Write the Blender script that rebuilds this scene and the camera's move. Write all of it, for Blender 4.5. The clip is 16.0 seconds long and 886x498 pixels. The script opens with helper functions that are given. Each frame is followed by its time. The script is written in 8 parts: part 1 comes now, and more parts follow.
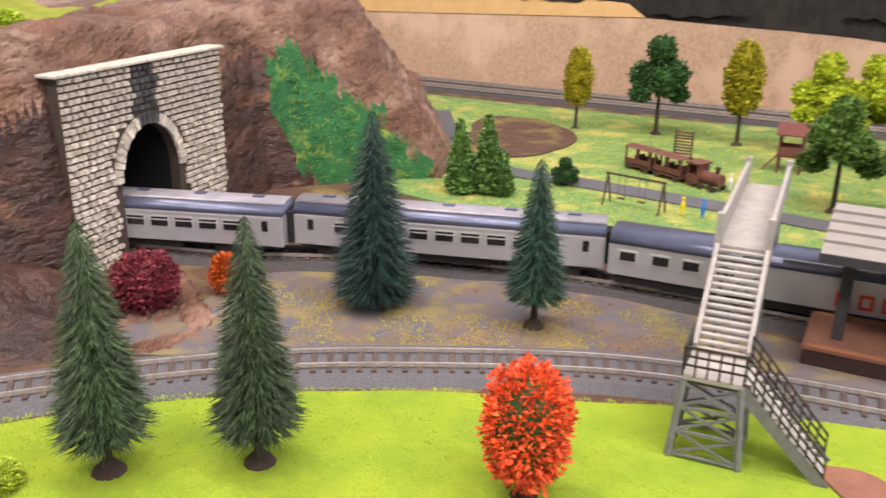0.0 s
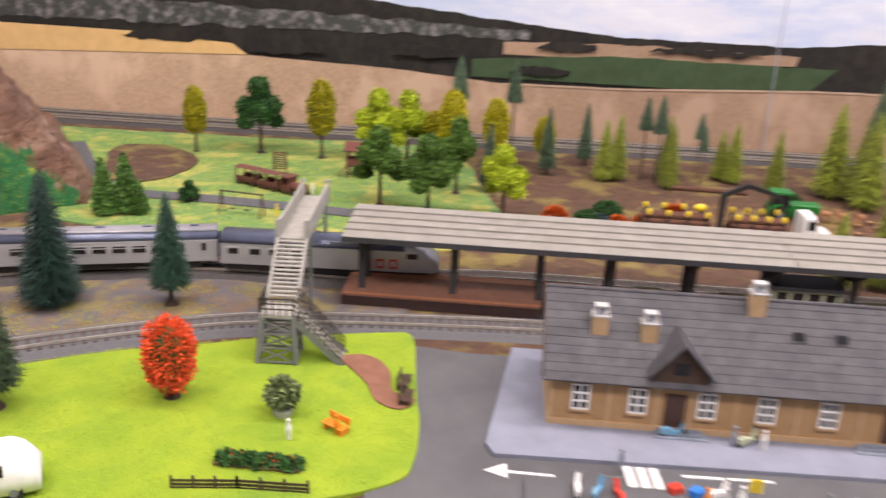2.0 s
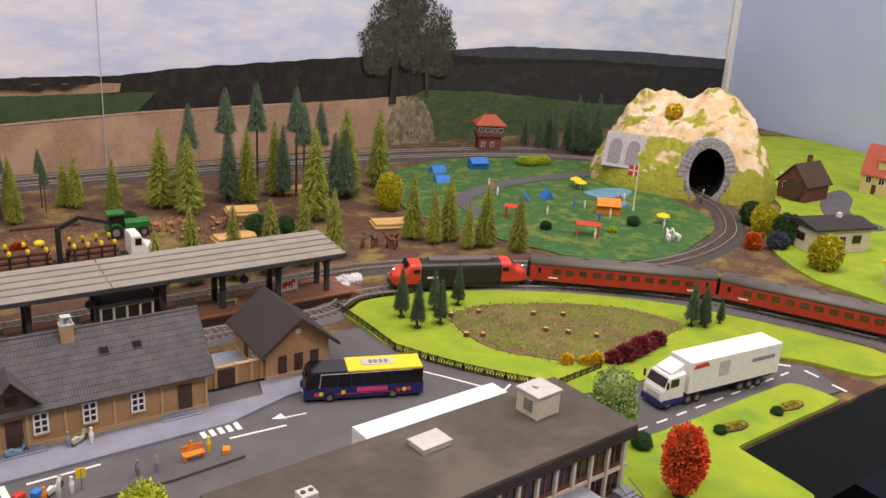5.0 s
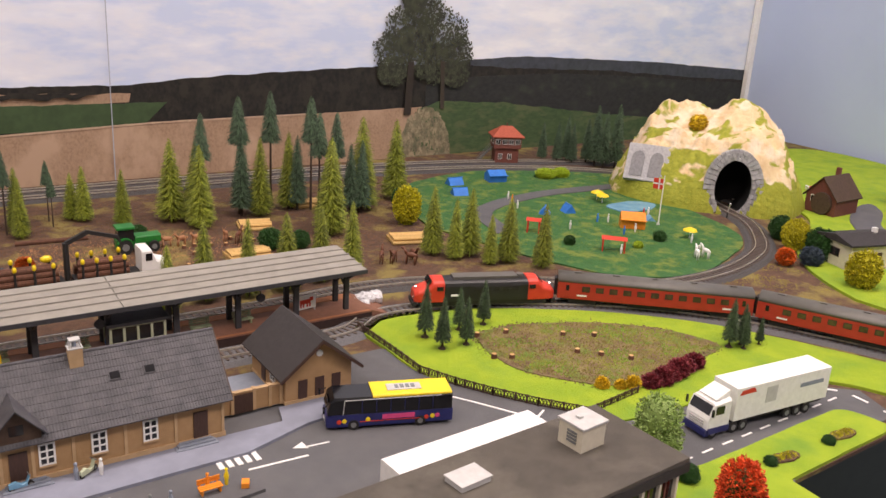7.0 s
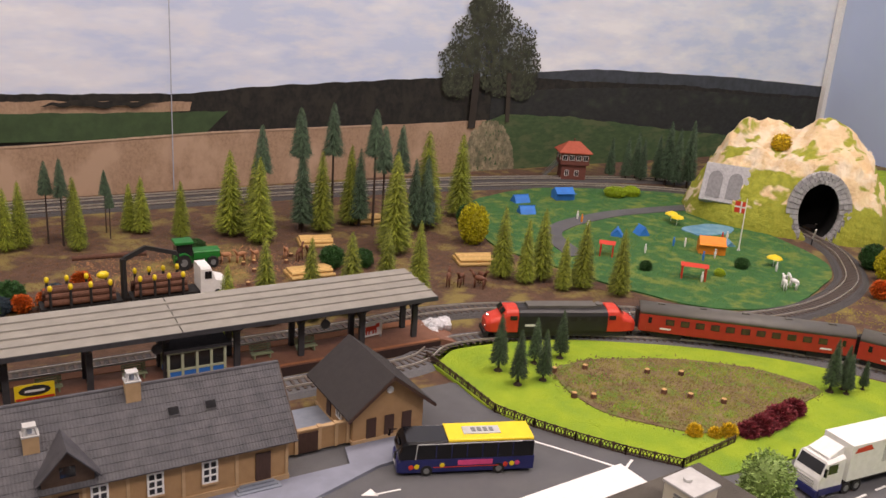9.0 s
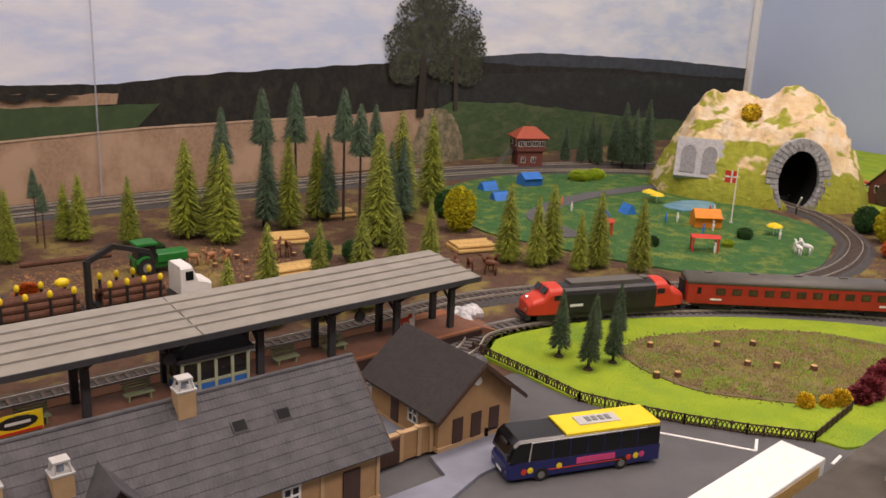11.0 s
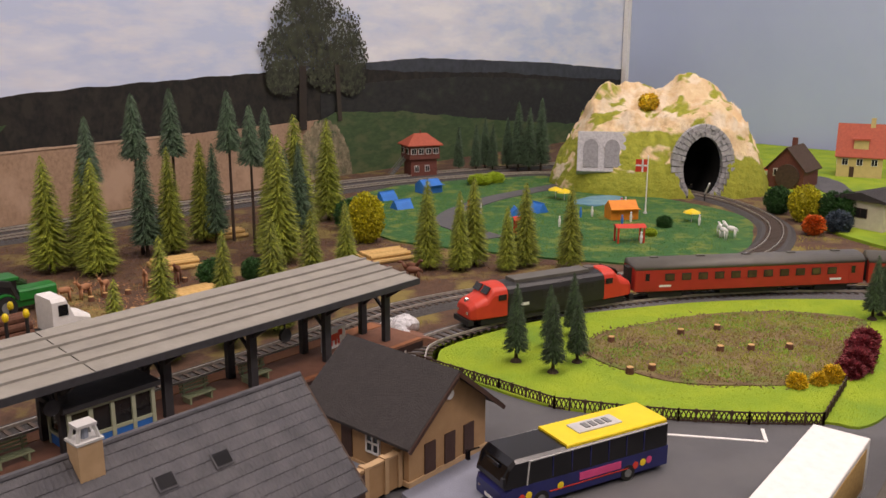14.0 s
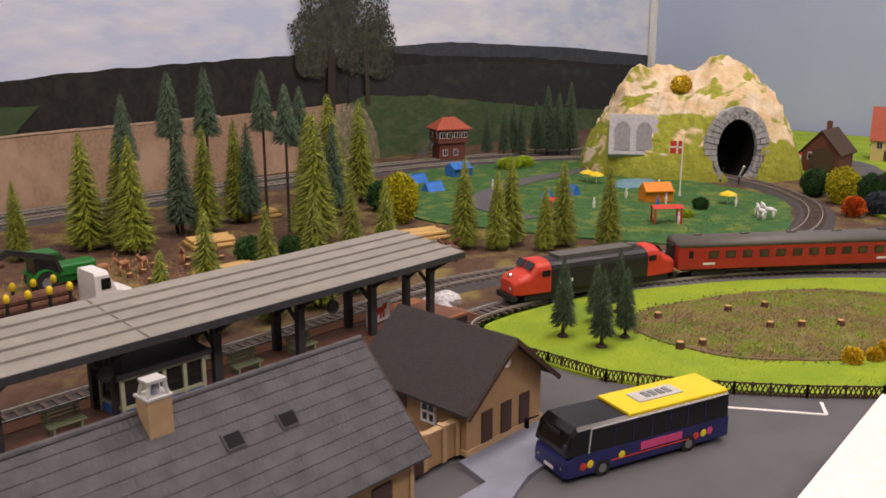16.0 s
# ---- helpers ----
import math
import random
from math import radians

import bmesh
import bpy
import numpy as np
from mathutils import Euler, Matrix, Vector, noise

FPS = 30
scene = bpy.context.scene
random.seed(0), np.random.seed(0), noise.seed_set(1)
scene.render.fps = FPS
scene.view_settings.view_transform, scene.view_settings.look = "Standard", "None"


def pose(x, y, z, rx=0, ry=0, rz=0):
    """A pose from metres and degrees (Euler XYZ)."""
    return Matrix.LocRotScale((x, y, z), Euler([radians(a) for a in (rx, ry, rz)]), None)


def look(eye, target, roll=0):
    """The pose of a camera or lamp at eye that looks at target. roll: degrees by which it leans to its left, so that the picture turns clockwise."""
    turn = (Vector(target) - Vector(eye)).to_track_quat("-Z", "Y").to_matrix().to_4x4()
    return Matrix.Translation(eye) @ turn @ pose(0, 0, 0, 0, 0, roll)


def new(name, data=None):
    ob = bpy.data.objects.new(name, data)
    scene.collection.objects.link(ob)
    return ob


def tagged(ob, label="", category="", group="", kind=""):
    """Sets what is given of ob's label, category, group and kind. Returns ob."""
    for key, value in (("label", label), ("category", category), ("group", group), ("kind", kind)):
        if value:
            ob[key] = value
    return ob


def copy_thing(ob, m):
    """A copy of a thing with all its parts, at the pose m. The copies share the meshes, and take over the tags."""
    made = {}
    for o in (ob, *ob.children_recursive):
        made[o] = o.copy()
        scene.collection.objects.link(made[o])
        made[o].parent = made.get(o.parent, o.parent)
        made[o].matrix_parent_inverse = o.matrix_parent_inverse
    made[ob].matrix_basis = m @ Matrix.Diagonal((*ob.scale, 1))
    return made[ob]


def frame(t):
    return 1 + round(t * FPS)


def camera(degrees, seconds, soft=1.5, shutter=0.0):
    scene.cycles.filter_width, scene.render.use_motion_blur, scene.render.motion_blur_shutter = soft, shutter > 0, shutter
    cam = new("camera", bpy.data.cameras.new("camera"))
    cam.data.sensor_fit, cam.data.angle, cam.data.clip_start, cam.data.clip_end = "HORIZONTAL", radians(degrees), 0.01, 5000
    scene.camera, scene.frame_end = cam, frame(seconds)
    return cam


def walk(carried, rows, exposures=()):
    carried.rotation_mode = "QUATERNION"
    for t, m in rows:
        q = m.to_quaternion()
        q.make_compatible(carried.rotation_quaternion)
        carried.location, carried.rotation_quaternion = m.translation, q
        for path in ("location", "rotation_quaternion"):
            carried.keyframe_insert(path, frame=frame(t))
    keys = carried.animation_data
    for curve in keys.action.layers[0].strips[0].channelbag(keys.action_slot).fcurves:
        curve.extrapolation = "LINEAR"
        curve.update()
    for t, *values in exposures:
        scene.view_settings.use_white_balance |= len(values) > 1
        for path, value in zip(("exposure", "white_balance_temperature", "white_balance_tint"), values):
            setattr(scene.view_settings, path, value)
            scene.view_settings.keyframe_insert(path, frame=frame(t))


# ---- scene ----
cam = camera(53.6, 16.0, shutter=0.5)
PATH = [
    (0, (0.027, 0.044, 0.213), (-0.007, 1.924, -0.469), 0.8),
    (0.5, (0.026, 0.013, 0.224), (0.148, 1.893, -0.447), 1.1),
    (1, (0.028, -0.031, 0.236), (0.296, 1.833, -0.435), 1.1),
    (1.5, (0.031, -0.11, 0.268), (0.498, 1.715, -0.403), 1.5),
    (2, (0.017, -0.214, 0.305), (0.747, 1.523, -0.367), 2.7),
    (2.5, (-0.016, -0.287, 0.345), (1.043, 1.273, -0.323), 3.5),
    (3, (-0.027, -0.359, 0.372), (1.338, 0.927, -0.324), 2.8),
    (3.5, (-0.022, -0.392, 0.39), (1.515, 0.706, -0.266), 3.3),
    (4, (-0.025, -0.422, 0.407), (1.607, 0.52, -0.262), 3.8),
    (4.2, (-0.024, -0.417, 0.409), (1.632, 0.495, -0.241), 3.2),
    (6.5, (-0.002, -0.368, 0.403), (1.654, 0.552, -0.238), 3.9),
    (7, (0.01, -0.353, 0.397), (1.671, 0.573, -0.223), 3.5),
    (7.5, (0.024, -0.341, 0.4), (1.69, 0.583, -0.209), 4.0),
    (8, (0.034, -0.322, 0.397), (1.683, 0.637, -0.204), 4.1),
    (8.5, (0.047, -0.303, 0.396), (1.662, 0.711, -0.209), 4.2),
    (9, (0.05, -0.292, 0.393), (1.661, 0.727, -0.215), 4.0),
    (11.5, (0.089, -0.065, 0.283), (1.892, 0.608, -0.261), 2.2),
    (12, (0.111, -0.043, 0.267), (1.947, 0.523, -0.29), 2.1),
    (12.5, (0.134, -0.024, 0.249), (1.989, 0.5, -0.283), 1.7),
    (13, (0.141, -0.019, 0.245), (2.007, 0.499, -0.257), 1.1),
    (13.5, (0.145, -0.019, 0.247), (2.014, 0.495, -0.243), 0.4),
    (14, (0.146, -0.021, 0.249), (2.022, 0.49, -0.222), 0.1),
    (14.5, (0.146, -0.017, 0.244), (2.019, 0.5, -0.228), -0.1),
    (15, (0.147, -0.009, 0.243), (2.021, 0.507, -0.229), 0.0),
    (15.5, (0.148, -0.002, 0.241), (2.021, 0.518, -0.231), -0.0),
    (16, (0.144, 0.003, 0.232), (2.006, 0.546, -0.254), 0.0),
]
walk(cam, [(t, look(eye, target, roll)) for t, eye, target, roll in PATH], [(0, 0.52, 6300, 10), (2, 0.32, 6300, 10), (2.5, 0.22, 6300, 10), (3, 0.1, 6500, 10), (3.5, -0.06, 6500, 10), (4, -0.25, 6500, 10), (6.3, -0.12, 6700, 10), (7, -0.08, 6700, 10), (9, -0.3, 6700, 10), (12, -0.42, 6950, 10), (14, -0.45, 6700, 10), (16, -0.46, 6700, 10)])

A_ROT = -26.5
LAY = pose(0, 0, 0, 0, 0, A_ROT)


def W(s, v):
    p = LAY @ Vector((s, v, 0))
    return (p.x, p.y)


# ---- light ----
world = bpy.data.worlds.new("world")
scene.world = world
world.use_nodes = True
world.node_tree.nodes["Background"].inputs[0].default_value = (0.9, 0.95, 1.0, 1)
world.node_tree.nodes["Background"].inputs[1].default_value = 0.1
LAMPS = [(-0.7, 0.35), (0.5, 0.35), (1.5, 0.35), (-0.5, -0.7), (0.7, -0.7), (1.6, -0.9)]
for ls, lv in LAMPS:
    ld = bpy.data.lights.new("tube_light", "AREA")
    ld.shape, ld.size, ld.size_y, ld.energy, ld.color = "RECTANGLE", 1.0, 0.3, 14.5, (1.0, 0.84, 0.80)
    lo = new("tube_light", ld)
    lo.matrix_world = LAY @ pose(ls, lv, 1.57)

# ---- materials ----


def mat(name, c1, c2=None, scale=120.0, rough=0.7, metal=0.0, bump=0.0, bscale=None, c3=None, scale3=25.0, lo=0.35, hi=0.65, vary=0.0, spec=0.5, stretch=None, trans=0.0, emit=0.0, local=False, dist=0.002, lo3=0.5, hi3=0.62, island=0.0):
    m = bpy.data.materials.new(name)
    m.use_nodes = True
    nt = m.node_tree
    b = nt.nodes["Principled BSDF"]
    b.inputs["Roughness"].default_value = rough
    b.inputs["Metallic"].default_value = metal
    b.inputs["Specular IOR Level"].default_value = spec
    if trans:
        b.inputs["Transmission Weight"].default_value = trans
    if emit:
        b.inputs["Emission Color"].default_value = (*c1, 1)
        b.inputs["Emission Strength"].default_value = emit
    if local:
        g = nt.nodes.new("ShaderNodeTexCoord")
        src = g.outputs["Object"]
    else:
        g = nt.nodes.new("ShaderNodeNewGeometry")
        src = g.outputs["Position"]
    if stretch:
        mp = nt.nodes.new("ShaderNodeMapping")
        mp.inputs["Scale"].default_value = stretch
        nt.links.new(src, mp.inputs["Vector"])
        src = mp.outputs["Vector"]

    def noise_node(sc, detail=4.0):
        n = nt.nodes.new("ShaderNodeTexNoise")
        n.inputs["Scale"].default_value = sc
        n.inputs["Detail"].default_value = detail
        n.inputs["Roughness"].default_value = 0.6
        nt.links.new(src, n.inputs["Vector"])
        return n

    def ramp(n, a, z):
        r = nt.nodes.new("ShaderNodeMapRange")
        r.inputs["From Min"].default_value = a
        r.inputs["From Max"].default_value = z
        nt.links.new(n.outputs["Fac"], r.inputs["Value"])
        return r.outputs["Result"]

    def mix(fac, a, z):
        x = nt.nodes.new("ShaderNodeMix")
        x.data_type = "RGBA"
        nt.links.new(fac, x.inputs["Factor"])
        for sock, val in ((x.inputs["A"], a), (x.inputs["B"], z)):
            if isinstance(val, tuple):
                sock.default_value = (*val, 1)
            else:
                nt.links.new(val, sock)
        return x.outputs["Result"]

    c2 = c2 or tuple(min(1, k * 0.8) for k in c1)
    col = mix(ramp(noise_node(scale), lo, hi), c1, c2)
    if c3:
        col = mix(ramp(noise_node(scale3, 5.0), lo3, hi3), col, c3)
    if vary:
        oi = nt.nodes.new("ShaderNodeObjectInfo")
        hs = nt.nodes.new("ShaderNodeHueSaturation")
        mr = nt.nodes.new("ShaderNodeMapRange")
        mr.inputs["To Min"].default_value, mr.inputs["To Max"].default_value = 1 - vary, 1 + vary
        nt.links.new(oi.outputs["Random"], mr.inputs["Value"])
        nt.links.new(mr.outputs["Result"], hs.inputs["Value"])
        nt.links.new(col, hs.inputs["Color"])
        col = hs.outputs["Color"]
    if island:
        gi = nt.nodes.new("ShaderNodeNewGeometry")
        hi_ = nt.nodes.new("ShaderNodeHueSaturation")
        mi_ = nt.nodes.new("ShaderNodeMapRange")
        mi_.inputs["To Min"].default_value, mi_.inputs["To Max"].default_value = 1 - island, 1 + island
        nt.links.new(gi.outputs["Random Per Island"], mi_.inputs["Value"])
        nt.links.new(mi_.outputs["Result"], hi_.inputs["Value"])
        nt.links.new(col, hi_.inputs["Color"])
        col = hi_.outputs["Color"]
    nt.links.new(col, b.inputs["Base Color"])
    if bump:
        bn = noise_node(bscale or scale * 2.5, 6.0)
        bp = nt.nodes.new("ShaderNodeBump")
        bp.inputs["Strength"].default_value = bump
        bp.inputs["Distance"].default_value = dist
        nt.links.new(bn.outputs["Fac"], bp.inputs["Height"])
        nt.links.new(bp.outputs["Normal"], b.inputs["Normal"])
    return m


M = {}
M["earth"] = mat("earth", (0.13, 0.07, 0.042), (0.075, 0.042, 0.027), 60, 0.95, bump=0.8, bscale=500, c3=(0.22, 0.17, 0.05), scale3=18)
M["scrub"] = mat("scrub", (0.12, 0.125, 0.15), (0.20, 0.145, 0.10), 55, 0.95, bump=0.8, bscale=700, c3=(0.25, 0.21, 0.09), scale3=30)
M["lawn"] = mat("lawn", (0.36, 0.48, 0.025), (0.25, 0.39, 0.02), 26, 0.95, bump=0.9, bscale=900, c3=(0.19, 0.34, 0.03), scale3=15, lo3=0.52, hi3=0.72)
M["meadow"] = mat("meadow", (0.13, 0.28, 0.08), (0.22, 0.34, 0.09), 60, 0.95, bump=0.8, bscale=900, c3=(0.48, 0.45, 0.12), scale3=22)
M["campgrass"] = mat("campgrass", (0.035, 0.12, 0.03), (0.05, 0.16, 0.04), 60, 0.95, bump=0.8, bscale=900, c3=(0.16, 0.22, 0.04), scale3=30)
M["asphalt"] = mat("asphalt", (0.095, 0.097, 0.105), (0.115, 0.115, 0.12), 30, 0.8, bump=0.25, bscale=2500, c3=(0.085, 0.085, 0.09), scale3=8)
M["ballast"] = mat("ballast", (0.10, 0.095, 0.095), (0.06, 0.056, 0.055), 700, 0.9, bump=0.8, bscale=1500)
M["ballast_grey"] = mat("ballast_grey", (0.17, 0.17, 0.18), (0.11, 0.11, 0.115), 900, 0.9, bump=0.7, bscale=1800)
M["pavement"] = mat("pavement", (0.24, 0.26, 0.33), (0.20, 0.215, 0.27), 40, 0.85, bump=0.2, bscale=900)
M["white"] = mat("white_paint", (0.82, 0.82, 0.8), (0.74, 0.74, 0.72), 200, 0.6)
M["rail"] = mat("rail_steel", (0.72, 0.67, 0.6), (0.52, 0.48, 0.42), 300, 0.32, metal=0.6)
M["sleeper"] = mat("sleeper_brown", (0.10, 0.075, 0.06), (0.07, 0.052, 0.042), 500, 0.75, vary=0.25)
M["rock"] = mat("brown_rock", (0.27, 0.14, 0.085), (0.085, 0.042, 0.028), 26, 0.34, bump=1.0, bscale=55, c3=(0.40, 0.27, 0.20), scale3=16, dist=0.016, stretch=(1.5, 0.8, 1.5), lo=0.3, hi=0.75, lo3=0.5, hi3=0.7)
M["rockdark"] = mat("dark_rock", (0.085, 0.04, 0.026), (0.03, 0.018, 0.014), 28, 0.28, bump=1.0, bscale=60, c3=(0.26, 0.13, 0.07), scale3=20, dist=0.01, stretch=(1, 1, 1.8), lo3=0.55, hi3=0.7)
M["cream"] = mat("cream_rock", (0.82, 0.66, 0.40), (0.70, 0.50, 0.28), 40, 0.85, bump=1.0, bscale=90, c3=(0.82, 0.7, 0.52), scale3=25, dist=0.005)
M["moss"] = mat("moss_turf", (0.30, 0.36, 0.03), (0.22, 0.28, 0.025), 90, 0.95, bump=0.9, bscale=900, c3=(0.42, 0.40, 0.06), scale3=40)
M["hillgreen"] = mat("hill_turf", (0.02, 0.12, 0.04), (0.04, 0.19, 0.06), 50, 0.95, bump=0.9, bscale=900, c3=(0.34, 0.42, 0.06), scale3=60, lo3=0.54, hi3=0.7)
M["stone"] = mat("portal_stone", (0.84, 0.80, 0.70), (0.50, 0.45, 0.35), 260, 0.85, bump=0.7, bscale=900, vary=0.2)
M["sootstone"] = mat("sooty_stone", (0.09, 0.09, 0.095), (0.05, 0.05, 0.052), 200, 0.85, vary=0.3)
M["mortar"] = mat("mortar_dark", (0.085, 0.065, 0.05), (0.06, 0.045, 0.035), 200, 0.9, bump=0.5)
M["greystone"] = mat("grey_stone", (0.50, 0.50, 0.51), (0.36, 0.36, 0.38), 250, 0.85, bump=0.5, vary=0.15)
M["greymortar"] = mat("grey_mortar", (0.27, 0.27, 0.28), (0.2, 0.2, 0.21), 250, 0.9)
# near-black colour standing in for the shade inside the tunnels
M["black"] = mat("tunnel_darkness", (0.006, 0.006, 0.006), (0.004, 0.004, 0.004), 50, 0.95)
M["soot"] = mat("soot", (0.05, 0.05, 0.055), (0.03, 0.03, 0.03), 200, 0.9)
M["silver"] = mat("silver_paint", (0.50, 0.51, 0.53), (0.45, 0.46, 0.48), 60, 0.35, metal=0.35)
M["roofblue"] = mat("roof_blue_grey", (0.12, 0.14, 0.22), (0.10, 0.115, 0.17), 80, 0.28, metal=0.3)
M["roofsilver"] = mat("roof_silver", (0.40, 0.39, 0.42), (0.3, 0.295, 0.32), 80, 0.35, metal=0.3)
M["traingrey"] = mat("train_grey", (0.2, 0.21, 0.24), (0.17, 0.18, 0.2), 80, 0.45)
M["red"] = mat("train_red", (0.42, 0.035, 0.025), (0.36, 0.03, 0.02), 90, 0.4)
M["brightred"] = mat("bright_red", (0.62, 0.05, 0.025), (0.55, 0.04, 0.02), 90, 0.45)
M["trainblack"] = mat("train_black", (0.02, 0.02, 0.022), (0.014, 0.014, 0.015), 90, 0.45)
M["wagonroof"] = mat("wagon_roof", (0.12, 0.115, 0.10), (0.10, 0.095, 0.085), 80, 0.5)
M["under"] = mat("underframe_black", (0.02, 0.019, 0.018), (0.013, 0.012, 0.012), 200, 0.7)
M["glass"] = mat("window_glass", (0.02, 0.02, 0.022), (0.012, 0.012, 0.014), 50, 0.08)
M["glasswarm"] = mat("lit_window_glass", (0.10, 0.075, 0.035), (0.05, 0.035, 0.02), 150, 0.1)
M["concrete"] = mat("bridge_concrete", (0.40, 0.39, 0.35), (0.32, 0.31, 0.28), 120, 0.8, bump=0.3, bscale=900)
M["steelgrey"] = mat("bridge_steel", (0.20, 0.21, 0.21), (0.15, 0.155, 0.155), 200, 0.6)
M["darkrail"] = mat("dark_railing", (0.045, 0.035, 0.03), (0.03, 0.025, 0.02), 300, 0.6)
M["sheet"] = mat("canopy_sheet", (0.30, 0.285, 0.25), (0.25, 0.238, 0.21), 60, 0.7, bump=0.2, bscale=600, vary=0.06)
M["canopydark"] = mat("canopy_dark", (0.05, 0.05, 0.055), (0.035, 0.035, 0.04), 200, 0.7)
M["platform"] = mat("platform_red", (0.25, 0.115, 0.07), (0.2, 0.09, 0.055), 120, 0.8, bump=0.3, bscale=900)
M["platedge"] = mat("platform_edge", (0.42, 0.17, 0.075), (0.35, 0.14, 0.06), 200, 0.8)
M["platside"] = mat("platform_side", (0.045, 0.022, 0.018), (0.03, 0.015, 0.012), 200, 0.8)
M["ochre"] = mat("ochre_plaster", (0.40, 0.25, 0.12), (0.36, 0.22, 0.105), 150, 0.85, bump=0.25, bscale=1200)
M["ochretrim"] = mat("ochre_trim", (0.50, 0.34, 0.19), (0.44, 0.30, 0.16), 150, 0.85)
M["slate"] = mat("slate_roof", (0.080, 0.078, 0.086), (0.046, 0.046, 0.054), 90, 0.6, bump=0.3, bscale=900, vary=0.1)
M["slatedark"] = mat("dark_roof", (0.036, 0.031, 0.031), (0.026, 0.023, 0.023), 200, 0.75, bump=0.4, bscale=900)
M["browndoor"] = mat("brown_door", (0.07, 0.035, 0.025), (0.05, 0.025, 0.018), 200, 0.6, stretch=(4, 4, 1))
M["flatroof"] = mat("felt_roof", (0.085, 0.075, 0.062), (0.065, 0.058, 0.048), 50, 0.9, bump=0.4, bscale=1200, c3=(0.11, 0.098, 0.08), scale3=14)
M["cream_wall"] = mat("cream_wall", (0.62, 0.58, 0.46), (0.55, 0.51, 0.4), 120, 0.8)
M["lightgrey"] = mat("light_grey", (0.52, 0.52, 0.51), (0.45, 0.45, 0.44), 120, 0.7)
M["bluegrey"] = mat("blue_grey", (0.25, 0.28, 0.34), (0.2, 0.23, 0.28), 100, 0.6)
M["yellow"] = mat("yellow_paint", (0.85, 0.66, 0.02), (0.8, 0.6, 0.015), 60, 0.35)
M["busblue"] = mat("bus_blue", (0.02, 0.025, 0.14), (0.015, 0.018, 0.1), 90, 0.3)
M["busblack"] = mat("bus_black", (0.008, 0.008, 0.01), (0.006, 0.006, 0.008), 90, 0.15)
M["tyre"] = mat("tyre", (0.015, 0.015, 0.015), (0.01, 0.01, 0.01), 200, 0.8)
M["chrome"] = mat("chrome", (0.7, 0.7, 0.7), (0.6, 0.6, 0.6), 200, 0.2, metal=1.0)
M["pink"] = mat("pink_print", (0.7, 0.08, 0.25), (0.6, 0.06, 0.2), 90, 0.4)
M["orange"] = mat("orange_paint", (0.8, 0.28, 0.02), (0.7, 0.22, 0.015), 90, 0.6)
M["blue"] = mat("blue_paint", (0.03, 0.2, 0.65), (0.025, 0.16, 0.55), 90, 0.6)
M["wood"] = mat("fresh_timber", (0.62, 0.42, 0.16), (0.5, 0.32, 0.11), 250, 0.8, stretch=(1, 1, 3), vary=0.15)
M["log"] = mat("log_bark", (0.14, 0.06, 0.035), (0.09, 0.038, 0.022), 300, 0.85, vary=0.2)
M["cutwood"] = mat("cut_wood", (0.6, 0.38, 0.16), (0.5, 0.3, 0.12), 400, 0.8)
M["darkwood"] = mat("dark_wood", (0.075, 0.045, 0.03), (0.05, 0.03, 0.02), 250, 0.8)
M["redwood"] = mat("playground_wood", (0.17, 0.065, 0.045), (0.12, 0.045, 0.03), 250, 0.75)
M["tractor"] = mat("tractor_green", (0.015, 0.2, 0.03), (0.012, 0.15, 0.025), 90, 0.35)
M["deer"] = mat("deer_brown", (0.45, 0.22, 0.11), (0.36, 0.17, 0.08), 300, 0.7)
M["horse"] = mat("horse_brown", (0.16, 0.06, 0.03), (0.12, 0.045, 0.022), 300, 0.6)
M["skin"] = mat("figure_pink", (0.6, 0.36, 0.26), (0.55, 0.32, 0.22), 300, 0.6)
M["trunk"] = mat("trunk_brown", (0.07, 0.045, 0.032), (0.045, 0.03, 0.022), 400, 0.9, bump=0.5)
M["whiterock"] = mat("white_rock", (0.78, 0.78, 0.8), (0.55, 0.55, 0.57), 250, 0.8, bump=0.6, vary=0.15)
M["roofred"] = mat("roof_red", (0.45, 0.10, 0.055), (0.36, 0.08, 0.045), 250, 0.75, vary=0.1)
M["brick"] = mat("red_brick", (0.17, 0.055, 0.04), (0.12, 0.04, 0.03), 400, 0.8)
M["houseyellow"] = mat("house_yellow", (0.62, 0.5, 0.22), (0.55, 0.44, 0.19), 120, 0.8)
M["bench"] = mat("bench_green", (0.30, 0.34, 0.20), (0.25, 0.29, 0.17), 250, 0.7)
M["hutgreen"] = mat("hut_green", (0.48, 0.52, 0.36), (0.42, 0.46, 0.32), 200, 0.7)
M["water"] = mat("water_blue", (0.12, 0.30, 0.48), (0.2, 0.4, 0.55), 60, 0.2)
M["tableside"] = mat("table_side", (0.012, 0.02, 0.014), (0.008, 0.014, 0.01), 60, 0.6)
M["roomwall"] = mat("room_wall", (0.62, 0.63, 0.64), (0.6, 0.61, 0.62), 3, 0.9)
M["bluewall"] = mat("blue_wall", (0.47, 0.56, 0.76), (0.44, 0.53, 0.73), 4, 0.8)
M["floor"] = mat("room_floor", (0.05, 0.05, 0.052), (0.04, 0.04, 0.042), 20, 0.6)
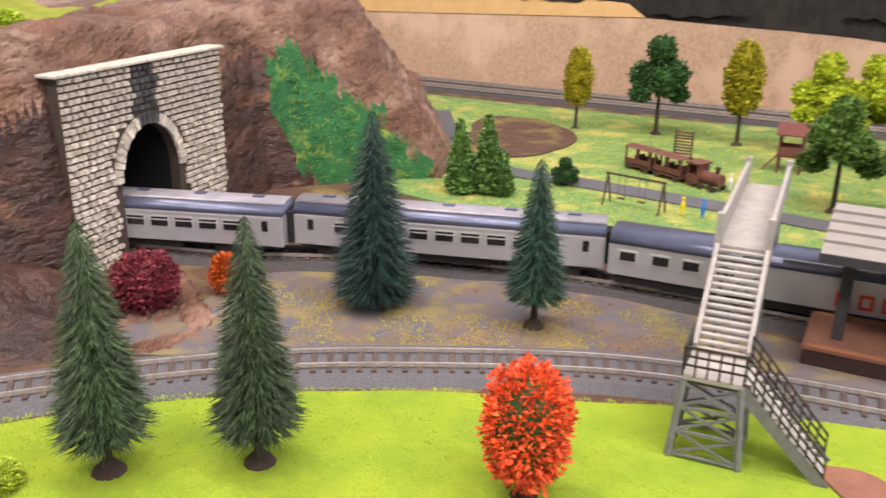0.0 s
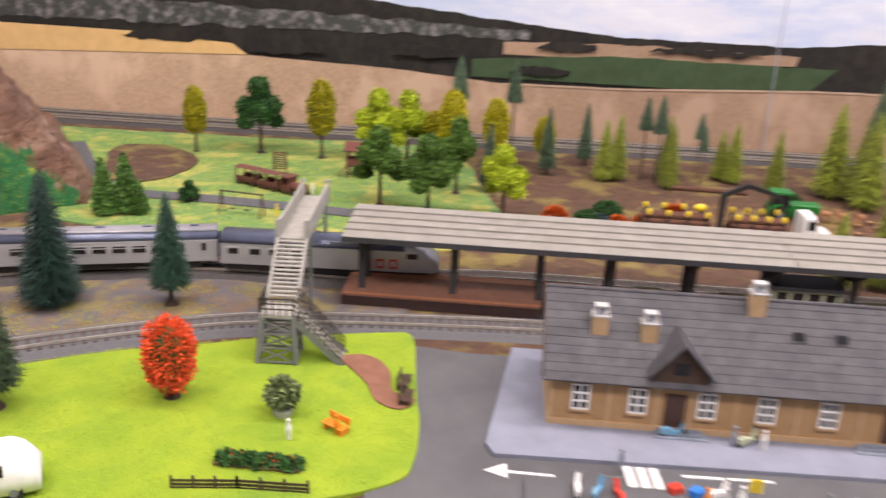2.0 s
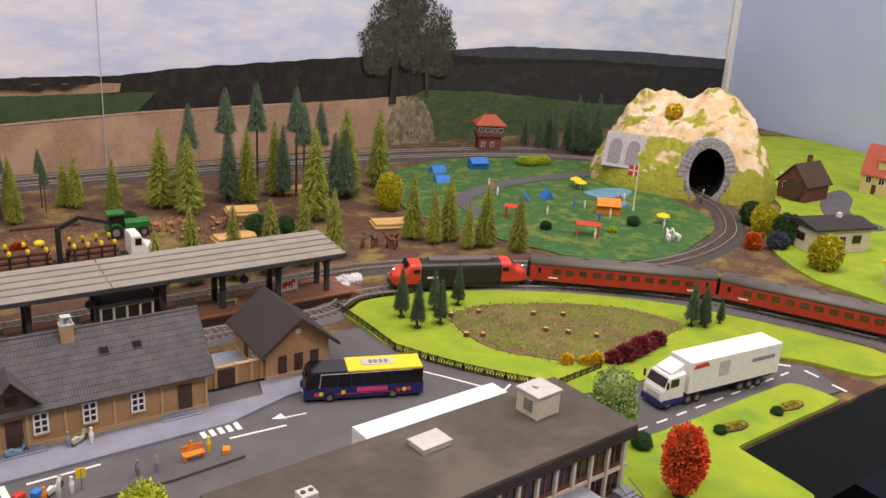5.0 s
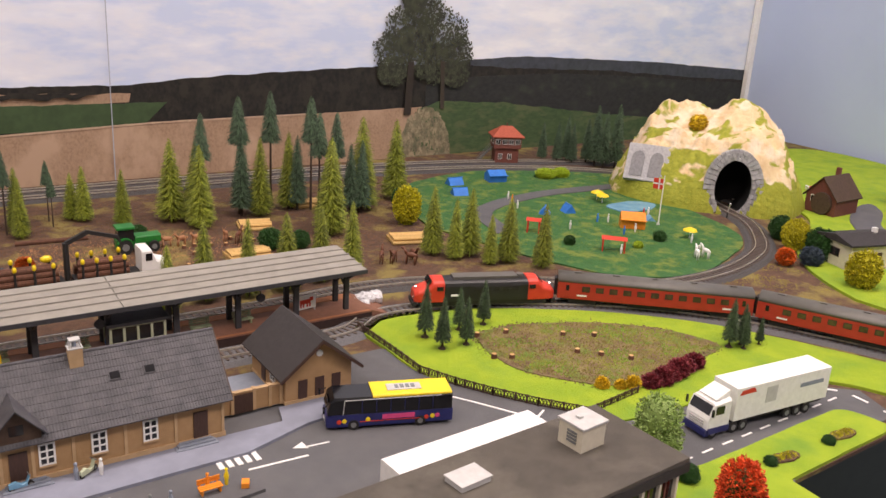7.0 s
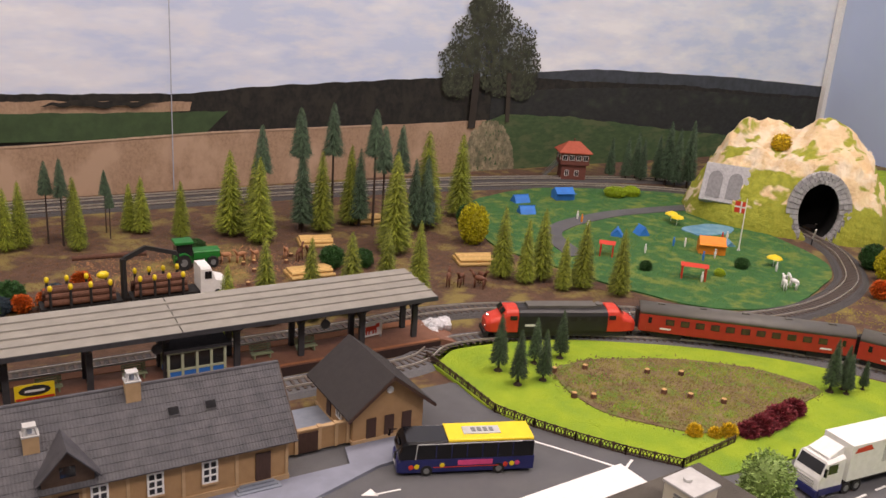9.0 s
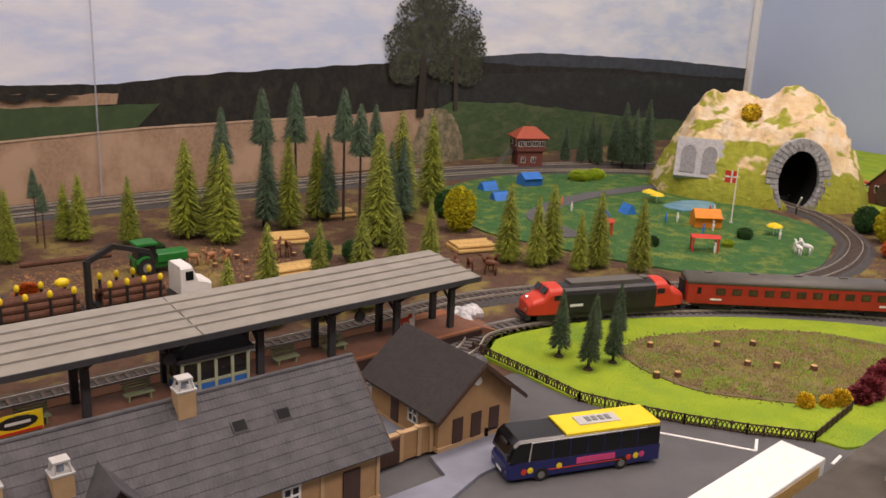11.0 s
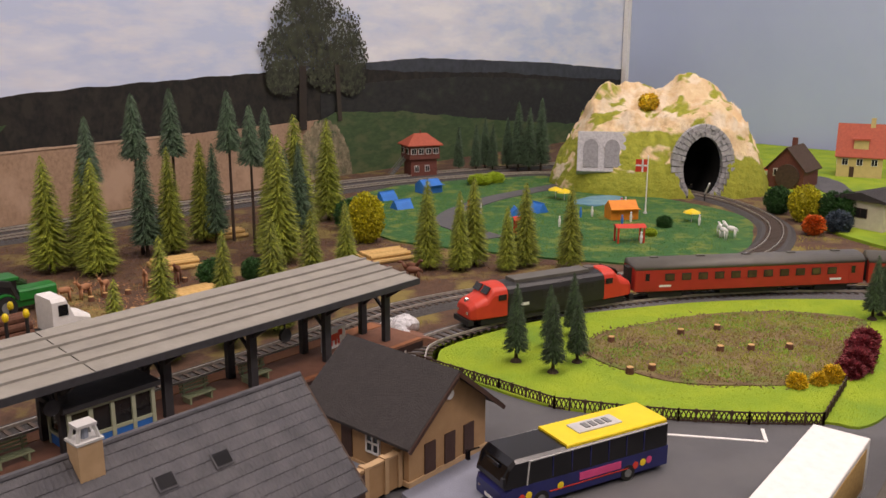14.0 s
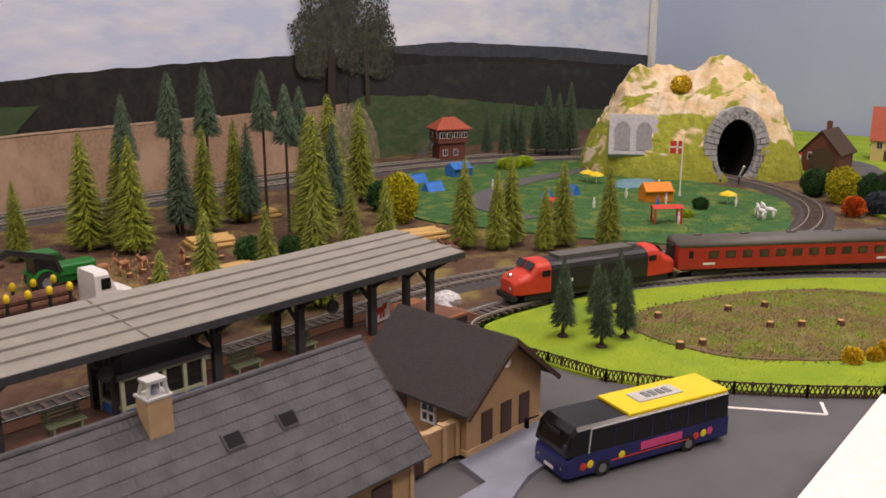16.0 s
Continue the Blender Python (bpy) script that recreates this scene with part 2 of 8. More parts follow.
# foliage
FOL = dict(
    sage=((0.20, 0.25, 0.10), (0.10, 0.14, 0.05)), fir=((0.07, 0.12, 0.045), (0.018, 0.036, 0.015)), firmid=((0.035, 0.10, 0.058), (0.013, 0.042, 0.025)), firblue=((0.024, 0.062, 0.046), (0.008, 0.025, 0.02)), firolive=((0.31, 0.34, 0.035), (0.11, 0.155, 0.02)),
    pine=((0.085, 0.14, 0.075), (0.045, 0.08, 0.045)), redleaf=((0.85, 0.13, 0.03), (0.65, 0.075, 0.02)), yellowgreen=((0.52, 0.46, 0.012), (0.28, 0.28, 0.01)),
    lime=((0.54, 0.60, 0.02), (0.28, 0.40, 0.02)), leafmid=((0.11, 0.21, 0.025), (0.055, 0.12, 0.02)), leafgreen=((0.035, 0.11, 0.02), (0.02, 0.065, 0.014)), purple=((0.24, 0.035, 0.045), (0.14, 0.02, 0.03)), orangeleaf=((0.6, 0.13, 0.015), (0.45, 0.09, 0.012)),
    cypress=((0.15, 0.28, 0.05), (0.06, 0.15, 0.035)), palegreen=((0.30, 0.42, 0.12), (0.2, 0.3, 0.08)), bluebush=((0.06, 0.09, 0.12), (0.035, 0.055, 0.075)), yellowleaf=((0.75, 0.52, 0.02), (0.55, 0.36, 0.015)), moss=((0.42, 0.55, 0.03), (0.3, 0.42, 0.02)))
for k, (a, z) in FOL.items():
    M["f_" + k] = mat("foliage_" + k, a, z, 420, 0.6, vary=0.16, spec=0.4, island=0.5)

# ---- mesh helpers ----


class G:
    """Gathers vertices and faces for one mesh."""

    def __init__(self):
        self.v, self.f = [], []

    def add(self, vs, fs):
        n = len(self.v)
        self.v += [tuple(p) for p in vs]
        self.f += [tuple(i + n for i in q) for q in fs]
        return self

    def box(self, x0, x1, y0, y1, z0, z1, m=None):
        vs = [Vector((x, y, z)) for z in (z0, z1) for y in (y0, y1) for x in (x0, x1)]
        if m is not None:
            vs = [m @ p for p in vs]
        return self.add(vs, [(0, 2, 3, 1), (4, 5, 7, 6), (0, 1, 5, 4), (2, 6, 7, 3), (0, 4, 6, 2), (1, 3, 7, 5)])

    def beam(self, a, b, w, h=None):
        a, b = Vector(a), Vector(b)
        d = b - a
        m = Matrix.Translation(a) @ d.to_track_quat("X", "Z").to_matrix().to_4x4()
        h = h or w
        return self.box(0, d.length, -w / 2, w / 2, -h / 2, h / 2, m)

    def cyl(self, a, b, r0, r1=None, n=10):
        a, b = Vector(a), Vector(b)
        r1 = r0 if r1 is None else r1
        q = (b - a).to_track_quat("Z", "Y")
        vs = []
        for p, r in ((a, r0), (b, r1)):
            vs += [p + q @ Vector((r * math.cos(2 * math.pi * i / n), r * math.sin(2 * math.pi * i / n), 0)) for i in range(n)]
        fs = [(i, (i + 1) % n, n + (i + 1) % n, n + i) for i in range(n)] + [tuple(range(n - 1, -1, -1)), tuple(range(n, 2 * n))]
        return self.add(vs, fs)

    def prism(self, pts, z0, z1, m=None):
        n = len(pts)
        area = sum(pts[i][0] * pts[(i + 1) % n][1] - pts[(i + 1) % n][0] * pts[i][1] for i in range(n))
        if area < 0:
            pts = pts[::-1]
        vs = [Vector((x, y, z)) for z in (z0, z1) for x, y in pts]
        if m is not None:
            vs = [m @ p for p in vs]
        return self.add(vs, [tuple(range(n - 1, -1, -1)), tuple(range(n, 2 * n))] + [(i, (i + 1) % n, n + (i + 1) % n, n + i) for i in range(n)])

    def loft(self, rings, closed=True, caps=True):
        n = len(rings[0])
        vs = [p for r in rings for p in r]
        fs = []
        for k in range(len(rings) - 1):
            for i in range(n if closed else n - 1):
                j = (i + 1) % n
                fs.append((k * n + i, k * n + j, (k + 1) * n + j, (k + 1) * n + i))
        if caps:
            fs += [tuple(range(n - 1, -1, -1)), tuple(range((len(rings) - 1) * n, len(rings) * n))]
        return self.add(vs, fs)

    def ball(self, c, rx, ry=None, rz=None, n=8, k=6):
        ry, rz = ry or rx, rz or rx
        vs = [(c[0], c[1], c[2] - rz)]
        for j in range(1, k):
            a = math.pi * j / k - math.pi / 2
            vs += [(c[0] + rx * math.cos(a) * math.cos(2 * math.pi * i / n), c[1] + ry * math.cos(a) * math.sin(2 * math.pi * i / n), c[2] + rz * math.sin(a)) for i in range(n)]
        vs.append((c[0], c[1], c[2] + rz))
        fs = [(0, 1 + (i + 1) % n, 1 + i) for i in range(n)]
        for j in range(k - 2):
            fs += [(1 + j * n + i, 1 + j * n + (i + 1) % n, 1 + (j + 1) * n + (i + 1) % n, 1 + (j + 1) * n + i) for i in range(n)]
        t = len(vs) - 1
        fs += [(1 + (k - 2) * n + i, 1 + (k - 2) * n + (i + 1) % n, t) for i in range(n)]
        return self.add(vs, fs)

    def mesh(self, name, material, smooth=False):
        me = bpy.data.meshes.new(name)
        me.from_pydata(self.v, [], self.f)
        me.materials.append(material)
        if smooth:
            me.polygons.foreach_set("use_smooth", [True] * len(me.polygons))
        me.update()
        return me


def part(name, g, material, parent=None, label="", smooth=False, bevel=0.0, m=None):
    me = g.mesh(name, M[material] if isinstance(material, str) else material, smooth) if isinstance(g, G) else g
    ob = new(name, me)
    if parent is not None:
        ob.parent = parent
    if m is not None:
        ob.matrix_basis = m
    if label:
        ob["label"] = label
    if bevel:
        b = ob.modifiers.new("bevel", "BEVEL")
        b.width, b.segments, b.limit_method = bevel, 2, "ANGLE"
    return ob


def thing(name, label, category, m=None, group="", kind=""):
    ob = new(name)
    ob.empty_display_size = 0.01
    if m is not None:
        ob.matrix_basis = m
    return tagged(ob, label, category, group, kind)


def structure(name, g, material, label, smooth=False, m=None, category=""):
    ob = part(name, g, material, None, label, smooth, 0.0, m)
    return tagged(ob, label, category or name.split("_")[0], "", "structure")


def spline(pts, step=0.004, closed=False):
    """Even points along a smooth curve through pts (2D)."""
    P = [Vector((*p, 0)) for p in pts]
    P = [P[0] * 2 - P[1]] + P + [P[-1] * 2 - P[-2]]
    out = []
    for i in range(1, len(P) - 2):
        a, b, c, d = P[i - 1:i + 3]
        n = max(2, int((c - b).length / 0.001))
        for k in range(n):
            t = k / n
            out.append(0.5 * ((2 * b) + (c - a) * t + (2 * a - 5 * b + 4 * c - d) * t * t + (3 * b - a - 3 * c + d) * t ** 3))
    out.append(P[-2])
    res, acc = [out[0]], 0.0
    for p, q in zip(out, out[1:]):
        acc += (q - p).length
        if acc >= step:
            res.append(q)
            acc = 0.0
    return res


def ribbon(g, line, offs, zs):
    """Sweeps a profile of side offsets and heights along a line."""
    rings = []
    for i, p in enumerate(line):
        d = (line[min(i + 1, len(line) - 1)] - line[max(i - 1, 0)]).normalized()
        nrm = Vector((-d.y, d.x, 0))
        rings.append([p + nrm * o + Vector((0, 0, z)) for o, z in zip(offs, zs)])
    return g.loft(rings)


def wobble(pts, amp, freq, step=0.006, seed=0.0):
    """A closed outline with smooth uneven edges."""
    line = spline(pts + [pts[0]], step)[:-1]
    return [(p.x + amp * noise.noise((p.x * freq, p.y * freq, seed)), p.y + amp * noise.noise((p.x * freq, p.y * freq, seed + 9))) for p in line]


# ---- room, table and ground ----
structure("floor", G().box(-2.2, 2.4, -2.6, 1.4, -0.9, -0.85), "floor", "dark grey room floor under the layout table", m=LAY)
structure("ceiling", G().box(-2.2, 2.4, -2.6, 1.4, 1.62, 1.66), "roomwall", "plain white room ceiling with light panels", m=LAY)
structure("wall_north", G().box(-2.2, 2.4, 1.262, 1.3, -0.85, 1.62), "roomwall", "plain white wall behind the printed backdrop", m=LAY)
structure("wall_east", G().box(2.212, 2.26, -2.6, 1.262, -0.85, 1.62), "bluewall", "light blue painted wall", m=LAY)
structure("wall_west", G().box(-2.2, -2.15, -2.6, 1.262, -0.85, 1.62), "roomwall", "plain white room wall", m=LAY)
structure("wall_south", G().box(-2.15, 2.212, -2.6, -2.55, -0.85, 1.62), "roomwall", "plain white room wall", m=LAY)
for ls, lv in LAMPS:
    t = thing("ceiling_light", "white rectangular ceiling light panel", "ceiling light", LAY @ pose(ls, lv, 1.585), "ceiling lights")
    part("housing", G().box(-0.52, 0.52, -0.17, 0.17, 0, 0.03), "roomwall", t)
TABLE = [(-1.1, 1.25), (2.2, 1.25), (2.2, -0.1), (1.5, -0.05), (1.09, 0.062), (0.7785, 0.049), (0.7735, -0.07), (0.76, -0.1), (0.6, -0.1), (0.2, -0.1), (-0.2, 0.05), (-1.1, 0.05)]
structure("ground", G().prism(TABLE, -0.004, 0.0), "earth", "brown earth ground of the model landscape", m=LAY, category="ground")
structure("table_frame", G().prism([(x, y) for x, y in TABLE], -0.12, -0.0041), "tableside", "dark green edge of the layout table", m=LAY, category="table")


def patch(name, pts, z, material, label, amp=0.003, category=""):
    o = wobble(pts, amp, 25.0) if amp else pts
    return structure(name, G().prism(o, -0.001, z), material, label, category=category or name)


patch("scrub_ground", [(-0.2, 0.45), (0.0, 0.465), (0.13, 0.455), (0.24, 0.425), (0.26, 0.45), (0.2, 0.5), (0.1, 0.555), (0.0, 0.575), (-0.1, 0.575), (-0.13, 0.52)], 0.0012, "scrub", "grey gravel ground with yellow tufts", category="ground")
patch("lawn_park", [(-0.3, 0.33), (-0.18, 0.380), (-0.111, 0.405), (-0.044, 0.417), (0.025, 0.420), (0.091, 0.414), (0.134, 0.411), (0.222, 0.394), (0.243, 0.381), (0.225, 0.32), (0.203, 0.256), (0.186, 0.217), (0.156, 0.196), (0.05, 0.2), (-0.15, 0.2), (-0.3, 0.22)], 0.003, "lawn", "bright green static grass lawn", 0.0015, "lawn")
patch("road", [W(0.02, 0.44), W(0.09, 0.43), W(0.6, 0.43), W(0.64, 0.40), W(0.66, 0.38), (0.705, 0.05), (0.712, -0.03), (0.73, -0.12), (0.80, -0.19), (0.92, -0.27), (0.945, -0.335), (0.905, -0.372), (0.872, -0.352), (0.73, -0.306), (0.714, -0.308), (0.668, -0.392), (0.64, -0.385), (0.60, -0.35), (0.3, -0.2), (0.1, 0.1), (0.15, 0.2), (0.18, 0.27)], 0.0016, "asphalt", "dark grey asphalt road and station forecourt", 0.0, "road")
patch("meadow_ground", [(-0.03, 0.77), (0.02, 0.735), (0.12, 0.69), (0.25, 0.62), (0.36, 0.565), (0.44, 0.61), (0.48, 0.76), (0.52, 0.95), (0.45, 1.04), (0.3, 1.1), (0.1, 1.19), (-0.1, 1.26), (-0.12, 1.0)], 0.0016, "meadow", "green meadow ground with yellow flower flock", category="ground")
patch("earth_mound", [(0.03, 0.94), (0.05, 0.90), (0.10, 0.905), (0.145, 0.96), (0.15, 1.03), (0.11, 1.09), (0.05, 1.08)], 0.0032, "earth", "bare brown earth patch in the meadow", 0.006, "ground")
patch("camp_ground", [(1.14, 0.24), (1.12, 0.10), (1.13, -0.02), (1.2, -0.09), (1.3, -0.115), (1.42, -0.115), (1.5, -0.06), (1.62, 0.1), (1.74, 0.25), (1.66, 0.38), (1.5, 0.46), (1.35, 0.48), (1.24, 0.40), (1.16, 0.32)], 0.0022, "campgrass", "dark green turf of the camping ground", category="ground")
patch("lawn_oval", [(0.755, 0.17), (0.80, 0.165), (0.844, 0.138), (0.904, 0.074), (0.976, -0.035), (1.019, -0.14), (1.035, -0.25), (1.03, -0.40), (0.96, -0.40), (0.95, -0.32), (0.92, -0.262), (0.82, -0.205), (0.73, -0.15), (0.727, -0.12), (0.708, -0.024), (0.705, 0.052), (0.73, 0.11)], 0.0035, "lawn", "bright green static grass lawn round the field", 0.0015, "lawn")
patch("field", [(0.821, 0.052), (0.874, 0.028), (0.938, -0.045), (0.972, -0.121), (0.965, -0.185), (0.90, -0.172), (0.82, -0.142), (0.784, -0.103), (0.77, -0.041), (0.786, 0.013)], 0.0043, mat("stubble", (0.14, 0.085, 0.05), (0.24, 0.19, 0.08), 70, 0.95, bump=1.0, bscale=500, c3=(0.14, 0.19, 0.03), scale3=60), "rough brown field with tree stumps", 0.004, "field")
patch("lawn_kerb", [(0.60, -0.205), (0.655, -0.2), (0.70, -0.235), (0.845, -0.302), (0.884, -0.325), (0.878, -0.365), (0.867, -0.368), (0.79, -0.334), (0.726, -0.3065), (0.7185, -0.3035), (0.715, -0.310), (0.70, -0.337), (0.682, -0.3695), (0.676, -0.3755), (0.665, -0.372), (0.63, -0.352), (0.60, -0.33), (0.57, -0.27)], 0.0035, "lawn", "bright green lawn beside the road", 0.001, "lawn")
patch("lawn_east", [(1.24, -0.30), (1.32, -0.235), (1.45, -0.19), (1.6, -0.19), (1.72, -0.14), (1.86, -0.02), (1.95, 0.08), (2.1, 0.1), (2.37, -0.08), (2.25, -0.35), (2.1, -0.6), (1.9, -0.7), (1.5, -0.7), (1.3, -0.6), (1.18, -0.5)], 0.004, "lawn", "bright green lawn of the village", category="lawn")
patch("village_road", [(1.55, -0.33), (1.62, -0.26), (1.75, -0.24), (1.84, -0.26), (1.78, -0.29), (1.66, -0.30), (1.6, -0.36)], 0.005, "asphalt", "grey village lane", category="road")
patch("path", [(0.178, 0.362), (0.2, 0.357), (0.208, 0.33), (0.2, 0.3), (0.212, 0.283), (0.195, 0.275), (0.183, 0.29), (0.184, 0.32)], 0.0042, "platform", "brown footpath from the stairs", category="path")
structure("camp_road", ribbon(G(), spline([(1.2, 0.2), (1.271, 0.278), (1.34, 0.29), (1.42, 0.275), (1.498, 0.247), (1.647, 0.162)]), (-0.016, -0.016, 0.016, 0.016), (0, 0.0034, 0.0034, 0)), "asphalt", "grey curving camp road", category="road")
structure("meadow_lane", ribbon(G(), spline([(0.0, 1.13), (0.018, 0.95), (0.05, 0.86), (0.142, 0.803), (0.25, 0.735), (0.36, 0.66), (0.45, 0.6)]), (-0.014, -0.014, 0.014, 0.014), (0, 0.003, 0.003, 0)), "asphalt", "grey lane past the playground", category="road")
structure("pavement", G().prism([(0.128, 0.44), (0.162, 0.44), (0.162, 0.33), (0.445, 0.33), (0.452, 0.355), (0.53, 0.355), (0.545, 0.345), (0.545, 0.325), (0.465, 0.318), (0.40, 0.296), (0.118, 0.288), (0.112, 0.30)], -0.001, 0.0045, LAY), "pavement", "blue-grey pavement along the station")

# ---- printed backdrop ----
bd = tagged(new("backdrop"), "printed landscape backdrop of fields, forest and cloudy sky", "backdrop", "", "structure")
bd.matrix_basis = LAY


def sheet(name, pts, layer, material):
    y = 1.2598 - 0.0012 * layer
    m = Matrix(((1, 0, 0, 0), (0, 0, -1, y), (0, 1, 0, 0), (0, 0, 0, 1)))
    return part(name, G().prism(pts, 0, 0.0008, m), material, bd)


def hill_line(keys, amp, seed, step=0.008):
    xs = np.arange(keys[0][0], keys[-1][0] + step, step)
    ys = np.interp(xs, [k[0] for k in keys], [k[1] for k in keys])
    return [(float(x), float(y + amp * noise.noise((x * 25, seed, 0)) + 0.5 * amp * noise.noise((x * 90, seed, 3)))) for x, y in zip(xs, ys)]


M["sky"] = mat("printed_sky", (0.56, 0.65, 0.85), (0.85, 0.87, 0.92), 4.5, 0.7, stretch=(1, 1, 3.2), c3=(0.74, 0.77, 0.86), scale3=11, lo=0.42, hi=0.66, lo3=0.45, hi3=0.7)
M["forest"] = mat("printed_forest", (0.020, 0.017, 0.013), (0.006, 0.006, 0.006), 130, 0.8, c3=(0.026, 0.023, 0.017), scale3=45, stretch=(1, 1, 0.7))
M["forestblue"] = mat("printed_forest_blue", (0.026, 0.028, 0.027), (0.014, 0.016, 0.016), 80, 0.8, c3=(0.036, 0.042, 0.032), scale3=20, stretch=(1, 1, 1.6), lo3=0.55, hi3=0.68)
M["wheat"] = mat("printed_wheat", (0.41, 0.275, 0.18), (0.30, 0.20, 0.13), 260, 0.8, c3=(0.46, 0.32, 0.22), scale3=12, stretch=(1.0, 1.0, 0.75))


def west_light_tint(m):
    """Brightens the base colour towards the west, painting in the stronger light there."""
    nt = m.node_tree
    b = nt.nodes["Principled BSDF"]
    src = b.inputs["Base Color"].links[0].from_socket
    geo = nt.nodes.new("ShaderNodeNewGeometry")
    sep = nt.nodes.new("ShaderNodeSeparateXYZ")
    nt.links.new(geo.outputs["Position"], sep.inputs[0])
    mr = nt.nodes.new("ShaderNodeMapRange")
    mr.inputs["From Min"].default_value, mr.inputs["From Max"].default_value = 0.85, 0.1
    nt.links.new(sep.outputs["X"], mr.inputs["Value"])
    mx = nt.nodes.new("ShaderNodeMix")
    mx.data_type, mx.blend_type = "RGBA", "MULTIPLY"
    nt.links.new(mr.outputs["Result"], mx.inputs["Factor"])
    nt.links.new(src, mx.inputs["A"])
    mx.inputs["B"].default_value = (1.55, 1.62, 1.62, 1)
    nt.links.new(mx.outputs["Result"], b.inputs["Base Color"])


# light falloff along the backdrop, put into the wheat colour
west_light_tint(M["wheat"])
M["goldfield"] = mat("printed_gold_field", (0.78, 0.52, 0.22), (0.7, 0.46, 0.19), 60, 0.8)
M["greenfield"] = mat("printed_green_field", (0.05, 0.09, 0.035), (0.035, 0.065, 0.025), 50, 0.8)
M["meadowprint"] = mat("printed_meadow", (0.062, 0.105, 0.04), (0.038, 0.075, 0.028), 60, 0.8, c3=(0.09, 0.115, 0.05), scale3=18, stretch=(1, 1, 2.5))
M["town"] = mat("printed_town", (0.05, 0.055, 0.05), (0.34, 0.32, 0.33), 70, 0.8, lo=0.48, hi=0.78)
M["treeprint"] = mat("printed_tree", (0.062, 0.072, 0.042), (0.016, 0.018, 0.012), 90, 0.8, island=0.4)
sheet("sky", [(-1.6, -0.1), (2.205, -0.1), (2.205, 0.75), (-1.6, 0.75)], 0, "sky")
fl = hill_line([(-1.6, 0.22), (-0.6, 0.215), (-0.13, 0.205), (0.1, 0.182), (0.28, 0.166), (0.56, 0.164), (0.66, 0.174), (0.95, 0.187), (1.22, 0.194), (1.4, 0.182), (1.7, 0.172), (2.0, 0.15), (2.2, 0.14)], 0.003, 1.0)
M["ridge"] = mat("printed_ridge", (0.055, 0.064, 0.08), (0.035, 0.042, 0.052), 60, 0.8)
sheet("far_ridge", [(1.1, 0.05)] + hill_line([(1.1, 0.18), (1.29, 0.202), (1.44, 0.208), (1.87, 0.19), (2.2, 0.166)], 0.002, 6.0) + [(2.2, 0.05)], 0.5, "ridge")
sheet("forest", [(-1.6, -0.1)] + fl + [(2.2, -0.1)], 1, "forest")
sheet("blue_forest", [(1.17, -0.1)] + hill_line([(1.17, 0.15), (1.3, 0.166), (1.55, 0.168), (1.8, 0.156), (2.0, 0.142), (2.2, 0.132)], 0.003, 15.0) + [(2.2, -0.1)], 1.5, "forestblue")
tl = hill_line([(-1.3, 0.195), (-0.6, 0.19), (-0.13, 0.178), (0.14, 0.168)], 0.006, 3.0)
tb = hill_line([(-1.3, 0.15), (-0.5, 0.15), (0.14, 0.155)], 0.008, 5.0)
sheet("town", tl + tb[::-1], 2, "town")
sheet("far_field", hill_line([(0.1, 0.15), (0.3, 0.155), (0.56, 0.15)], 0.003, 7.0) + [(0.56, 0.135), (0.3, 0.13), (0.1, 0.13)], 2, "wheat")
sheet("green_field", [(0.05, 0.092)] + hill_line([(0.05, 0.12), (0.27, 0.136), (0.62, 0.133)], 0.002, 8.0) + [(0.58, 0.09)], 3, "greenfield")
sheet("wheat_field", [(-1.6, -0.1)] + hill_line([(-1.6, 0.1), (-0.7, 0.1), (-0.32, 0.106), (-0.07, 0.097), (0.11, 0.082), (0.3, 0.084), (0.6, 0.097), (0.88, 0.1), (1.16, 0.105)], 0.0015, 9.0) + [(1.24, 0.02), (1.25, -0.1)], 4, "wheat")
sheet("gold_field", [(-1.6, 0.1), (-1.6, 0.14), (-0.74, 0.138), (-0.5, 0.135), (-0.345, 0.124), (-0.32, 0.107), (-0.74, 0.094)], 5, "goldfield")
sheet("field_edge", hill_line([(0.1, 0.0845), (0.3, 0.0865), (0.6, 0.0995), (0.9, 0.1025)], 0.0008, 11.0) + [(0.9, 0.0995), (0.6, 0.0965), (0.3, 0.0835), (0.1, 0.0815)], 5, mat("printed_path", (0.55, 0.40, 0.28)))
sheet("meadow", [(1.13, -0.1)] + hill_line([(1.15, 0.10), (1.2, 0.116), (1.37, 0.107), (1.71, 0.066), (2.1, 0.03)], 0.003, 12.0) + [(2.2, 0.03), (2.2, -0.1)], 5, "meadowprint")
# tall dry grass and bushes at the field's end, in many strokes
hg = G()
rh = random.Random(9)
for i in range(1500):
    cx = rh.uniform(1.105, 1.235)
    top = 0.10 * (1 - abs((cx - 1.17) / 0.068) ** 3) + 0.012 * noise.noise((cx * 60, 0, 0))
    cz = rh.uniform(0.0, max(0.01, top))
    q, b0 = rh.uniform(0.0015, 0.005), rh.uniform(0, 6.28)
    hg.add([(cx + q * math.cos(b0 + k * 1.5708), 1.2532 - 0.0006 * rh.random(), cz + 1.6 * q * math.sin(b0 + k * 1.5708)) for k in range(4)], [(3, 2, 1, 0)])
part("dry_bushes", hg, mat("printed_bushes", (0.30, 0.25, 0.16), (0.12, 0.12, 0.07), 60, 0.8, island=0.3), bd)
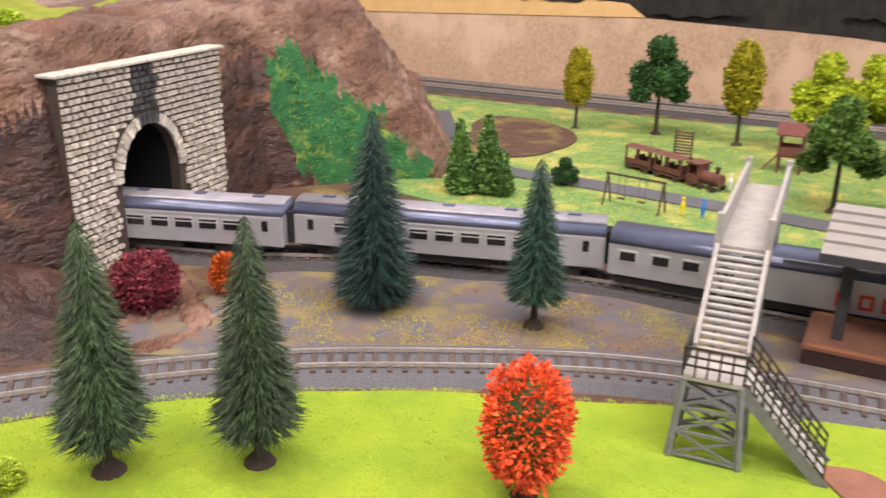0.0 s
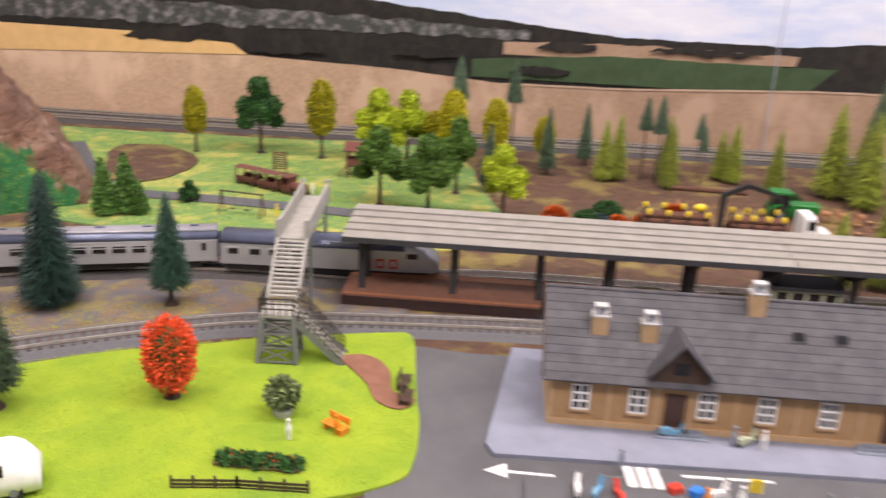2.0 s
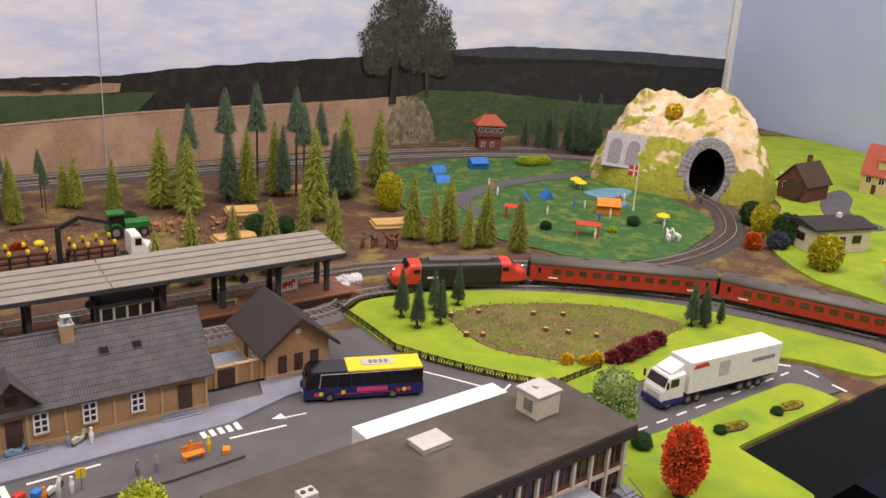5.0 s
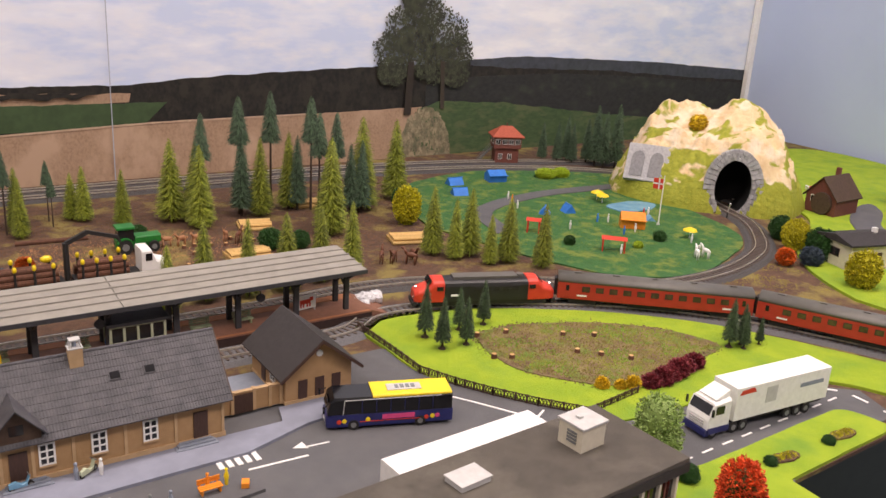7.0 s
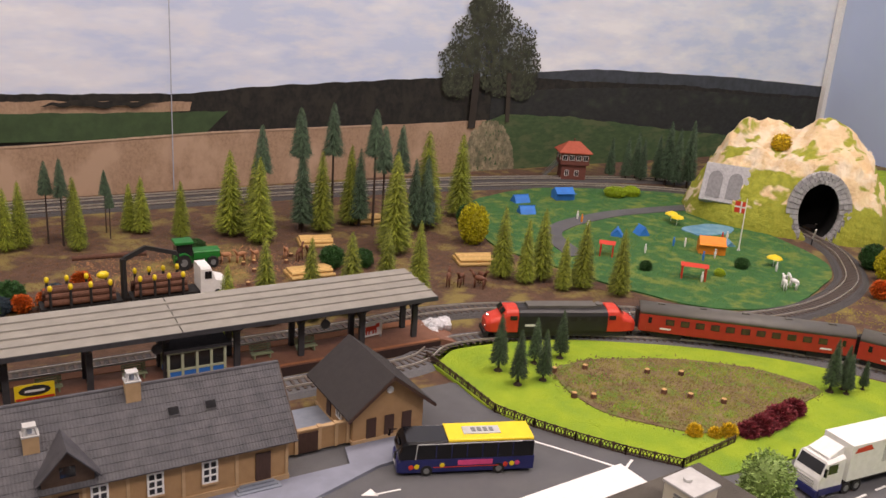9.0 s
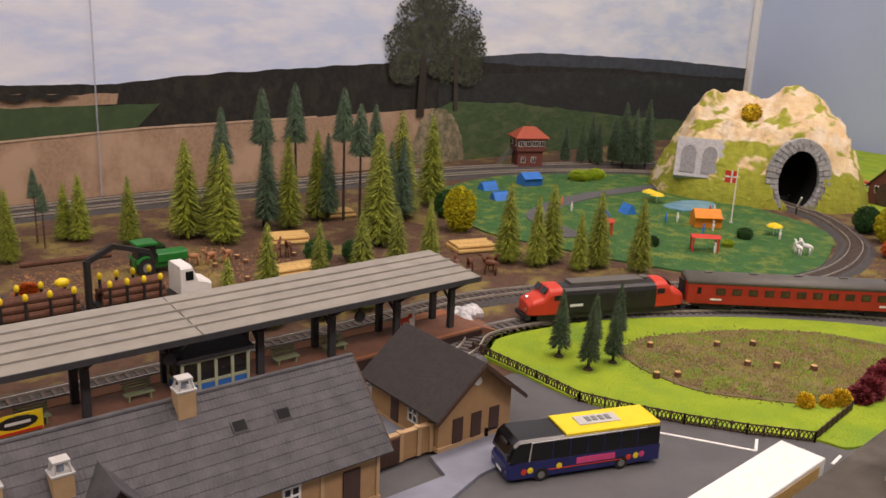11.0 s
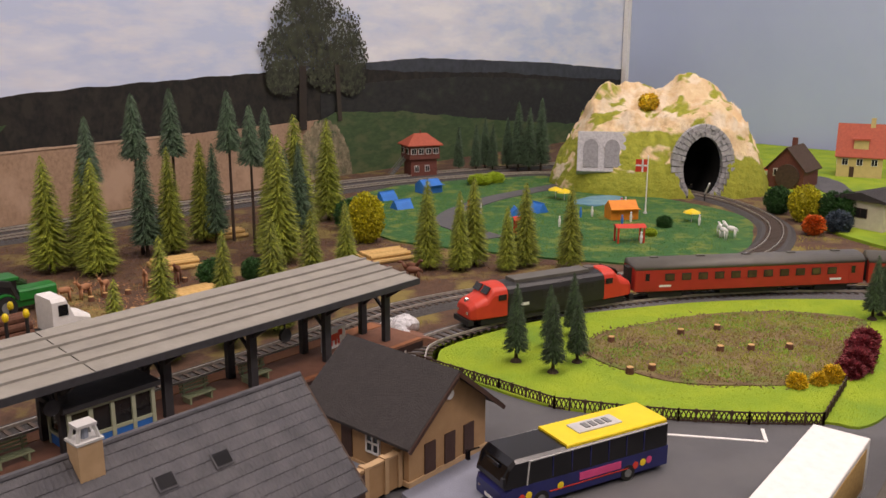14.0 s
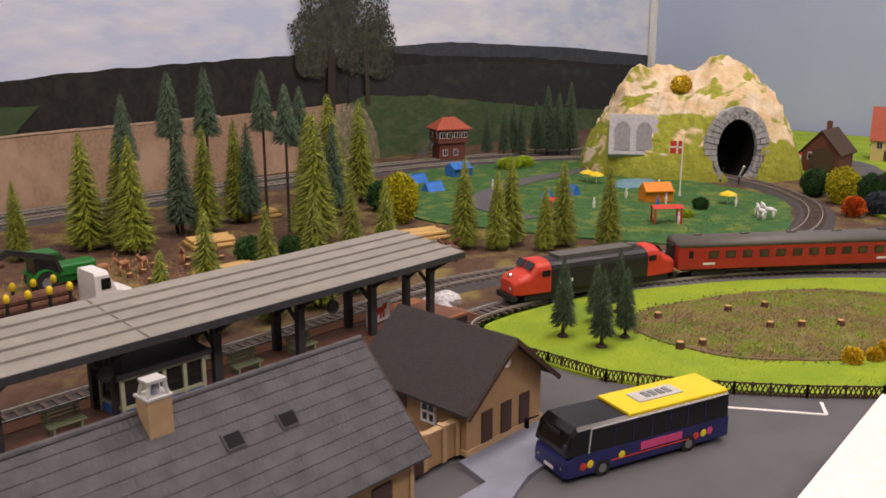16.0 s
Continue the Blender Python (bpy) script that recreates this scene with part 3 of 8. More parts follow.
# hedges and copses between the far fields
for hx, hz, hw, hh in ((0.2, 0.145, 0.05, 0.011), (0.42, 0.149, 0.09, 0.007), (0.16, 0.105, 0.05, 0.010), (-0.02, 0.125, 0.06, 0.012), (-0.25, 0.118, 0.07, 0.010), (-0.45, 0.13, 0.08, 0.012)):
    sheet("printed_copse", wobble([(hx - hw, hz - 0.3 * hh), (hx - 0.4 * hw, hz + hh), (hx + 0.5 * hw, hz + 0.8 * hh), (hx + hw, hz), (hx, hz - 0.6 * hh)], 0.005, 60.0, 0.004, hx), 6, "forest")
tg = G()
rr = random.Random(5)
LOBES = [(1.155, 0.30, 0.05, 0.05), (1.12, 0.265, 0.055, 0.05), (1.205, 0.255, 0.06, 0.055), (1.09, 0.22, 0.05, 0.045), (1.15, 0.225, 0.06, 0.06), (1.235, 0.215, 0.045, 0.045), (1.085, 0.18, 0.035, 0.03), (1.24, 0.175, 0.035, 0.03), (1.19, 0.19, 0.05, 0.04), (1.13, 0.325, 0.03, 0.025)]
for i in range(8000):
    lx, lz, ax, az = LOBES[i % len(LOBES)]
    a, q0 = rr.uniform(0, 2 * math.pi), math.sqrt(rr.random()) * rr.uniform(0.85, 1.12)
    cx, cz = lx + ax * q0 * math.cos(a), lz + az * q0 * math.sin(a)
    q, b0 = rr.uniform(0.0012, 0.004), rr.uniform(0, 6.28)
    y = 1.2524 - 0.0009 * rr.random()
    tg.add([(cx + q * math.cos(b0 + k * 1.2566) * rr.uniform(0.4, 1), y, cz + q * math.sin(b0 + k * 1.2566) * rr.uniform(0.5, 1.2)) for k in range(5)], [(4, 3, 2, 1, 0)])
part("printed_tree", tg, "treeprint", bd)
sheet("tree_trunk", [(1.115, 0.09), (1.12, 0.2), (1.135, 0.2), (1.132, 0.09)], 7, mat("printed_trunk", (0.03, 0.022, 0.016)))
sheet("second_trunk", [(1.205, 0.1), (1.2, 0.2), (1.21, 0.2), (1.215, 0.1)], 7, mat("printed_trunk_pale", (0.045, 0.035, 0.025)))
sheet("paper_seam", [(0.528, -0.02), (0.5295, -0.02), (0.5295, 0.6), (0.528, 0.6)], 8, mat("seam_grey", (0.42, 0.46, 0.55)))
structure("trim", G().box(2.196, 2.211, 1.243, 1.256, -0.05, 1.2), "white", "white corner strip at the edge of the backdrop", m=LAY)

# ---- railway ----
REAR = [(-0.30, 0.63), (-0.187, 0.618), (-0.12, 0.608), (-0.04, 0.606), (0.02, 0.600), (0.10, 0.578), (0.177, 0.546), (0.25, 0.51)] + [W(s, 0.591) for s in (0.1, 0.25, 0.4, 0.55)] + [(0.867, 0.236), (0.955, 0.165), (1.038, 0.056), (1.09, -0.03), (1.16, -0.092), (1.259, -0.134), (1.380, -0.148), (1.485, -0.122), (1.548, -0.090), (1.59, -0.053), (1.65, 0.005)]
FRONT = [(-0.34, 0.32), (-0.25, 0.38), (-0.191, 0.41), (-0.117, 0.434), (-0.062, 0.446), (-0.004, 0.451), (0.083, 0.451), (0.142, 0.442), (0.22, 0.417)] + [W(s, 0.482) for s in (0.15, 0.3, 0.45, 0.58)] + [(0.80, 0.172), (0.872, 0.127), (0.922, 0.078), (0.999, -0.029), (1.05, -0.144), (1.072, -0.25), (1.075, -0.42), (1.06, -0.60)]
BACK1 = [W(s, v) for s, v in ((-0.95, 1.17), (-0.6, 1.165), (-0.2, 1.165), (0.3, 1.165), (0.7, 1.16), (1.0, 1.14), (1.25, 1.09), (1.45, 0.99), (1.52, 0.88), (1.53, 0.7))]
BACK2 = [W(s, v) for s, v in ((-0.95, 1.215), (-0.6, 1.21), (-0.2, 1.21), (0.3, 1.21), (0.7, 1.205), (1.05, 1.185), (1.35, 1.12), (1.6, 1.02))]
SLEEP = G().box(-0.0013, 0.0013, -0.0135, 0.0135, 0.0028, 0.0046).mesh("sleeper", M["sleeper"])
pending_sleepers = []


def track(name, pts, label, bed="ballast", single=False, pick=None):
    line = spline(pts, 0.004)
    t = thing(name, label, "railway track", kind="structure")
    part("ballast_bed", ribbon(G(), line, (-0.024, -0.018, 0.018, 0.024), (0, 0.0035, 0.0035, 0)), bed, t)
    for o in (-0.00825, 0.00825):
        part("rail", ribbon(G(), line, (o - 0.0005, o - 0.0005, o + 0.0005, o + 0.0005), (0.0044, 0.0066, 0.0066, 0.0044)), "rail", t, "worn steel rail")
    pending_sleepers.append((t, spline(pts, 0.0075), pick))
    return line


L_REAR = track("rear_track", REAR, "model railway track with brown sleepers and steel rails", "ballast")
L_FRONT = track("front_track", FRONT, "curved model railway track on grey ballast", "ballast_grey", pick=(-0.2, 1.0))
track("back_track", BACK1, "model railway track along the backdrop", "ballast")
track("far_track", BACK2, "model railway track along the backdrop", "ballast")


def along(line, s):
    """Point and heading at the length s of a line."""
    acc = 0.0
    for p, q in zip(line, line[1:]):
        d = (q - p).length
        if acc + d >= s:
            return p + (q - p) * ((s - acc) / d)
        acc += d
    return line[-1]


def nearest(line, x, y):
    acc, best = 0.0, (9, 0)
    for p, q in zip(line, line[1:]):
        best = min(best, ((p - Vector((x, y, 0))).length, acc))
        acc += (q - p).length
    return best[1]


def on_track(line, s0, length):
    a, b = along(line, s0 + 0.18 * length), along(line, s0 + 0.82 * length)
    d = b - a
    c = (a + b) / 2
    return pose(c.x, c.y, 0.0, 0, 0, math.degrees(math.atan2(d.y, d.x)))


def section(x, half, zs, k=1.0):
    """A coach's cross section at x: floor, sides and rounded roof."""
    pts = [(-half, zs[0]), (-half, zs[1])]
    for i in range(1, 8):
        a = math.pi * (1 - i / 8)
        pts.append((half * math.cos(a), zs[1] + (zs[2] - zs[1]) * math.sin(a) ** 0.75))
    pts += [(half, zs[1]), (half, zs[0])]
    return [Vector((x, y * k, z)) for y, z in pts]


def bogie(t, x):
    g = G().box(x - 0.017, x + 0.017, -0.0125, -0.0105, 0.0075, 0.0125).box(x - 0.017, x + 0.017, 0.0105, 0.0125, 0.0075, 0.0125).box(x - 0.006, x + 0.006, -0.0105, 0.0105, 0.009, 0.012)
    b = part("bogie", g, "under", t)
    for dx in (-0.011, 0.011):
        for y in (-0.0092, 0.0072):
            part("wheel", G().cyl((x + dx, y, 0.0116), (x + dx, y + 0.002, 0.0116), 0.005, n=14), "under", b)


def coach(m, length, body, roof, label, windows, group, wz=(0.0245, 0.0315), ww=0.0105, stripe=None, glass="glass", frame=None, doors=True, marks=True, crown=None):
    t = thing("railway_coach", label, "railway coach", m, group)
    h, half = length / 2, 0.0155
    rings = [section(-h, half, (0.0145, 0.0355, 0.0365), 0.97), section(-h + 0.001, half, (0.0145, 0.0355, 0.0365)), section(h - 0.001, half, (0.0145, 0.0355, 0.0365)), section(h, half, (0.0145, 0.0355, 0.0365), 0.97)]
    part("body", G().loft(rings), body, t)
    rr_ = [[Vector((x, y, z)) for y, z in [(half * 1.01 * math.cos(math.pi * (1 - i / 12)), 0.0352 + 0.0085 * math.sin(math.pi * i / 12) ** 0.8) for i in range(13)]] for x in (-h, h)]
    part("roof", G().loft(rr_), roof, t, smooth=True)
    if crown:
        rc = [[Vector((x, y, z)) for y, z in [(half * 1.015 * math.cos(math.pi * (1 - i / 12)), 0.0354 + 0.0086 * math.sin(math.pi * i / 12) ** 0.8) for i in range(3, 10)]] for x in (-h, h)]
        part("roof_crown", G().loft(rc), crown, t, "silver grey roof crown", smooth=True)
    part("underframe", G().box(-h + 0.004, h - 0.004, -0.0135, 0.0135, 0.0125, 0.0146).box(-0.03, 0.03, -0.012, 0.012, 0.0085, 0.0125), "under", t)
    for x in (-h + 0.032, h - 0.032):
        bogie(t, x)
    n = windows
    for sgn in (-1, 1):
        for i in range(n):
            x = -h + 0.026 + (length - 0.052) * (i + 0.5) / n
            y = sgn * half
            wq = part("window", G().box(x - ww / 2, x + ww / 2, min(y, y + sgn * 0.0003), max(y, y + sgn * 0.0003), wz[0], wz[1]), frame or "trainblack", t)
            part("pane", G().box(x - ww / 2 + 0.0008, x + ww / 2 - 0.0008, min(y, y + sgn * 0.0005), max(y, y + sgn * 0.0005), wz[0] + 0.0008, wz[1] - 0.0008), glass, wq)
            if frame:
                part("glazing_bar", G().box(x - ww / 2, x + ww / 2, min(y, y + sgn * 0.0007), max(y, y + sgn * 0.0007), wz[1] - 0.003, wz[1] - 0.0023), frame, wq)
        for x in (-h + 0.012, h - 0.012):
            part("door", G().box(x - 0.004, x + 0.004, min(sgn * half, sgn * (half + 0.0003)), max(sgn * half, sgn * (half + 0.0003)), 0.0155, 0.0335), body, t)
            part("door_window", G().box(x - 0.002, x + 0.002, min(sgn * half, sgn * (half + 0.0006)), max(sgn * half, sgn * (half + 0.0006)), 0.025, 0.032), "glass", t)
        if stripe:
            part("stripe", G().box(-h + 0.001, h - 0.001, min(sgn * half, sgn * (half + 0.0002)), max(sgn * half, sgn * (half + 0.0002)), 0.0338, 0.0352), stripe, t)
        if marks:
            for x in (-h + 0.03, h - 0.03):
                part("lettering", G().box(x - 0.006, x + 0.006, min(sgn * half, sgn * (half + 0.0003)), max(sgn * half, sgn * (half + 0.0003)), 0.0185, 0.0205), "white", t)
    for x in (-h - 0.0015, h + 0.0015):
        part("gangway", G().box(x - 0.0025, x + 0.0025, -0.006, 0.006, 0.0145, 0.036), "under", t)
    for i in range(5):
        x = -h + length * (i + 0.5) / 5
        part("roof_vent", G().box(x - 0.004, x + 0.004, -0.002, 0.002, 0.0432, 0.0448), roof, t)
    return t


# silver train leaving the west tunnel
s_joint = nearest(L_REAR, 0.121, 0.570)
LC, LP = 0.205, 0.2
for i in range(2):
    s0 = s_joint - 0.003 - (i + 1) * (LC + 0.006) + 0.006
    if s0 > -0.1:
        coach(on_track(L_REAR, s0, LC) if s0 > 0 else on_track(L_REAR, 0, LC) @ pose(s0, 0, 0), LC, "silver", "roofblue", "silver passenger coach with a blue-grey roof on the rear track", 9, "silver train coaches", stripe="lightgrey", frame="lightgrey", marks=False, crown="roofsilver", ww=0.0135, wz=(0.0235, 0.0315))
t = thing("locomotive", "silver diesel power car with a grey roof and red markings", "locomotive", on_track(L_REAR, s_joint + 0.004, LP))
h = LP / 2
for sgn in (-1, 1):
    for x in (-0.088, -0.068, -0.05, -0.03):
        part("window", G().box(x - 0.006, x + 0.006, sgn * 0.0156 - 0.0004, sgn * 0.0156 + 0.0004, 0.0235, 0.031), "lightgrey", t)
        part("pane", G().box(x - 0.0048, x + 0.0048, sgn * 0.0158 - 0.0004, sgn * 0.0158 + 0.0004, 0.0245, 0.030), "glass", t)
rings = [section(-h, 0.0155, (0.0145, 0.034, 0.042)), section(h - 0.03, 0.0155, (0.0145, 0.034, 0.042)), section(h - 0.014, 0.0155, (0.0145, 0.03, 0.036), 0.97), section(h - 0.003, 0.0155, (0.014, 0.024, 0.028), 0.88), section(h, 0.0155, (0.0145, 0.02, 0.024), 0.75)]
part("body", G().loft(rings), "silver", t, smooth=False)
part("roof", G().loft([[Vector((x, y, z)) for y, z in [(0.0158 * math.cos(math.pi * (1 - i / 12)), 0.0345 + 0.0085 * math.sin(math.pi * i / 12) ** 0.8) for i in range(13)]] for x in (-h, h - 0.032)]), "roofblue", t, smooth=True)
for k in range(8):
    part("roof_rib", G().box(0.0, h - 0.05, -0.0152, -0.013 , 0.0352 + k * 0.0007, 0.0355 + k * 0.0007), "traingrey", t)
part("underframe", G().box(-h + 0.004, h - 0.01, -0.0135, 0.0135, 0.0085, 0.0146), "under", t)
for x in (-0.05, 0.045):
    bogie(t, x)
for sgn in (-1, 1):
    for k, x in enumerate((0.034, 0.046, 0.058)):
        part("marking", G().box(x - 0.004, x + 0.004, sgn * 0.0155 - 0.0004, sgn * 0.0155 + 0.0004, 0.0175, 0.0265), "brightred", t)
        part("marking_core", G().box(x - 0.002, x + 0.002, sgn * 0.0155 - 0.0006, sgn * 0.0155 + 0.0006, 0.0195, 0.0245), "silver", t)
    part("cab_window", G().box(h - 0.030, h - 0.02, sgn * 0.0152 - 0.0006, sgn * 0.0152 + 0.0006, 0.0275, 0.0325), "glass", t)

# red train on the front track
s_nose = nearest(L_FRONT, 0.846, 0.152)
LR, LL = 0.235, 0.175
t = thing("locomotive", "black and red diesel locomotive with a rounded nose", "locomotive", on_track(L_FRONT, s_nose, LL) @ pose(0, 0, 0, 0, 0, 180))
h = LL / 2
part("body", G().loft([section(-h + 0.03, 0.0155, (0.0145, 0.033, 0.0405)), section(h - 0.036, 0.0155, (0.0145, 0.033, 0.0405))]), "trainblack", t)
for sgn in (1, -1):
    z = [(h - 0.036, 1.005, 0.033, 0.0415), (h - 0.022, 1.0, 0.033, 0.041), (h - 0.016, 0.98, 0.026, 0.0335), (h - 0.005, 0.92, 0.024, 0.029), (h, 0.72, 0.021, 0.0255)]
    rings = [section(x, 0.0155, (0.0135, a, b), k) for x, k, a, b in z]
    mm = pose(0, 0, 0, 0, 0, 0 if sgn == 1 else 180)
    cab = part("cab", G().loft(rings), "brightred", t, "red rounded cab", smooth=False, m=mm, bevel=0.0012)
    for y in (-0.0065, 0.0065):
        part("windscreen", G().box(-0.0004, 0.0004, -0.0052, 0.0052, -0.0035, 0.0035, pose(h - 0.0182, y, 0.0372, 0, -38, 0)), "glass", cab)
        part("headlight", G().cyl((h - 0.001, y * 1.2, 0.019), (h + 0.0008, y * 1.2, 0.019), 0.0016), "chrome", cab)
        part("side_window", G().box(h - 0.034, h - 0.026, y * 2.4 - 0.0006, y * 2.4 + 0.0006, 0.0285, 0.0335), "glass", cab)
    part("lamp", G().cyl((h - 0.0045, 0, 0.0285), (h - 0.002, 0, 0.0285), 0.002), "chrome", cab)
    part("buffer_beam", G().box(h - 0.003, h + 0.002, -0.013, 0.013, 0.009, 0.0135), "under", cab)
part("roof_gear", G().box(-0.04, 0.04, -0.008, 0.008, 0.0395, 0.0425).cyl((-0.045, 0, 0.0385), (-0.045, 0, 0.043), 0.005), "wagonroof", t)
part("underframe", G().box(-h + 0.01, h - 0.01, -0.0135, 0.0135, 0.0085, 0.0146), "under", t)
for x in (-0.052, 0.052):
    bogie(t, x)
for sgn in (-1, 1):
    part("lettering", G().box(0.03, 0.044, sgn * 0.0155 - 0.0004, sgn * 0.0155 + 0.0004, 0.021, 0.0235), "white", t)
    for k in range(5):
        part("grille", G().box(-0.04 + k * 0.012, -0.032 + k * 0.012, sgn * 0.0155 - 0.0004, sgn * 0.0155 + 0.0004, 0.027, 0.032), "under", t)
for i in range(2):
    coach(on_track(L_FRONT, s_nose + LL + 0.008 + i * (LR + 0.008), LR), LR, "red", "wagonroof", "dark red passenger coach with a grey roof on the front track", 11, "red train coaches", glass="glasswarm", ww=0.0095)

# ---- station platform ----
t = thing("platform", "low reddish-brown station platform with an orange edge", "platform", LAY, kind="structure")
part("slab", G().box(-0.02, 0.632, 0.507, 0.567, 0, 0.010), "platside", t)
part("surface", G().box(-0.0205, 0.6325, 0.5065, 0.5675, 0.010, 0.0118), "platform", t)
part("edge_strip", G().box(-0.018, 0.63, 0.553, 0.566, 0.0118, 0.0122), "platedge", t)
part("edge_strip", G().box(-0.018, 0.63, 0.5068, 0.5105, 0.0118, 0.0122), "platedge", t)
part("ramp", G().prism([(0.6325, 0), (0.665, 0), (0.6325, 0.0118)], -0.03, 0.03, Matrix(((1, 0, 0, 0), (0, 0, -1, 0.537), (0, 1, 0, 0), (0, 0, 0, 1)))), "platform", t)
t = thing("platform_canopy", "long platform canopy with a grey sheet roof on dark steel posts", "canopy", LAY)
CV = [(0.500, 0.0655), (0.537, 0.0605), (0.574, 0.0675)]


def canopy_z(v):
    return float(np.interp(v, [a for a, b in CV], [b for a, b in CV]))


for k in range(2):
    s0, s1 = (-0.019, 0.355, 0.620)[k:k + 2]
    for j in range(5):
        v0, v1 = 0.4995 + j * 0.0152, 0.4995 + (j + 1) * 0.0152 - 0.0006
        lift = 0.0006 * j if j > 2 else 0.0
        pr = [(v0, 0.0648 + 0.0012 * j), (v1, 0.0660 + 0.0012 * j), (v1, 0.0672 + 0.0012 * j), (v0, 0.0660 + 0.0012 * j)]
        part("roof_sheet", G().loft([[Vector((s, v, z)) for v, z in pr] for s in (s0 + 0.0005, s1 - 0.0005)]), "sheet", t)
for j in range(4):
    v = 0.4995 + (j + 1) * 0.0152
    part("seam", G().box(-0.019, 0.620, v - 0.0013, v + 0.0005, 0.067 + 0.0012 * j, 0.0688 + 0.0012 * j), "sheet", t)
part("fascia", G().box(-0.019, 0.620, 0.4985, 0.4999, 0.0612, 0.0658), "canopydark", t)
part("fascia", G().box(-0.019, 0.620, 0.5755, 0.577, 0.064, 0.071), "canopydark", t)
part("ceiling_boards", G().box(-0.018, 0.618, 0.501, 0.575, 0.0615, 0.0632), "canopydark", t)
for i, s in enumerate((-0.005, 0.075, 0.15, 0.21, 0.278, 0.345, 0.412, 0.478, 0.545, 0.607)):
    for v in (0.524, 0.551):
        part("post", G().box(s - 0.0028, s + 0.0028, v - 0.0022, v + 0.0022, 0.0118, 0.0618), "canopydark", t)
    g = G().beam((s, 0.524, 0.048), (s, 0.503, 0.0612), 0.0025).beam((s, 0.551, 0.048), (s, 0.572, 0.0625), 0.0025)
    g.beam((s, 0.524, 0.036), (s, 0.551, 0.058), 0.002).beam((s, 0.551, 0.036), (s, 0.524, 0.058), 0.002)
    part("brace", g, "canopydark", t)
t = thing("platform_hut", "pale green glazed platform waiting hut with a dark roof", "kiosk", LAY @ pose(0.372, 0.531, 0.0122))
part("base", G().box(-0.027, 0.027, -0.013, 0.013, 0, 0.008), "blue", t)
part("glazing", G().box(-0.0262, 0.0262, -0.0122, 0.0122, 0.008, 0.027), "glass", t)
part("roof", G().box(-0.031, 0.031, -0.0165, 0.0165, 0.027, 0.0305), "canopydark", t, bevel=0.0005)
for x in (-0.0265, -0.0135, 0, 0.0135, 0.0265):
    for y in (-0.0128, 0.0128):
        part("mullion", G().box(x - 0.0012, x + 0.0012, y - 0.001, y + 0.001, 0, 0.027), "hutgreen", t)
for z in (0.008, 0.0255):
    part("transom", G().box(-0.0275, 0.0275, -0.0136, 0.0136, z - 0.001, z + 0.001), "hutgreen", t)


def bench(m, mt="bench"):
    t = thing("bench", "pale green slatted bench on the platform", "bench", m, "platform benches")
    for k in range(3):
        part("seat_slat", G().box(-0.011, 0.011, -0.004 + k * 0.0028, -0.002 + k * 0.0028, 0.005, 0.0057), mt, t)
        part("back_slat", G().box(-0.011, 0.011, 0.0046 + k * 0.0004, 0.0053 + k * 0.0004, 0.0068 + k * 0.0022, 0.0083 + k * 0.0022), mt, t)
    for x in (-0.008, 0.008):
        part("leg", G().box(x - 0.0006, x + 0.0006, -0.0035, 0.0045, 0, 0.005).box(x - 0.0006, x + 0.0006, 0.0045, 0.0058, 0.0, 0.0125), mt, t)
    return t


b0 = bench(LAY @ pose(0.318, 0.533, 0.0118))
for s in (0.44, 0.487, 0.245):
    copy_thing(b0, LAY @ pose(s, 0.533, 0.0118))
t = thing("sign", "yellow, black and red advertising sign on the platform", "sign", LAY @ pose(0.232, 0.519, 0.0118))
part("board", G().box(-0.016, 0.016, -0.0008, 0.0008, 0.003, 0.0175), "yellow", t)
part("panel", G().ball((0, -0.0008, 0.0115), 0.013, 0.0004, 0.005), "trainblack", t)
part("stripe", G().box(-0.0155, 0.0155, -0.0012, -0.0008, 0.0035, 0.0055), "brightred", t)
part("lettering", G().box(-0.008, 0.008, -0.0016, -0.0011, 0.0105, 0.0125), "white", t)
part("leg", G().box(-0.014, -0.012, -0.0007, 0.0007, 0, 0.003).box(0.012, 0.014, -0.0007, 0.0007, 0, 0.003), "canopydark", t)
t = thing("sign", "white poster board with a red animal shape", "sign", LAY @ pose(0.562, 0.536, 0.0118, 0, 0, 8))
part("board", G().box(-0.0135, 0.0135, -0.0006, 0.0006, 0.003, 0.0195), "white", t)
gx = G().box(-0.008, 0.006, -0.0011, -0.0006, 0.0095, 0.0145)
for x in (-0.0075, -0.004, 0.001, 0.0045):
    gx.box(x, x + 0.0018, -0.0011, -0.0006, 0.0055, 0.0098)
gx.box(0.005, 0.0095, -0.0011, -0.0006, 0.012, 0.0165)
part("red_shape", gx, "brightred", t)
part("leg", G().box(-0.013, -0.0115, -0.0006, 0.0006, 0, 0.003).box(0.0115, 0.013, -0.0006, 0.0006, 0, 0.003), "lightgrey", t)
t = thing("station_sign", "hanging station name board with unreadable dark lettering", "sign", LAY @ pose(0.452, 0.56, 0.042))
part("board", G().box(-0.019, 0.019, -0.0006, 0.0006, 0, 0.0075), "cream_wall", t)
part("lettering", G().box(-0.014, 0.014, -0.001, -0.0006, 0.0025, 0.005), "canopydark", t)
part("hanger", G().box(-0.015, -0.0142, -0.0004, 0.0004, 0.0075, 0.02).box(0.0142, 0.015, -0.0004, 0.0004, 0.0075, 0.02), "canopydark", t)
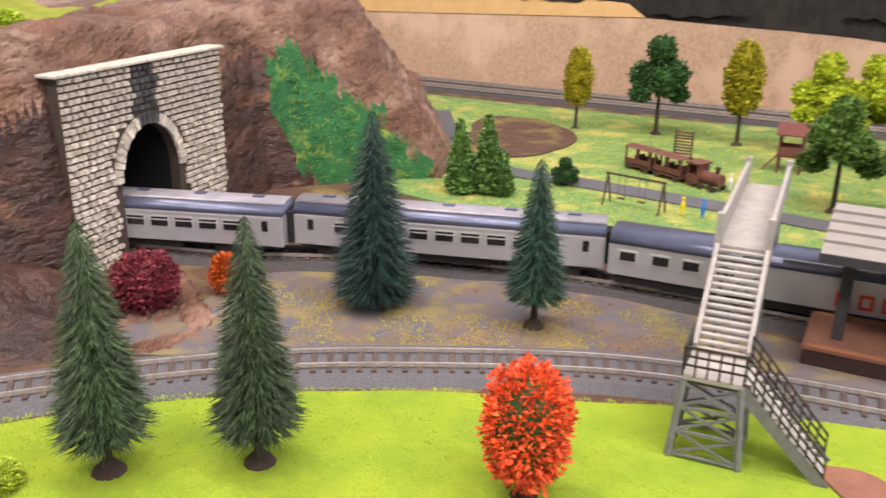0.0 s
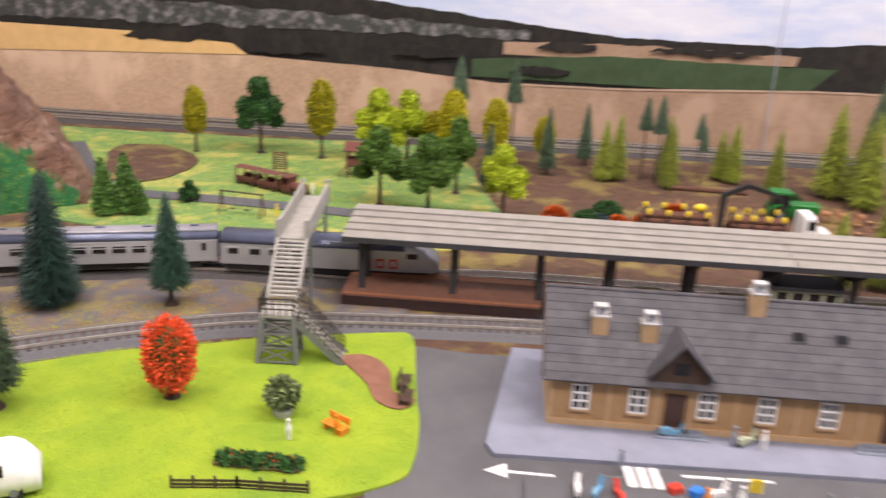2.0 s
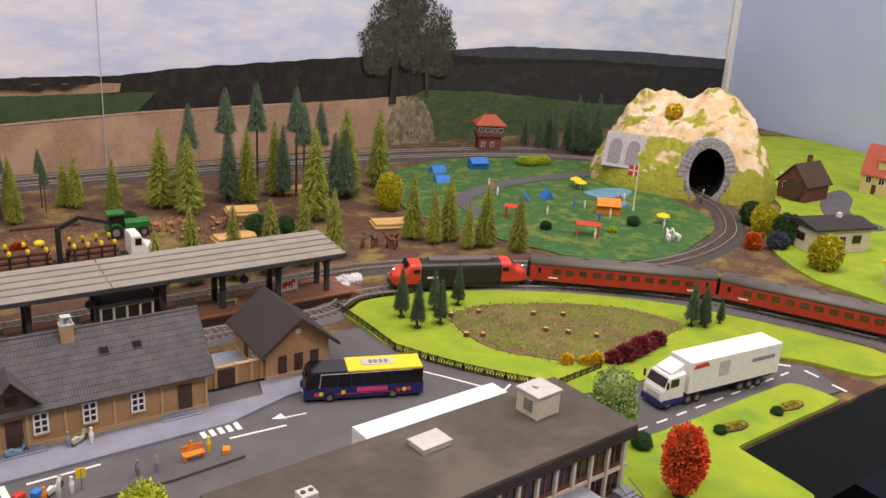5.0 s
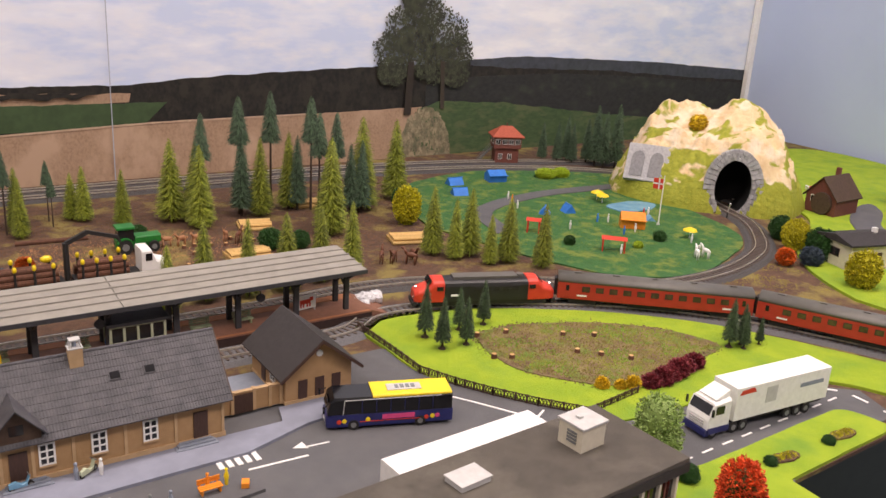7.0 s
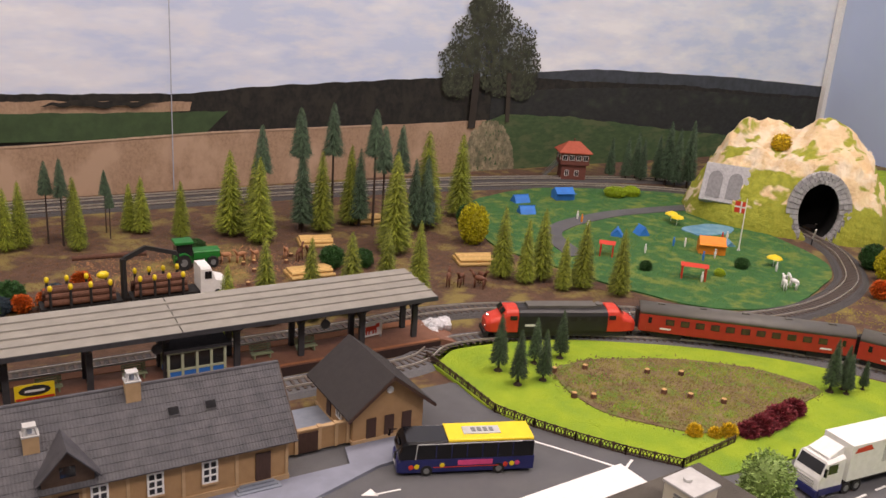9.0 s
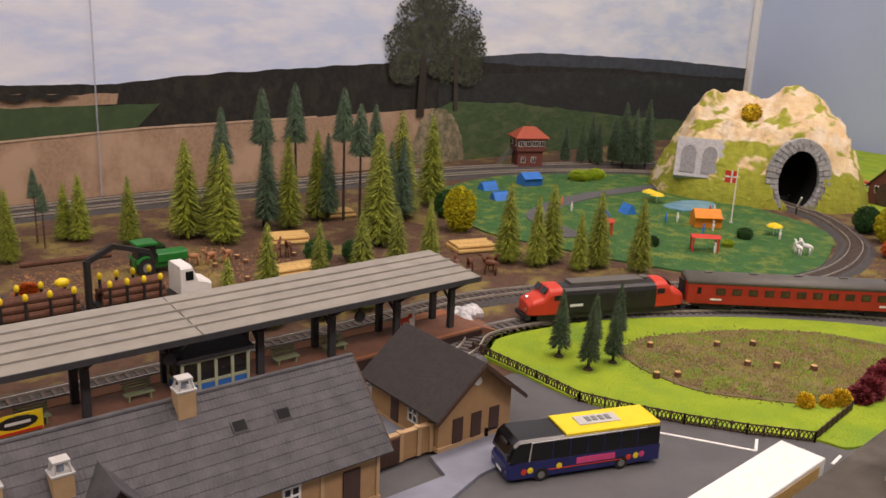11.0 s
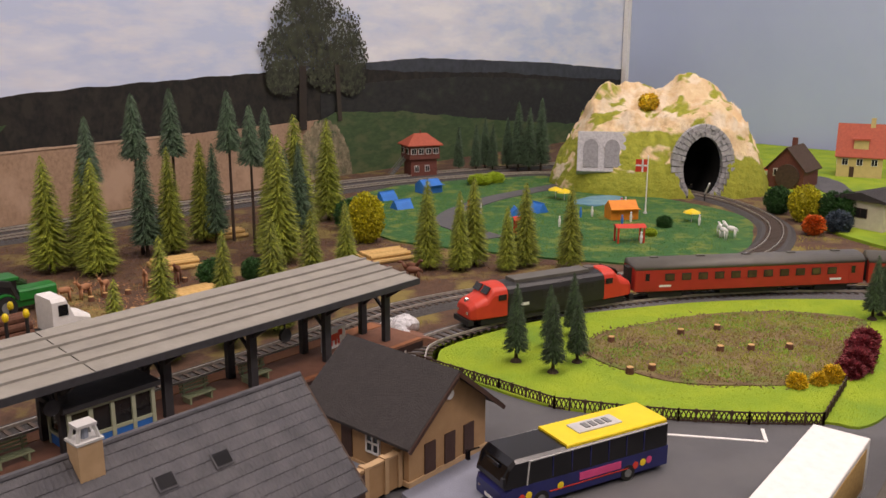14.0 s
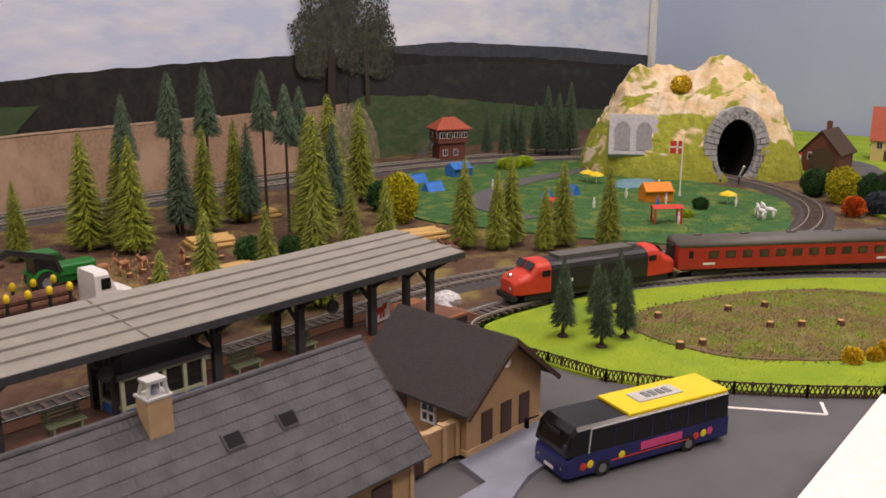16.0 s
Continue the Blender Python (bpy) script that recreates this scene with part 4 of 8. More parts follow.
for s in (0.335, 0.50):
    t = thing("platform_clock", "round dark hanging platform clock", "clock", LAY @ pose(s, 0.515, 0.04))
    part("case", G().cyl((0, -0.0012, 0.006), (0, 0.0012, 0.006), 0.0048, n=16), "canopydark", t)
    part("hanger", G().cyl((0, 0, 0.0105), (0, 0, 0.0225), 0.0006), "canopydark", t)

# ---- station building ----
t = thing("station_building", "long ochre station building with a grey slate roof", "station", LAY @ pose(0, 0, 0.0045))
S0, S1, V0, V1, E, R = 0.152, 0.392, 0.331, 0.413, 0.040, 0.080
vr = (V0 + V1) / 2
part("wall", G().box(S0, S1, V0, V1, 0, E).add([(S0, V0, E), (S0, V1, E), (S0, vr, R - 0.001), (S1, V0, E), (S1, V1, E), (S1, vr, R - 0.001)], [(0, 2, 1), (3, 4, 5), (0, 3, 5, 2), (1, 2, 5, 4)]), "ochre", t)
slope = (R - E) / (vr - V0)
for sgn in (-1, 1):
    for j in range(11):
        u0, u1 = j / 11, (j + 1) / 11
        d0, d1 = (vr - V0 + 0.007) * u0, (vr - V0 + 0.007) * u1
        z0, z1 = R - slope * d0 + 0.001, R - slope * d1 + 0.0013
        a, b = vr + sgn * d0, vr + sgn * d1
        ring = [(a, z0), (b, z1), (b, z1 + 0.0008), (a, z0 + 0.0007)]
        part("slate_course", G().loft([[Vector((S0 - 0.006 + i * 0.0012, v, z + (0.0 if n_ < 2 else 0.00025 * (i % 2)))) for n_, (v, z) in enumerate(ring)] for i in range(211)]), "slate", t)
part("ridge_cap", G().cyl((S0 - 0.006, vr, R + 0.0012), (S1 + 0.006, vr, R + 0.0012), 0.0016, n=8), "slate", t)
for sgn, x in ((-1, S0), (1, S1)):
    for v in (V0 - 0.004, V1 + 0.004):
        part("barge_board", G().beam((x + sgn * 0.0062, v, E - slope * 0.004), (x + sgn * 0.0062, vr, R), 0.001, 0.003), "darkwood", t)


def window(t, x, y, z, w=0.0105, h=0.0175, m=None, rows=3):
    q = part("window", G().box(x - w / 2, x + w / 2, y - 0.0008, y + 0.0002, z, z + h), "glass", t)
    g = G()
    for k in range(3):
        xx = x - w / 2 + k * w / 2
        g.box(xx - 0.0007, xx + 0.0007, y - 0.0014, y, z - 0.0006, z + h + 0.0006)
    for k in range(rows + 1):
        zz = z + k * h / rows
        g.box(x - w / 2 - 0.0007, x + w / 2 + 0.0007, y - 0.0015, y, zz - 0.0006, zz + 0.0006)
    part("frame", g, "white", q, "white painted window frame")
    part("sill", G().box(x - w / 2 - 0.001, x + w / 2 + 0.001, y - 0.0022, y, z - 0.0018, z - 0.0006), "ochretrim", q)
    return q


for x in (0.172, 0.209, 0.2535, 0.2915, 0.331):
    window(t, x, V0, 0.0125)
part("door", G().box(0.227, 0.240, V0 - 0.001, V0, 0, 0.0275), "browndoor", t, "brown wooden door")
part("door", G().box(0.366, 0.378, V0 - 0.001, V0, 0.002, 0.0275), "browndoor", t, "brown wooden door")
for x in (S0 + 0.001, 0.1905, 0.2215, 0.2435, 0.2725, 0.3115, 0.3515, S1 - 0.001):
    part("pilaster", G().box(x - 0.0012, x + 0.0012, V0 - 0.0009, V0, 0.004, E - 0.003), "ochretrim", t)
part("plinth", G().box(S0 - 0.001, S1 + 0.001, V0 - 0.0014, V1 + 0.001, 0, 0.004), "ochretrim", t)
for x in (0.362, 0.2335):
    for k in range(3):
        part("step", G().box(x - 0.013 + k * 0.002, x + 0.022 - k * 0.002, V0 - 0.010 + k * 0.003, V0 - 0.0015, -0.0005 + k * 0.0014, 0.0009 + k * 0.0014), "bluegrey", t)
dm = part("dormer", G().box(0.2165, 0.2505, V0 - 0.004, V0 + 0.03, E - 0.002, E + 0.004).add([(0.2165, V0 - 0.004, E + 0.004), (0.2505, V0 - 0.004, E + 0.004), (0.2335, V0 - 0.004, E + 0.0225), (0.2335, vr, E + 0.0225)], [(0, 1, 2), (1, 3, 2), (0, 2, 3)]), "darkwood", t, "dark timber dormer gable")
for sgn in (-1, 1):
    part("dormer_roof", G().add([(0.2335, V0 - 0.009, E + 0.0248), (0.2335 + sgn * 0.021, V0 - 0.009, E + 0.0015), (0.2335 + sgn * 0.021, V0 + 0.006, E + 0.0015), (0.2335, vr - 0.004, E + 0.0248), (0.2335, V0 - 0.009, E + 0.0262), (0.2335 + sgn * 0.021, V0 - 0.009, E + 0.0029), (0.2335 + sgn * 0.021, V0 + 0.006, E + 0.0029), (0.2335, vr - 0.004, E + 0.0262)], [(0, 1, 2, 3), (4, 5, 6, 7), (0, 4, 5, 1), (1, 5, 6, 2)]), "slate", dm)
part("dormer_window", G().box(0.2285, 0.2385, V0 - 0.0048, V0 - 0.004, E + 0.004, E + 0.012), "glass", dm)
for x, v in ((0.311, 0.3535), (0.3385, 0.3535)):
    mm = pose(x, v, R - slope * (vr - v) + 0.0022, math.degrees(math.atan(slope)), 0, 0)
    sk = part("skylight", G().box(-0.0046, 0.0046, -0.0038, 0.0038, 0, 0.0008, mm), "slate", t, "small slate-framed roof light")
    part("pane", G().box(-0.0038, 0.0038, -0.0030, 0.0030, 0.0004, 0.0012, mm), "glass", sk)
for x, v, zz in ((0.182, 0.352, 0.0525), (0.214, 0.350, 0.0505), (0.285, 0.367, 0.070)):
    c = part("chimney", G().box(x - 0.0052, x + 0.0052, v - 0.0046, v + 0.0046, zz, zz + 0.0185), "ochretrim", t, "ochre chimney with an open grey cap")
    part("cap_slab", G().box(x - 0.0058, x + 0.0058, v - 0.0052, v + 0.0052, zz + 0.0182, zz + 0.0192), "lightgrey", c)
    for dx in (-0.0043, 0.0043):
        for dy in (-0.0036, 0.0036):
            part("cap_leg", G().beam((x + dx, v + dy, zz + 0.0192), (x + dx * 0.7, v + dy * 0.7, zz + 0.0248), 0.0013), "lightgrey", c)
    part("cap_lid", G().box(x - 0.0042, x + 0.0042, v - 0.0036, v + 0.0036, zz + 0.0246, zz + 0.0258), "lightgrey", c)
    part("flue", G().cyl((x, v, zz + 0.0192), (x, v, zz + 0.0247), 0.0017), "bluegrey", c)

t = thing("station_annex", "small ochre gabled annex with a dark roof", "outbuilding", LAY @ pose(0, 0, 0.0045))
S0, S1, V0, V1, E, R = 0.459, 0.526, 0.356, 0.436, 0.033, 0.060
sm = (S0 + S1) / 2
part("wall", G().box(S0, S1, V0, V1, 0, E).add([(S0, V0, E), (S1, V0, E), (sm, V0, R - 0.001), (S0, V1, E), (S1, V1, E), (sm, V1, R - 0.001)], [(0, 1, 2), (4, 3, 5), (0, 2, 5, 3), (1, 4, 5, 2)]), "ochre", t)
sl = (R - E) / (sm - S0)
for sgn in (-1, 1):
    d = sm - S0 + 0.008
    a, b = sm, sm + sgn * d
    ring = [(a, R), (b, R - sl * d), (b, R - sl * d + 0.0016), (a, R + 0.0018)]
    part("roof_slope", G().loft([[Vector((x, v, z)) for x, z in ring] for v in (V0 - 0.008, V1 + 0.006)]), "slatedark", t)
    part("barge_board", G().beam((sm, V0 - 0.0082, R - 0.0006), (b, V0 - 0.0082, R - sl * d - 0.0006), 0.0012, 0.0024), "browndoor", t)
for x in (0.476, 0.493, 0.510):
    part("door", G().box(x - 0.0045, x + 0.0045, V0 - 0.0008, V0, 0.003, 0.0215), "browndoor", t, "narrow brown door")
part("round_window", G().cyl((sm, V0 - 0.0012, 0.0455), (sm, V0, 0.0455), 0.0032, n=14), "white", t)
part("plinth", G().box(S0 - 0.001, S1 + 0.001, V0 - 0.0012, V1, 0, 0.003), "ochretrim", t)
wm = part("side_window", G().box(S0 - 0.0008, S0, 0.379, 0.389, 0.012, 0.024), "glass", t)
g = G()
for v in (0.379, 0.384, 0.389):
    g.box(S0 - 0.0014, S0, v - 0.0006, v + 0.0006, 0.0114, 0.0246)
for z in (0.012, 0.018, 0.024):
    g.box(S0 - 0.0014, S0, 0.3784, 0.3896, z - 0.0006, z + 0.0006)
part("frame", g, "white", wm, "white window frame")
part("side_door", G().box(S0 - 0.0008, S0, 0.402, 0.411, 0.003, 0.024), "browndoor", t)
t = thing("yard_wall", "low ochre wall with a brown gate between station and annex", "wall", LAY @ pose(0, 0, 0.0045))
part("wall", G().box(0.397, 0.458, 0.361, 0.364, 0, 0.0195), "ochre", t)
for x in (0.399, 0.4105, 0.431, 0.446, 0.4565):
    part("pier", G().box(x - 0.0015, x + 0.0015, 0.3598, 0.3652, 0, 0.0215), "ochretrim", t)
part("coping", G().box(0.397, 0.458, 0.3602, 0.3648, 0.0195, 0.0207), "ochretrim", t)
part("gate", G().box(0.412, 0.4295, 0.3598, 0.361, 0.0, 0.018), "browndoor", t, "brown wooden gate")
part("yard_floor", G().box(0.395, 0.458, 0.365, 0.43, -0.004, 0.0012), "bluegrey", t)

# ---- west hill with the stone portal ----


def inside(x, y, poly):
    c = False
    for (x0, y0), (x1, y1) in zip(poly, poly[1:] + poly[:1]):
        if (y0 > y) != (y1 > y) and x < (x1 - x0) * (y - y0) / (y1 - y0) + x0:
            c = not c
    return c


def edge_distance(x, y, poly):
    best = (9.0, 0)
    for i, ((x0, y0), (x1, y1)) in enumerate(zip(poly, poly[1:] + poly[:1])):
        dx, dy = x1 - x0, y1 - y0
        t = max(0, min(1, ((x - x0) * dx + (y - y0) * dy) / (dx * dx + dy * dy)))
        best = min(best, (math.hypot(x - x0 - t * dx, y - y0 - t * dy), i))
    return best


def smooth01(t):
    t = max(0.0, min(1.0, t))
    return t * t * (3 - 2 * t)


def fbm(x, y, z, k, octaves=5):
    return noise.fractal((x * k, y * k, z * k), 1.0, 2.1, octaves)


def heightfield(name, x0, x1, y0, y1, step, height, face_mat, mats, label, skip=None, category="hill"):
    nx, ny = int((x1 - x0) / step) + 1, int((y1 - y0) / step) + 1
    vs, hs = [], []
    for j in range(ny):
        for i in range(nx):
            x, y = x0 + i * step, y0 + j * step
            h = height(x, y)
            hs.append(h)
            jx, jy = (0.35 * step * noise.noise((x * 90, y * 90, 4)), 0.35 * step * noise.noise((x * 90, y * 90, 8))) if h > -0.02 else (0, 0)
            vs.append((x + jx, y + jy, h))
    fs, mi = [], []
    for j in range(ny - 1):
        for i in range(nx - 1):
            q = (j * nx + i, j * nx + i + 1, (j + 1) * nx + i + 1, (j + 1) * nx + i)
            if max(hs[k] for k in q) < -0.009:
                continue
            c = [sum(vs[k][a] for k in q) / 4 for a in range(3)]
            if skip and skip(*c):
                continue
            fs.append(q)
            mi.append(face_mat(*c))
    me = bpy.data.meshes.new(name)
    me.from_pydata(vs, [], fs)
    for k in mats:
        me.materials.append(M[k])
    me.polygons.foreach_set("material_index", mi)
    me.polygons.foreach_set("use_smooth", [True] * len(fs))
    me.update()
    ob = new(name, me)
    return tagged(ob, label, category, "", "structure")


WEST = [(-0.9, 0.42), (-0.4, 0.44), (-0.265, 0.49), (-0.213, 0.549), (-0.168, 0.712), (-0.135, 0.775), (-0.07, 0.80), (0.012, 0.815), (0.024, 0.9), (0.002, 1.08), (-0.03, 1.13), (-0.06, 1.14), (-0.9, 1.55)]
WEST_W = [0.05, 0.05, 0.025, 0.014, 0.03, 0.055, 0.08, 0.13, 0.15, 0.14, 0.1, 0.1, 0.1]


def west_h(x, y):
    d, i = edge_distance(x, y, WEST)
    if not inside(x, y, WEST):
        return -0.02
    num = den = 0.0
    for k, ((ax, ay), (bx, by)) in enumerate(zip(WEST, WEST[1:] + WEST[:1])):
        dx, dy = bx - ax, by - ay
        t = max(0, min(1, ((x - ax) * dx + (y - ay) * dy) / (dx * dx + dy * dy)))
        dd = math.hypot(x - ax - t * dx, y - ay - t * dy) + 0.004
        num += WEST_W[k] / dd ** 3
        den += 1 / dd ** 3
    w = num / den
    r = 0.15 * min(1.0, d / w) ** 0.8
    top = 0.147 + 0.02 * smooth01((-0.12 - x) / 0.05) * smooth01((y - 0.72) / 0.2) - 0.01 * smooth01((-0.32 - x) / 0.1)
    r = min(r, top)
    n = fbm(x, y, 0.3 + r * 2, 16)
    ridge = abs(noise.noise((x * 30 + 2 * n, y * 30, r * 50)))
    k = smooth01(d / 0.02) * (0.35 + 0.65 * smooth01((0.16 - r) / 0.03))
    flat = 0.35 if (x < -0.25 and d > 0.1) else 1.0
    fine = abs(noise.noise((x * 70 + 3 * n, y * 70, r * 120)))
    strata = abs(noise.noise(((x + 0.6 * y) * 42, (y - 0.6 * x) * 12, r * 20))) * smooth01((d - 0.03) / 0.04)
    return r + flat * k * (0.014 * n - 0.020 * ridge + 0.012 - 0.008 * fine - 0.011 * strata)


GREEN = [(-0.142, 0.802), (-0.125, 0.816), (-0.102, 0.822), (-0.062, 0.824), (-0.037, 0.826), (-0.012, 0.82), (0.015, 0.81), (0.01, 0.79), (-0.06, 0.776), (-0.085, 0.78), (-0.092, 0.79), (-0.112, 0.788), (-0.134, 0.792)]
BORE = spline(REAR[:3], 0.004)


def west_mat(x, y, z):
    wob = 0.012 * noise.noise((x * 40, y * 40, z * 40))
    if inside(x + wob, y + wob, GREEN):
        return 2
    if x < -0.28 and z > 0.125 and y > 0.56 and noise.noise((x * 14, y * 14, 2)) > -0.15:
        return 3
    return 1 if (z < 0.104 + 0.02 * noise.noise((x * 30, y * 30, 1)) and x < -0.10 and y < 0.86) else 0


def west_skip(x, y, z):
    return x > -0.30 and y < 0.75 and z < 0.105 and abs(y - (0.618 + (-0.187 - x) * 0.1)) < 0.05


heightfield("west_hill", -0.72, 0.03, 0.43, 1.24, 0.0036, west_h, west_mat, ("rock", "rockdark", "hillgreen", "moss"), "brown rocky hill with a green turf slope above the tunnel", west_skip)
# low rock apron in front of the portal
APRON = [(-0.33, 0.40), (-0.204, 0.436), (-0.172, 0.45), (-0.125, 0.459), (-0.108, 0.50), (-0.15, 0.575), (-0.20, 0.57), (-0.30, 0.53)]


def apron_h(x, y):
    if not inside(x, y, APRON):
        return -0.02
    d, i = edge_distance(x, y, APRON)
    return 0.002 + 0.03 * smooth01((-0.17 - x) / 0.08) * smooth01(d / 0.04) + 0.006 * fbm(x, y, 1, 30) * smooth01(d / 0.015)


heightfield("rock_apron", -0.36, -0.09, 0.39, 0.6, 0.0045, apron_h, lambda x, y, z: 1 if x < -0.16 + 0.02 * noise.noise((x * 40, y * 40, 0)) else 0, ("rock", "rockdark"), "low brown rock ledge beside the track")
hm = pose(-0.213, 0.56, 0, 0, 0, math.degrees(math.atan2(0.15, 0.056)))
pw = thing("tunnel_portal", "pale rough stone tunnel portal wall with soot above the arch", "tunnel portal", hm)
PL, PH, AC, AR, AZ = 0.160, 0.128, 0.075, 0.030, 0.052


def arch_top(x, r=0.0):
    u = abs(x - AC)
    return AZ + math.sqrt(max(0, (AR + r) ** 2 - u * u)) * 1.18 if u < AR + r else 0.0


def arch_plate(g, length, height, depth0, depth1, ac, ar, az, k=1.18, n=20):
    """A wall plate with an arched opening, x along, y deep."""
    xs = [0.0] + [ac - ar * math.cos(math.pi * i / n) for i in range(n + 1)] + [length]
    lows = [0.0] + [az + ar * k * math.sin(math.pi * i / n) for i in range(n + 1)] + [0.0]
    for i in range(len(xs) - 1):
        xa, xb = xs[i], xs[i + 1]
        la, lb = (0, 0) if i in (0, len(xs) - 2) else (lows[i], lows[i + 1])
        g.add([(xa, depth0, la), (xb, depth0, lb), (xb, depth0, height), (xa, depth0, height), (xa, depth1, la), (xb, depth1, lb), (xb, depth1, height), (xa, depth1, height)], [(0, 1, 2, 3), (7, 6, 5, 4), (3, 2, 6, 7), (0, 4, 5, 1), (0, 3, 7, 4), (1, 5, 6, 2)])
    return g


bk = part("backing", arch_plate(G(), PL, PH, 0.0, 0.008, AC, AR, AZ), "mortar", pw)
bmw = bmesh.new()
bmw.from_mesh(bk.data)
bmesh.ops.remove_doubles(bmw, verts=bmw.verts, dist=0.00002)
bmw.to_mesh(bk.data)
bmw.free()
part("coping", G().box(-0.004, PL + 0.004, -0.004, 0.012, PH, PH + 0.002), "stone", pw, "pale coping slab", bevel=0.0005)
# closed bore behind the arch, its darkness painted on
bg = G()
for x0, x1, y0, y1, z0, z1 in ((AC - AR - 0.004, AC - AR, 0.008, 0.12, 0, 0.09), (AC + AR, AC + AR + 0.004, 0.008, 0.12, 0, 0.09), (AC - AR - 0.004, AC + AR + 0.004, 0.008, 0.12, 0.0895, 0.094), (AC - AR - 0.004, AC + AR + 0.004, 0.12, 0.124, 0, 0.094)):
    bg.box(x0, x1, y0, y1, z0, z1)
part("bore", bg, "black", pw, "tunnel bore with its darkness painted black")

# ---- footbridge ----
fb = thing("footbridge", "grey concrete and steel footbridge with stairs over the tracks", "footbridge", pose(0.137, 0.377, 0.003, 0, 0, -22.7))
part("landing", G().box(-0.0125, 0.0125, -0.012, 0.012, 0.036, 0.0385), "concrete", fb, bevel=0.0004)
for x in (-0.0115, 0.0115):
    for y in (-0.011, 0.011):
        part("leg", G().beam((x * 1.25, y * 1.25, 0), (x, y, 0.036), 0.0022), "steelgrey", fb)
g = G()
for z0, z1 in ((0.0015, 0.0125), (0.0125, 0.0235), (0.0235, 0.0345)):
    for sgn in (-1, 1):
        k0, k1 = 1.25 - 0.25 * z0 / 0.036, 1.25 - 0.25 * z1 / 0.036
        g.beam((-0.0115 * k0, sgn * 0.011 * k0, z0), (0.0115 * k1, sgn * 0.011 * k1, z1), 0.001).beam((0.0115 * k0, sgn * 0.011 * k0, z0), (-0.0115 * k1, sgn * 0.011 * k1, z1), 0.001)
        g.beam((sgn * 0.0115 * k0, -0.011 * k0, z0), (sgn * 0.0115 * k1, 0.011 * k1, z1), 0.001).beam((sgn * 0.0115 * k0, 0.011 * k0, z0), (sgn * 0.0115 * k1, -0.011 * k1, z1), 0.001)
        g.beam((-0.0115 * k0, sgn * 0.011 * k0, z0), (0.0115 * k0, sgn * 0.011 * k0, z0), 0.0012).beam((sgn * 0.0115 * k0, -0.011 * k0, z0), (sgn * 0.0115 * k0, 0.011 * k0, z0), 0.0012)
part("lattice", g, "steelgrey", fb)
NS = 15
for i in range(NS):
    y, z = 0.012 + 0.046 * (i + 0.5) / NS, 0.0385 + 0.034 * (i + 0.5) / NS
    part("step", G().box(-0.0102, 0.0102, y - 0.0017, y + 0.0013, z - 0.0004, z + 0.0006), "concrete", fb)
for x in (-0.0112, 0.0112):
    part("stringer", G().add([(x - 0.001, 0.012, 0.036), (x + 0.001, 0.012, 0.036), (x - 0.001, 0.06, 0.07), (x + 0.001, 0.06, 0.07), (x - 0.001, 0.012, 0.0425), (x + 0.001, 0.012, 0.0425), (x - 0.001, 0.06, 0.0775), (x + 0.001, 0.06, 0.0775)], [(0, 1, 3, 2), (4, 6, 7, 5), (0, 4, 5, 1), (2, 3, 7, 6), (0, 2, 6, 4), (1, 5, 7, 3)]), "concrete", fb)
    part("parapet", G().box(x - 0.001, x + 0.001, 0.058, 0.178, 0.070, 0.0865), "concrete", fb, bevel=0.0004)
    part("parapet_post", G().box(x - 0.0016, x + 0.0016, 0.056, 0.060, 0.068, 0.089), "concrete", fb)
    part("parapet_post", G().box(x - 0.0016, x + 0.0016, 0.176, 0.180, 0.068, 0.089), "concrete", fb)
part("deck", G().box(-0.0108, 0.0108, 0.058, 0.178, 0.0695, 0.0735), "concrete", fb, "pale worn concrete deck")
for y in (0.085, 0.172):
    for x in (-0.010, 0.010):
        part("leg", G().beam((x, y, -0.003), (x, y, 0.0695), 0.0025), "steelgrey", fb)
    g = G()
    for k in range(4):
        z0, z1 = 0.004 + k * 0.016, 0.02 + k * 0.016
        g.beam((-0.01, y, z0), (0.01, y, z1), 0.001).beam((0.01, y, z0), (-0.01, y, z1), 0.001)
    part("lattice", g, "steelgrey", fb)
ns = 12
for i in range(ns):
    x, z = 0.0125 + 0.0345 * (i + 0.5) / ns, 0.0385 * (1 - (i + 0.5) / ns)
    part("step", G().box(x - 0.0015, x + 0.0015, -0.008, 0.0085, z - 0.0004, z + 0.0006), "concrete", fb)
for y in (-0.0105, 0.0105):
    part("stringer", G().beam((0.0115, y, 0.0355), (0.048, y, -0.001), 0.001, 0.005), "steelgrey", fb)
    rl = part("railing", G().beam((0.0125, y, 0.051), (0.047, y, 0.0125), 0.0009), "darkrail", fb, "dark lattice railing")
    for dz in (0.0045, 0.0085):
        part("rail", G().beam((0.0125, y, 0.0385 + dz), (0.047, y, dz), 0.0008), "darkrail", rl)
    for i in range(10):
        x = 0.0125 + 0.0345 * i / 9
        z = 0.0385 * (1 - i / 9)
        part("baluster", G().beam((x, y, z - 0.001), (x, y, z + 0.0127), 0.0008), "darkrail", rl)
for a, b in (((-0.0122, -0.0117), (0.0122, -0.0117)), ((-0.0122, -0.0117), (-0.0122, 0.0117))):
    rl = part("railing", G().beam((*a, 0.051), (*b, 0.051), 0.0009), "darkrail", fb, "dark lattice railing")
    for dz in (0.0045, 0.0085):
        part("rail", G().beam((*a, 0.0385 + dz), (*b, 0.0385 + dz), 0.0008), "darkrail", rl)
    for i in range(6):
        x, y = a[0] + (b[0] - a[0]) * i / 5, a[1] + (b[1] - a[1]) * i / 5
        part("baluster", G().beam((x, y, 0.038), (x, y, 0.0512), 0.0008), "darkrail", rl)

